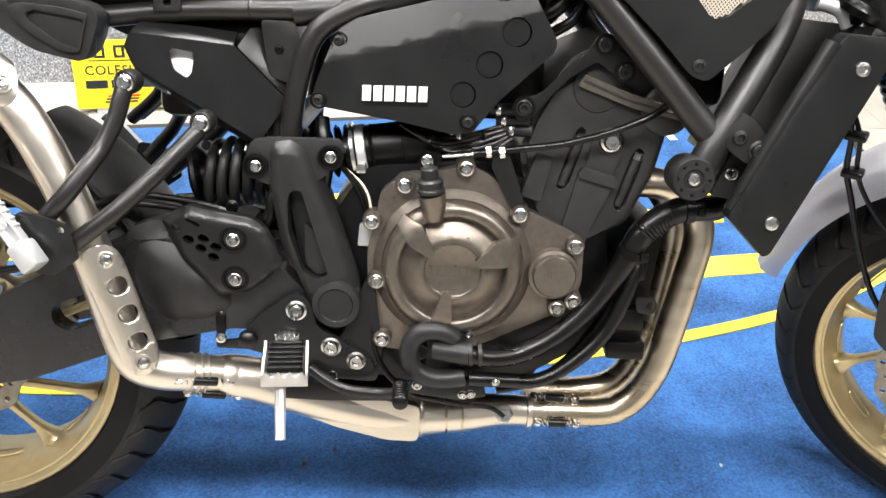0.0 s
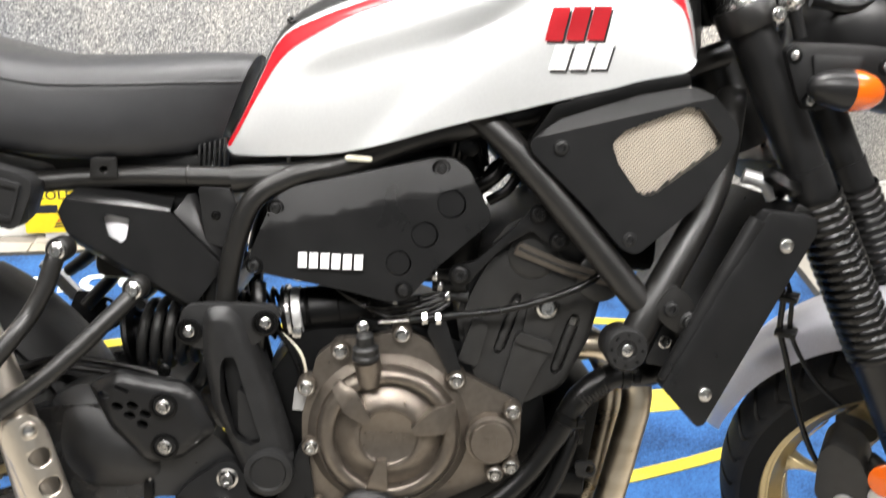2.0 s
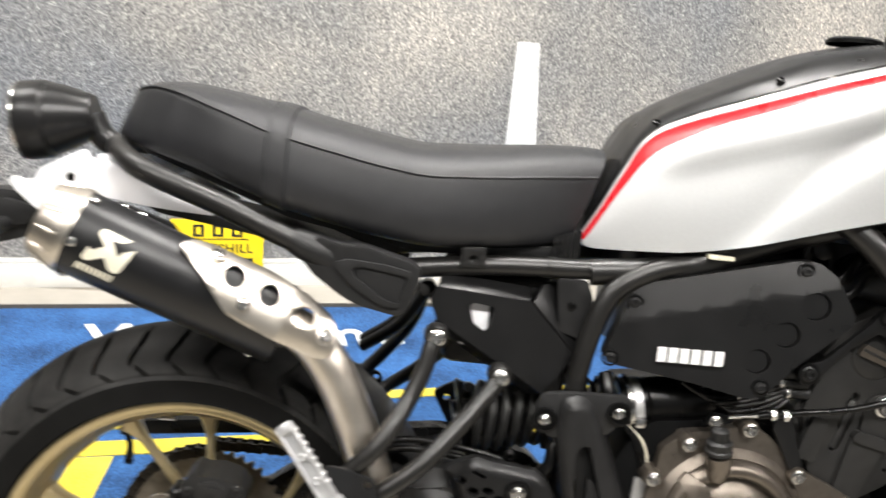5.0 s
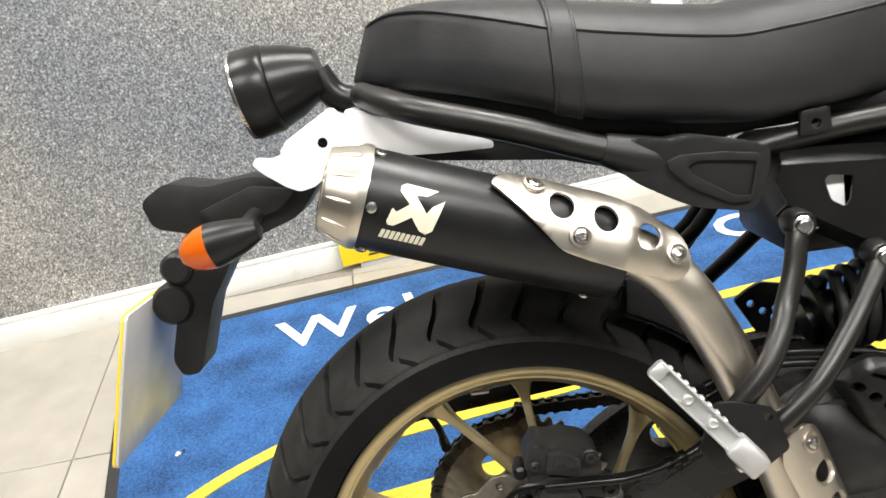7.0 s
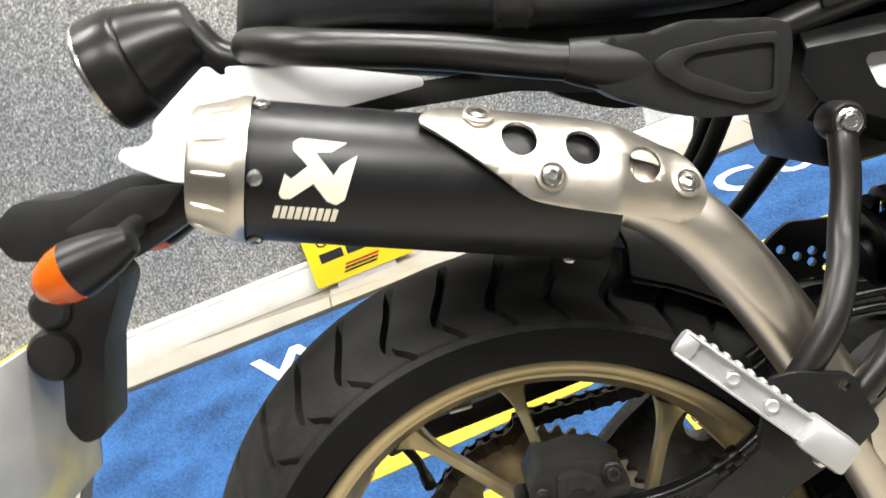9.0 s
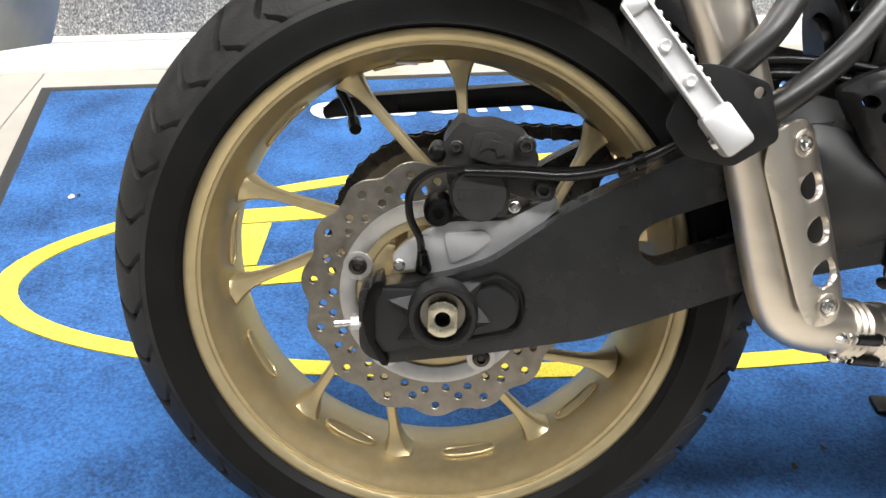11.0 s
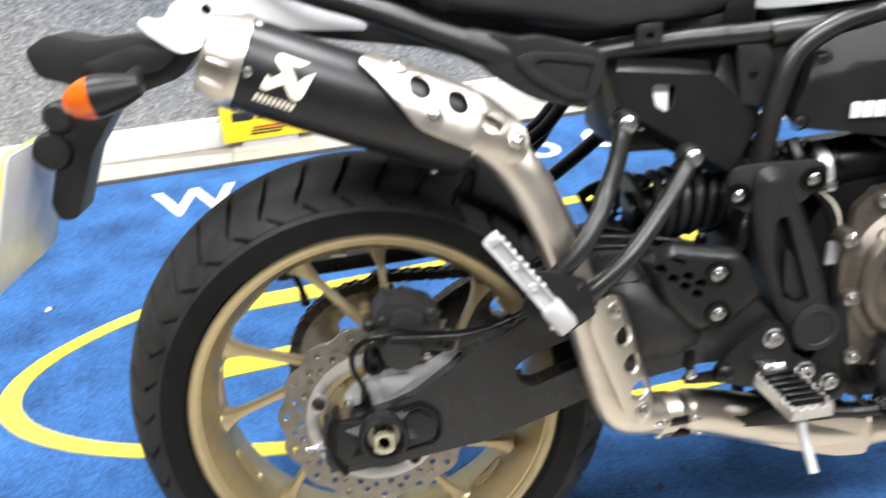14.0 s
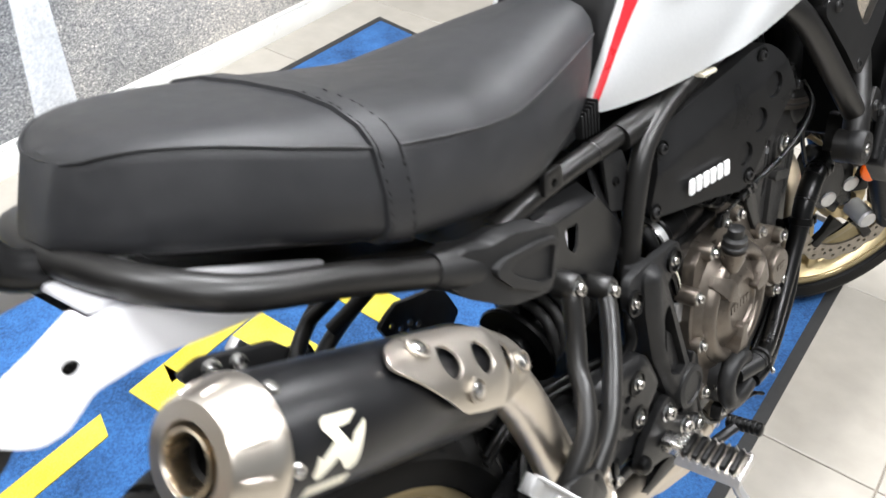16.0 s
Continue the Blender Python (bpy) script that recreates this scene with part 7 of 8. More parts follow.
for ang in (90, 150, 210):
    a = radians(ang)
    plate("web", [(0.656 + 0.012 * math.cos(a) - 0.001, 0.376 + 0.012 * math.sin(a)), (0.656 + 0.012 * math.cos(a) + 0.001, 0.376 + 0.012 * math.sin(a)), (0.656 + 0.034 * math.cos(a) + 0.001, 0.376 + 0.034 * math.sin(a)), (0.656 + 0.034 * math.cos(a) - 0.001, 0.376 + 0.034 * math.sin(a))], -0.160, -0.148, "plastic", pump, bevel=0)
for bx, bz in ((0.636, 0.326), (0.705, 0.318), (0.695, 0.316)):
    bolt(pump, bx, -0.150, bz, 0.0062, "zinc")
plate("pump_flange", rounded([(0.625, 0.315), (0.63, 0.335), (0.72, 0.335), (0.725, 0.315), (0.69, 0.308)], 0.004), -0.150, -0.135, "plastic", pump, bevel=0.002)
bolt(bike, 0.733, -0.176, 0.349, 0.0058, "zinc", (0.6, -0.8, 0))
tube("drain_pipe", [(0.575, -0.13, 0.47), (0.575, -0.138, 0.40), (0.588, -0.14, 0.35), (0.615, -0.14, 0.318), (0.64, -0.142, 0.306)], 0.0042, "hose", bike, seg=10)
tube("wire", [(0.64, -0.142, 0.306), (0.69, -0.145, 0.300), (0.73, -0.15, 0.300), (0.750, -0.158, 0.292)], 0.0032, "hose", bike, seg=8)
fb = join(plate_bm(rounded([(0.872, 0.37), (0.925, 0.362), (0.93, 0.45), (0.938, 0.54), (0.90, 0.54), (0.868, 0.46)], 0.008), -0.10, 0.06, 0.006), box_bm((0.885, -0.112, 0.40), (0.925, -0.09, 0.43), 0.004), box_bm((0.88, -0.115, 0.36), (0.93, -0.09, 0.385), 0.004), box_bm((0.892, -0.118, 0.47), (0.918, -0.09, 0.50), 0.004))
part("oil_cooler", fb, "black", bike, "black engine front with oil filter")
plate("hose_tab", rounded([(0.908, 0.448), (0.932, 0.450), (0.938, 0.440), (0.934, 0.426), (0.912, 0.428)], 0.006), -0.1185, -0.1155, "satin", bike, bevel=0.0006, holes=[circle(0.929, 0.438, 0.0055, 14)])

# throttle bodies under the cover
tb = new("throttle_body")
tb.parent = bike
tb["label"] = "throttle bodies with steel hose clamps"
tube("intake", [(0.535, -0.078, 0.607), (0.565, -0.080, 0.614), (0.645, -0.086, 0.630)], [0.029, 0.031, 0.029], "black", tb, seg=26, per=3)
for q in (0.566, 0.604, 0.622):
    lathe("intake_rib", [(0.0305, -0.003), (0.0325, 0), (0.0305, 0.003)], (q, -0.081, 0.614 + (q - 0.566) * 0.2), (1, 0, 0.2), "black", tb, seg=26)
lathe("steel_clamp", [(0.031, -0.006), (0.0335, -0.005), (0.0335, 0.005), (0.031, 0.006)], (0.553, -0.080, 0.611), (1, 0, 0.2), "alu", tb, seg=30)
lathe("steel_clamp", [(0.033, -0.003), (0.0375, -0.002), (0.0375, 0.002), (0.033, 0.003)], (0.543, -0.079, 0.609), (1, 0, 0.2), "zinc", tb, seg=30)
box("clamp_screw", (0.548, -0.119, 0.590), (0.560, -0.104, 0.603), "zinc", tb, bevel=0.002)
for dy, dz in ((0, 0), (0.01, 0.012), (0.0, -0.016)):
    tube("spark_lead", [(0.55, -0.09 + dy, 0.625 + dz), (0.60, -0.105 + dy, 0.628 + dz), (0.66, -0.10, 0.64 + dz)], 0.006, "hose", tb, seg=10)
for k in range(5):
    lathe("steel_coil", [(0.030, -0.003), (0.034, 0), (0.030, 0.003)], (0.490 + k * 0.012, -0.072, 0.602 + 0.002 * k), (1, 0.05, 0.3), "black", tb, seg=26)
for x, z, w in ((0.735, 0.664, 0.02), (0.728, 0.676, 0.016), (0.745, 0.652, 0.014)):
    tube("injector_plug", [(x - 0.02, -0.11, z), (x + w, -0.118, z + 0.002)], 0.0078, "plastic", tb, seg=12, per=1)
    lathe("plug_clip", [(0.0085, -0.003), (0.0095, 0), (0.0085, 0.003)], (x - 0.012, -0.112, z), (1, 0, 0), "zinc", tb, seg=10)
for k in range(5):
    tube("wire", [(0.60 + 0.012 * k, -0.112, 0.652 - 0.004 * k), (0.63 + 0.01 * k, -0.122 - 0.003 * (k % 2), 0.640 - 0.005 * k), (0.68 + 0.008 * k, -0.12, 0.645 - 0.004 * k), (0.735, -0.112, 0.662 - 0.005 * k)], 0.0026 + 0.0006 * (k % 3), "hose", tb, seg=8)
for k in range(3):
    lathe("wire_tie", [(0.006, -0.0025), (0.0072, 0), (0.006, 0.0025)], (0.64 + 0.03 * k, -0.119, 0.640 + 0.003 * k), (1, 0, 0.1), "zinc" if k == 1 else "black", tb, seg=12)
tube("breather_hose", [(0.505, -0.105, 0.652), (0.508, -0.118, 0.63), (0.512, -0.118, 0.60), (0.508, -0.11, 0.57)], 0.009, "hose", tb, seg=12)
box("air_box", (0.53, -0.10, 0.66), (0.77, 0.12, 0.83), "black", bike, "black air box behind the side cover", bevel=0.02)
# Dark box added to block the bright gap behind the frame tubes
box("dark_gap_filler", (0.90, -0.10, 0.69), (0.99, 0.12, 0.80), "black", bike, "added dark box closing the gap behind the frame tubes", bevel=0.015)
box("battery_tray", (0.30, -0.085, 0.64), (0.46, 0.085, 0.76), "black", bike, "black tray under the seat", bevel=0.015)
for x, y, z, r in ((0.78, -0.10, 0.80, 0.016), (0.795, -0.105, 0.785, 0.012), (0.80, -0.09, 0.815, 0.014), (0.77, -0.09, 0.79, 0.018)):
    tube("wiring", [(x - 0.02, y, z - 0.015), (x, y - 0.008, z), (x + 0.015, y, z + 0.02), (x + 0.04, y + 0.02, z + 0.03)], r * 0.55, "black", bike, seg=10)
for k in range(4):
    tube("fuel_hose", [(0.725 + 0.008 * k, -0.115 + 0.01 * k, 0.818), (0.732 + 0.006 * k, -0.12 + 0.01 * k, 0.845), (0.75 + 0.004 * k, -0.118 + 0.01 * k, 0.848), (0.762 + 0.003 * k, -0.112 + 0.01 * k, 0.81)], 0.0042, "hose", bike, seg=8)
lathe("coil_boss", [(0.012, 0), (0.013, 0.012), (0.008, 0.014), (0, 0.014)], (0.745, -0.112, 0.835), (0, -1, 0), "black", bike, seg=18)
box("tank_mount", (0.602, -0.135, 0.8095), (0.634, -0.11, 0.8155), "decal_cream", bike, "pale rubber tank mount", bevel=0.003)
# clutch arm and cable
ca = new("clutch_cable")
ca.parent = bike
ca["label"] = "clutch cable with bare inner wire"
tube("inner_wire", [(0.648, -0.140, 0.6205), (0.69, -0.142, 0.627)], 0.0022, "zinc", ca, seg=8, per=1)
tube("outer_sheath", [(0.745, -0.142, 0.636), (0.80, -0.147, 0.647), (0.86, -0.150, 0.668), (0.905, -0.145, 0.692), (0.93, -0.12, 0.715)], 0.0042, "hose", ca, seg=10)
tube("adjuster", [(0.688, -0.142, 0.6265), (0.748, -0.142, 0.6365)], 0.0046, "black", ca, seg=10, per=1)
for q in (0.706, 0.722):
    lathe("lock_nut", [(0.0075, -0.003), (0.0075, 0.003)], (q, -0.142, 0.6305), (1, 0, 0.16), "zinc", ca, seg=6)
plate("clutch_arm", rounded([(0.622, 0.612), (0.632, 0.628), (0.652, 0.624), (0.650, 0.616), (0.640, 0.610)], 0.003), -0.146, -0.138, "black", ca, bevel=0.001)
plate("cable_bracket", rounded([(0.7143, 0.6351), (0.729, 0.6346), (0.7543, 0.5677), (0.755, 0.556), (0.7499, 0.549), (0.743, 0.5546), (0.7106, 0.6121)], 0.003), -0.141, -0.135, "satin", bike, "black triangular cable bracket", bevel=0.0015)
mt = plate("engine_hanger", rounded([(0.595, 0.600), (0.615, 0.645), (0.642, 0.645), (0.655, 0.61), (0.63, 0.60)], 0.008), -0.10, -0.06, "satin", bike, "black engine hanger", bevel=0.003)
bolt(mt, 0.6265, -0.100, 0.640, 0.0105, "zinc")

# --- frame cover, heel plate, foot controls ---
pivot_o = rounded([(0.447, 0.617), (0.452, 0.628), (0.476, 0.632), (0.494, 0.620), (0.531, 0.532), (0.556, 0.462), (0.561, 0.430), (0.549, 0.402), (0.530, 0.393), (0.511, 0.402), (0.500, 0.424), (0.476, 0.478), (0.462, 0.503), (0.448, 0.573)], 0.010)
pc_ = plate("frame_cover", pivot_o, -0.155, -0.125, "plastic", bike, "moulded black plastic frame cover with slot", bevel=0.008, segs=3, holes=[rounded([(0.470, 0.560), (0.474, 0.572), (0.486, 0.574), (0.498, 0.537), (0.521, 0.470), (0.508, 0.463), (0.489, 0.472), (0.472, 0.52)], 0.005)], warp=lambda x, z: pillow(pivot_o, 0.012, 0.014)(x, z) + 0.35 * max(0, x - 0.470 + 0.38 * (z - 0.60)) * (1 if z > 0.45 else 0.2), cuts=0.005)
plate("slot_back", rounded([(0.468, 0.570), (0.487, 0.574), (0.522, 0.468), (0.488, 0.468)], 0.004), -0.136, -0.132, "satin", pc_, bevel=0.001)
plate("slot_tongue", rounded([(0.490, 0.532), (0.502, 0.522), (0.520, 0.470), (0.505, 0.466), (0.492, 0.48)], 0.004), -0.146, -0.134, "plastic", pc_, bevel=0.003)
lathe("pivot_cap", [(0.030, 0.150), (0.029, 0.158), (0.022, 0.160), (0.020, 0.1575), (0, 0.1575)], (0.531, 0, 0.432), (0, -1, 0), "plastic", pc_, seg=40)
plate("cover_flange", rounded([(0.418, 0.612), (0.425, 0.628), (0.45, 0.632), (0.53, 0.634), (0.538, 0.622), (0.525, 0.605), (0.510, 0.585), (0.49, 0.58), (0.44, 0.575), (0.424, 0.585)], 0.008), -0.139, -0.128, "plastic", pc_, bevel=0.003)
for bx, bz in ((0.430, 0.597), (0.519, 0.6125)):
    lathe("bolt_cup", [(0.0155, 0), (0.0155, 0.004), (0.0125, 0.0045), (0.0115, 0.001), (0, 0.001)], (bx, -0.139, bz), (0, -1, 0), "black", pc_, seg=24)
    bolt(pc_, bx, -0.140, bz, 0.0068, "zinc")
heel_o = rounded([(0.315, 0.525), (0.334, 0.538), (0.352, 0.5460), (0.376, 0.541), (0.426, 0.5345), (0.440, 0.525), (0.450, 0.509), (0.466, 0.478), (0.450, 0.462), (0.425, 0.441), (0.390, 0.4335), (0.379, 0.441), (0.342, 0.478)], 0.006)
hole_grid = [(0.3368, 0.5182), (0.3525, 0.5061), (0.3699, 0.5079), (0.3669, 0.4956), (0.3851, 0.4982), (0.3820, 0.4853)]
heel_slot = rounded([(0.348, 0.5290), (0.350, 0.5330), (0.366, 0.5260), (0.365, 0.5215)], 0.002)
heel = plate("heel_guard", heel_o, -0.156, -0.144, "satin", bike, "black perforated heel guard", bevel=0.003, holes=[heel_slot] + [[(x + 0.0068 * math.cos(k * math.pi / 8) + 0.0012 * math.sin(k * math.pi / 8), z - 0.0018 * math.cos(k * math.pi / 8) + 0.0050 * math.sin(k * math.pi / 8)) for k in range(16)] for x, z in hole_grid], warp=lambda x, z: 0.25 * max(0, 0.345 - x) + pillow(heel_o, 0.009, 0.012)(x, z), cuts=0.006)
# Near-black sheet added so the guard's holes look shaded
plate("guard_hole_shade", rounded([(0.330, 0.528), (0.400, 0.530), (0.44, 0.50), (0.41, 0.46), (0.355, 0.488)], 0.006), -0.141, -0.137, "black", heel, bevel=0.001)
for bx, bz in ((0.4058, 0.5087), (0.4082, 0.4584)):
    lathe("bolt_cup", [(0.0165, 0), (0.0165, 0.002), (0.013, 0.0025), (0.012, 0.0)], (bx, -0.156, bz), (0, -1, 0), "black", heel, seg=24)
    bolt(heel, bx, -0.1565, bz, 0.0082, "zinc")
plate_o = rounded([(0.413, 0.366), (0.413, 0.380), (0.434, 0.410), (0.474, 0.440), (0.488, 0.441), (0.500, 0.428), (0.508, 0.398), (0.535, 0.383), (0.58, 0.356), (0.580, 0.340), (0.566, 0.330), (0.515, 0.330), (0.480, 0.350)], 0.008)
pp = plate("footrest_plate", plate_o, -0.150, -0.140, "satin", bike, "black forged footrest plate", bevel=0.003)
bolt(pp, 0.482, -0.150, 0.420, 0.0128, "zinc")
bolt(pp, 0.526, -0.150, 0.3735, 0.0125, "zinc")
bolt(pp, 0.558, -0.150, 0.3565, 0.0118, "zinc")
bolt(pp, 0.529, -0.146, 0.335, 0.0085, "zinc")
lathe("bump_stop", [(0.012, 0), (0.011, 0.008), (0.006, 0.012), (0, 0.013)], (0.422, -0.150, 0.3785), (0, -1, 0), "hose", pp, seg=20)
plate("frame_gusset", rounded([(0.545, 0.40), (0.565, 0.46), (0.575, 0.46), (0.59, 0.37), (0.585, 0.325), (0.55, 0.325), (0.525, 0.36)], 0.01), -0.142, -0.125, "satin", bike, "black lower frame gusset", bevel=0.004)
peg = new("rider_peg")
peg.parent = bike
peg["label"] = "toothed steel rider foot peg with ribbed rubber"
pm = Matrix.Translation((0.473, -0.164, 0.385)) @ pose(0, 0, 0, 6, 0, 0) @ pose(0, 0, 0, 0, 0, 7) @ Matrix.Diagonal((1.02, 0.80, 0.80, 1))
body = box_bm((-0.022, -0.112, -0.010), (0.022, -0.018, 0.004), 0.004)
body.transform(pm)
part("peg_body", body, "disc", peg)
for k in range(6):
    rb = box_bm((-0.0205, -0.104 + k * 0.0145, 0.002), (0.0205, -0.094 + k * 0.0145, 0.0135), 0.0035, segs=2)
    rb.transform(pm)
    part("peg_rubber", rb, "hose", peg, "ribbed black rubber pad")
for s in (-1, 1):
    teeth = []
    n = 9
    y0, y1 = -0.114, -0.014
    out = [(y0, -0.012)]
    for k in range(n):
        out += [(y0 + (y1 - y0) * k / n, 0.004), (y0 + (y1 - y0) * (k + 0.4) / n, 0.011), (y0 + (y1 - y0) * (k + 0.7) / n, 0.004)]
    out.append((y1, -0.012))
    tbm = plate_bm(out, -0.0015, 0.0015, 0.0003, segs=1)
    tbm.transform(pm @ Matrix.Translation((s * 0.0245, 0, 0)) @ pose(0, 0, 0, 0, 0, 90))
    part("peg_teeth", tbm, "ring", peg)
out = [(-0.026, -0.012)]
for k in range(4):
    out += [(-0.026 + 0.052 * k / 4, 0.004), (-0.026 + 0.052 * (k + 0.45) / 4, 0.011), (-0.026 + 0.052 * (k + 0.8) / 4, 0.004)]
out.append((0.026, -0.012))
tbm = plate_bm(out, -0.0015, 0.0015, 0.0003, segs=1)
tbm.transform(pm @ Matrix.Translation((0, -0.114, 0)))
part("peg_teeth", tbm, "ring", peg)
hz = box_bm((-0.012, -0.022, -0.014), (0.012, 0.016, 0.010), 0.004)
hz.transform(pm)
part("peg_hinge", hz, "zinc", peg)
part("peg_spring", spring(tuple(pm @ Vector((-0.014, -0.016, 0.012))), tuple(pm @ Vector((0.014, -0.016, 0.012))), 0.005, 5), "zinc", peg)
tube("feeler", [(0.477, -0.240, 0.372), (0.4785, -0.248, 0.345), (0.483, -0.273, 0.308)], [0.0066, 0.0064, 0.0060], "alu", peg, "bare steel feeler rod", seg=8, per=1)
# brake pedal and linkage
bp = new("brake_pedal")
bp.parent = bike
bp["label"] = "black rear brake pedal with rubber pad"
tube("pedal_arm", [(0.50, -0.155, 0.345), (0.54, -0.165, 0.325), (0.585, -0.172, 0.323), (0.612, -0.182, 0.330)], 0.007, "satin", bp, seg=12)
prof = []
for k in range(7):
    prof += [(0.0098, 0.007 * k), (0.0098, 0.007 * k + 0.004), (0.0085, 0.007 * k + 0.0055)]
lathe("pedal_pad", [(0, 0)] + prof + [(0, 0.049)], (0.615, -0.168, 0.331), (0.04, -1, 0.04), "hose", bp, "ribbed rubber pedal pad", seg=18)
tube("brake_rod", [(0.385, -0.132, 0.425), (0.385, -0.132, 0.372)], 0.0032, "zinc", bp, seg=8, per=1)
box("rod_boot", (0.378, -0.140, 0.430), (0.392, -0.124, 0.450), "hose", bp, bevel=0.004)
box("rod_clevis", (0.379, -0.139, 0.378), (0.391, -0.125, 0.404), "black", bp, bevel=0.002)
bolt(bp, 0.386, -0.139, 0.3735, 0.0072, "zinc", kind="screw")
plate("pedal_link", rounded([(0.378, 0.366), (0.42, 0.372), (0.47, 0.36), (0.47, 0.348), (0.42, 0.358), (0.38, 0.358)], 0.004), -0.136, -0.129, "satin", bp, bevel=0.001)
plate("belly_plate", rounded([(0.392, 0.303), (0.43, 0.309), (0.467, 0.303), (0.503, 0.313), (0.548, 0.313), (0.614, 0.299), (0.60, 0.292), (0.519, 0.288), (0.45, 0.289), (0.40, 0.294)], 0.004), -0.130, -0.075, "satin", bike, "black lower heat plate", bevel=0.002)
# master cylinder and rear casing
sc_o = rounded([(0.262, 0.50), (0.30, 0.520), (0.345, 0.510), (0.40, 0.47), (0.41, 0.41), (0.37, 0.385), (0.31, 0.38), (0.275, 0.42)], 0.016)
plate("swingarm_cover", sc_o, -0.150, -0.115, "plastic", bike, "black plastic swingarm pivot cover", bevel=0.004, segs=2, warp=lambda x, z: pillow(sc_o, 0.022, 0.05)(x, z) + 0.12 * max(0, 0.405 - z) + 0.15 * max(0, z - 0.45), cuts=0.007)

# rear shock and inner mudguard
tube("shock_body", [(0.33, -0.036, 0.552), (0.47, -0.036, 0.584)], 0.026, "black", bike, "black rear shock body", seg=20, per=1)
coil = []
for k in range(100):
    a = k * 2 * math.pi / 16
    coil.append((0.346 + 0.0165 * k / 16, -0.036 + 0.042 * math.sin(a), 0.556 + 0.042 * math.cos(a) + 0.004 * k / 16))
tube("shock_spring", coil, 0.0066, "cast_black", bike, "black shock spring", seg=10, per=1)
lathe("spring_seat", [(0.030, -0.004), (0.052, -0.003), (0.054, 0.0), (0.052, 0.004), (0.030, 0.005)], (0.342, -0.036, 0.555), (1, 0, 0.25), "black", bike, "black spring seat", seg=32)


def hugger_rows(r, w, a0, a1, n=26):
    rows = []
    for k in range(n + 1):
        a = radians(a0 + (a1 - a0) * k / n)
        row = []
        for j in range(11):
            q = -1 + 2 * j / 10
            rr = r - 0.028 * abs(q) ** 3
            row.append(Vector((rr * math.cos(a), w * q, 0.315 + rr * math.sin(a))))
        rows.append(row)
    return rows


hr = hugger_rows(0.345, 0.085, 22, 66)
hg = join(grid_bm(hr), grid_bm([[Vector((p.x * 0.985, p.y, 0.315 + (p.z - 0.315) * 0.985)) for p in reversed(r)] for r in hr]))
part("rear_hugger", hg, "plastic", bike, "black inner rear mudguard", smooth=50)
for dz in (0.0, 0.012):
    tube("brake_hose", [(0.20, -0.10, 0.505 + dz), (0.26, -0.10, 0.530 + dz), (0.32, -0.11, 0.532 + dz), (0.385, -0.115, 0.522 + dz), (0.43, -0.11, 0.515)], 0.0045, "hose", bike, seg=10)
bolt(bike, 0.397, -0.118, 0.540, 0.008, "black")
tube("breather", [(0.43, -0.12, 0.515), (0.445, -0.125, 0.535), (0.45, -0.12, 0.56), (0.47, -0.11, 0.575)], 0.008, "hose", bike, seg=12)
for k, (r_, g_) in enumerate((("hose", 0.0032), ("hose", 0.0028), ("decal_cream", 0.0018))):
    tube("wire", [(0.525, -0.11, 0.60), (0.548 + 0.005 * k, -0.12, 0.575), (0.562 + 0.003 * k, -0.12, 0.54), (0.560, -0.115, 0.50)], g_, r_, bike, seg=8)
plate("wire_clip", rounded([(0.553, 0.50), (0.57, 0.50), (0.57, 0.53), (0.555, 0.528)], 0.002), -0.124, -0.118, "alu", bike, bevel=0.0005)

# --- tail ---
cowl_o = rounded([(-0.145, 0.858), (-0.200, 0.828), (-0.203, 0.817), (-0.217, 0.813), (-0.233, 0.816), (-0.239, 0.809), (-0.228, 0.798), (-0.203, 0.781), (-0.190, 0.776), (-0.172, 0.780), (-0.150, 0.800), (-0.110, 0.803), (-0.072, 0.799), (-0.039, 0.797), (0.012, 0.796), (0.012, 0.803), (-0.06, 0.832), (-0.121, 0.848), (-0.136, 0.846)], 0.005)
tl = plate("tail_cowl", cowl_o, -0.090, -0.084, "white", bike, "pearl white tail cowl", bevel=0.002, holes=[circle(-0.159, 0.823, 0.0055, 14)], warp=lambda x, z: 0.25 * max(0, -0.15 - x) - 0.1 * max(0, x + 0.1) + 0.3 * max(0, z - 0.84))
lathe("cowl_screw", [(0.0054, 0), (0.005, 0.003), (0.002, 0.003), (0.002, 0.001), (0, 0.001)], (-0.159, -0.084, 0.823), (0, -1, 0), "black", tl, seg=14)
plate("far_side", cowl_o, 0.084, 0.090, "white", tl, bevel=0.002)
box("cowl_top", (-0.135, -0.076, 0.838), (-0.06, 0.076, 0.846), "white", tl, bevel=0.003, m=Matrix.Translation((-0.1, 0, 0.842)) @ pose(0, 0, 0, 0, 12, 0) @ Matrix.Translation((0.1, 0, -0.842)))
hangr = plate("muffler_bracket", rounded([(-0.108, 0.800), (-0.090, 0.804), (-0.030, 0.786), (-0.020, 0.776), (-0.030, 0.768), (-0.085, 0.784), (-0.104, 0.790)], 0.004), -0.126, -0.118, "satin", bike, "black steel muffler bracket", bevel=0.0015)
for bx, bz in ((-0.0851, 0.7945), (-0.0639, 0.7875)):
    bolt(hangr, bx, -0.126, bz, 0.0075, "zinc")
plate("inner_edge", rounded([(-0.0927, 0.8540), (-0.0878, 0.8590), (-0.0568, 0.8490), (0.0513, 0.8090), (0.046, 0.8006), (-0.0369, 0.8306)], 0.003), -0.092, -0.086, "plate_back", tl, "pale grey inner edge of the cowl", bevel=0.001)
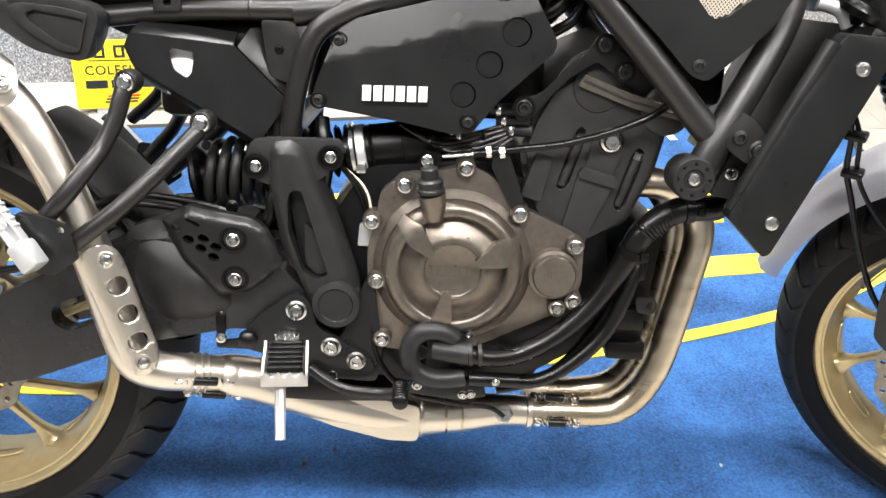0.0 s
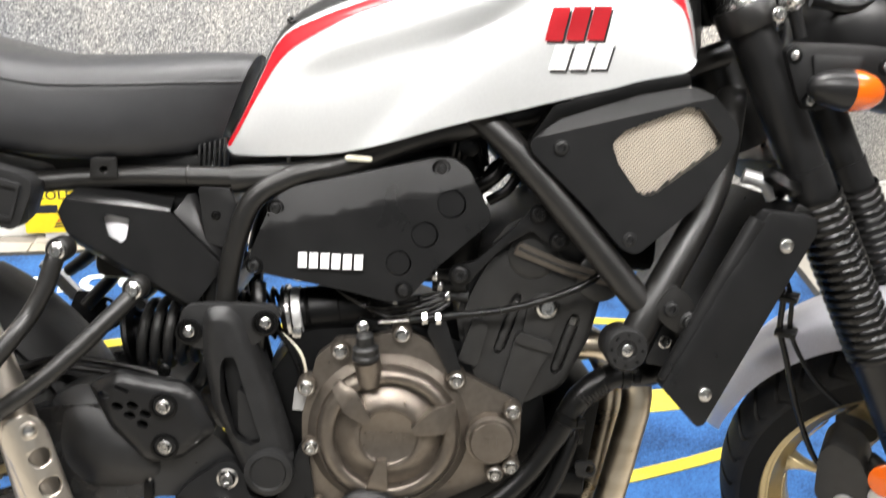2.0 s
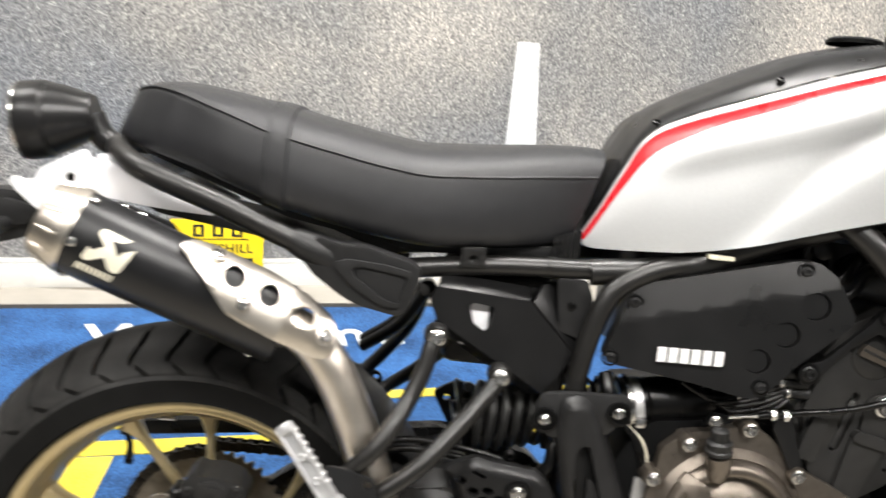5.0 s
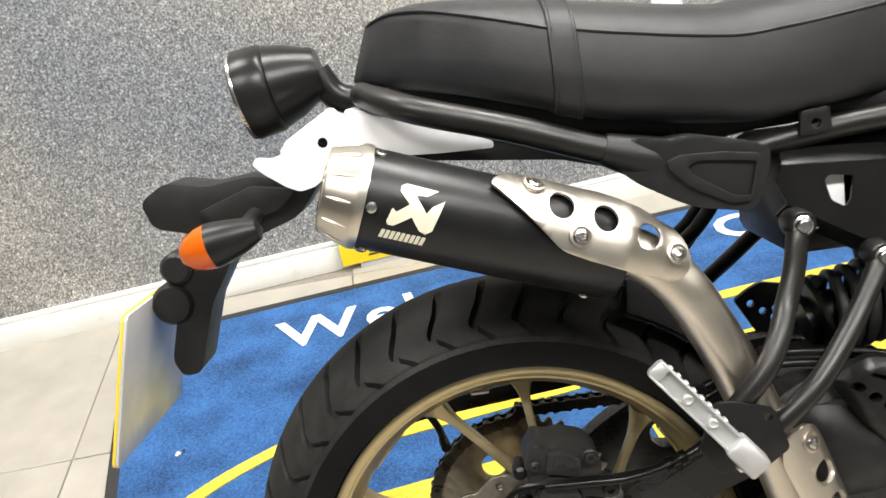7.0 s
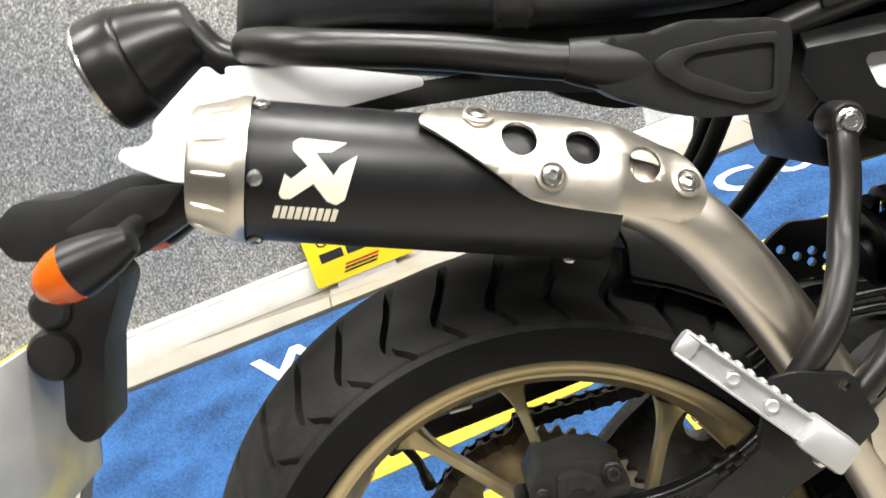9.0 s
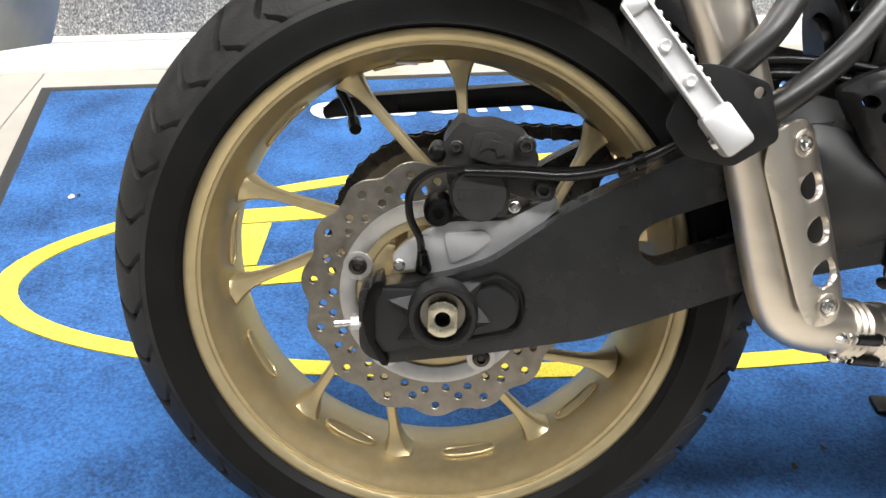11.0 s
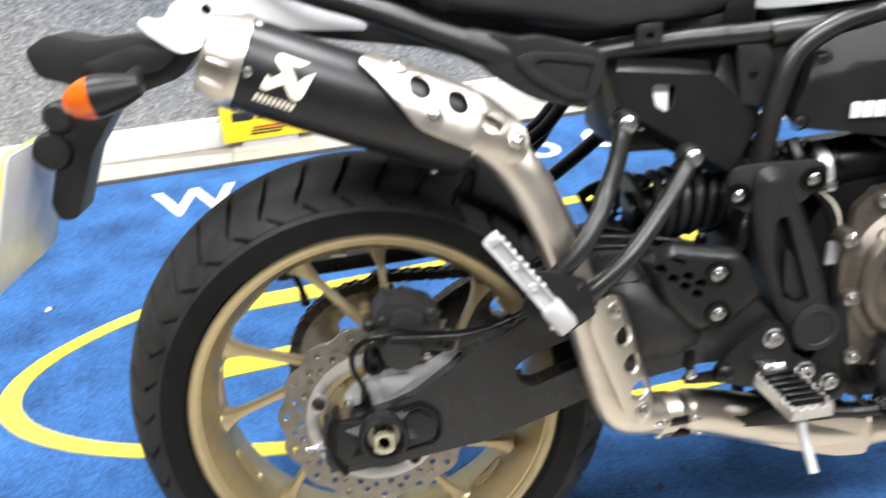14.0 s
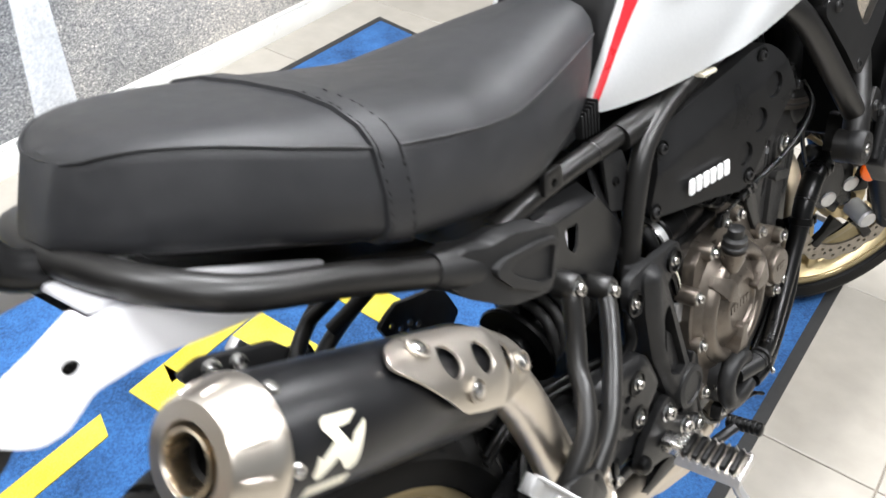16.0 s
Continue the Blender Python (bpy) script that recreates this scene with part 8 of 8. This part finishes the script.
plate("under_tail", rounded([(-0.13, 0.83), (-0.05, 0.808), (0.09, 0.79), (0.20, 0.755), (0.20, 0.735), (0.08, 0.772), (-0.06, 0.79)], 0.006), -0.075, 0.075, "plastic", bike, "black plastic under-tail tray", bevel=0.004)
light = new("tail_light")
light.parent = bike
light["label"] = "round black tail light housing with bright rim"
LC, LD = Vector((-0.196, 0.0, 0.889)), Vector((-1, 0, -0.18)).normalized()
lathe("housing", [(0, -0.035), (0.026, -0.035), (0.0285, -0.032), (0.031, -0.024), (0.040, -0.004), (0.0445, 0.012), (0.0462, 0.0155), (0.0452, 0.0175), (0.0470, 0.0190), (0.0490, 0.022), (0.0500, 0.050), (0.0495, 0.052)], LC, LD, "satin", light, seg=36)
lathe("clear_rim", [(0.0495, 0.052), (0.0497, 0.054), (0.0485, 0.0565), (0.044, 0.056)], LC, LD, "zinc", light, seg=36)
lathe("red_lens", [(0.045, 0.0555), (0.03, 0.058), (0, 0.059)], LC, LD, "lens_red", light, seg=36)
tube("light_neck", [tuple(LC - LD * 0.03), (-0.15, 0, 0.868), (-0.12, 0, 0.855)], 0.016, "satin", light, seg=14)
hang = new("plate_hanger")
hang.parent = bike
hang["label"] = "black plastic number plate hanger"
plate("arm", rounded([(-0.205, 0.785), (-0.175, 0.780), (-0.205, 0.745), (-0.265, 0.725), (-0.315, 0.738), (-0.365, 0.752), (-0.375, 0.782), (-0.345, 0.800), (-0.30, 0.790), (-0.25, 0.795)], 0.010), -0.035, 0.035, "plastic", hang, bevel=0.008)
plate("arm_step", rounded([(-0.31, 0.765), (-0.25, 0.785), (-0.20, 0.775), (-0.225, 0.755), (-0.29, 0.745)], 0.006), -0.046, -0.03, "plastic", hang, bevel=0.006)
plate("plate_arm", rounded([(-0.300, 0.745), (-0.325, 0.725), (-0.345, 0.70), (-0.375, 0.60), (-0.366, 0.580), (-0.345, 0.582), (-0.318, 0.66), (-0.285, 0.71)], 0.008), -0.03, 0.03, "plastic", hang, bevel=0.006)
lathe("light_drum", [(0.022, -0.035), (0.024, -0.03), (0.024, 0.030), (0.020, 0.036), (0, 0.037)], (-0.362, 0, 0.665), (0, -1, 0), "plastic", hang, seg=24)
lathe("light_drum", [(0.016, -0.035), (0.018, -0.03), (0.018, 0.034), (0.014, 0.038), (0, 0.039)], (-0.350, 0, 0.705), (0, -1, 0), "plastic", hang, seg=24)
npb = plate_bm(rounded([(-0.115, -0.085), (0.115, -0.085), (0.115, 0.085), (-0.115, 0.085)], 0.008), -0.0015, 0.0015, 0.0005)
NP = Matrix.Translation((-0.405, 0.0, 0.595)) @ pose(0, 0, 0, 0, 15, 0) @ pose(0, 0, 0, 0, 0, 90)
npb.transform(NP)
npl = part("number_plate", npb, "plate_back", bike, "number plate with yellow face and clear back edge")
yf = plate_bm(rounded([(-0.115, -0.085), (0.115, -0.085), (0.115, 0.085), (-0.115, 0.085)], 0.008), 0.0017, 0.0050, 0.0006)
yf.transform(NP)
part("yellow_face", yf, "plate_yellow", npl)
for s in (1, -1):
    ri = new("rear_indicator")
    ri.parent = bike
    ri["label"] = "black rear indicator with amber lens"
    c0 = Vector((-0.262, s * -0.115, 0.742))
    d0 = Vector((-1, 0, -0.22))
    lathe("body", [(0, -0.035), (0.011, -0.030), (0.018, -0.012), (0.023, 0.012), (0.0235, 0.02)], c0, d0, "satin", ri, seg=24)
    lathe("lens", [(0.0235, 0.02), (0.0225, 0.03), (0.018, 0.043), (0.010, 0.052), (0, 0.055)], c0, d0, "amber", ri, "amber indicator lens", seg=24)
    tube("stalk", [(-0.25, s * -0.03, 0.755), (-0.25, s * -0.11, 0.748)], 0.009, "plastic", ri, seg=12, per=1)

# --- far side ---
plate("far_heel_guard", heel_o, 0.172, 0.180, "plastic", bike, "black perforated heel guard on the far side", bevel=0.002, holes=[circle(x, z, 0.0052, 12) for x, z in hole_grid])

for y in (0.06, 0.10):
    tube("far_stay", [(0.28, y, 0.70), (0.25, y + 0.03, 0.645), (0.20, y + 0.06, 0.60)], 0.009, "frame", bike, seg=12)
ss = new("side_stand")
ss.parent = bike
ss["label"] = "black steel side stand"
tube("leg", [(0.56, 0.13, 0.315), (0.60, 0.20, 0.19), (0.635, 0.252, 0.072)], [0.012, 0.011, 0.0105], "satin", ss, seg=14)
box("foot", (0.60, 0.238, 0.064), (0.68, 0.272, 0.072), "satin", ss, bevel=0.003, m=Matrix.Translation((0.64, 0.255, 0.066)) @ pose(0, 0, 0, 15, 0, 0) @ Matrix.Translation((-0.64, -0.255, -0.066)))

# ---- floor tiles ----
tile_bm = box_bm((-0.3085, -0.3085, -0.02), (0.3085, 0.3085, 0), 0.0015, segs=1)
floor_ob = bpy.data.objects["floor"]
TILES = Matrix.Translation((1.065, -0.256, FLOOR_Z)) @ pose(0, 0, 0, 0, 0, 6.0)
first = None
rest = bmesh.new()
for i in range(-10, 10):
    for j in range(-9, 9):
        m = TILES @ Matrix.Translation((0.31 + 0.62 * i, 0.31 + 0.62 * j, 0))
        c = m.translation
        if not (-3.85 < c.x < 4.85 and -4.25 < c.y) or (WALL.inverted() @ c).y > 0.28:
            continue
        if -7 <= i < 7 and -6 <= j < 6:
            if first is None:
                first = part("tile", tile_bm, "tile", floor_ob)
                first.matrix_basis = m
            else:
                again("tile", first, m, floor_ob)
        else:
            box_bm((-0.3085, -0.3085, -0.02), (0.3085, 0.3085, 0), 0, bm=rest, m=m)
far_tiles = part("far_tiles", rest, "tile", floor_ob)
far_tiles["kind"] = "stuff"
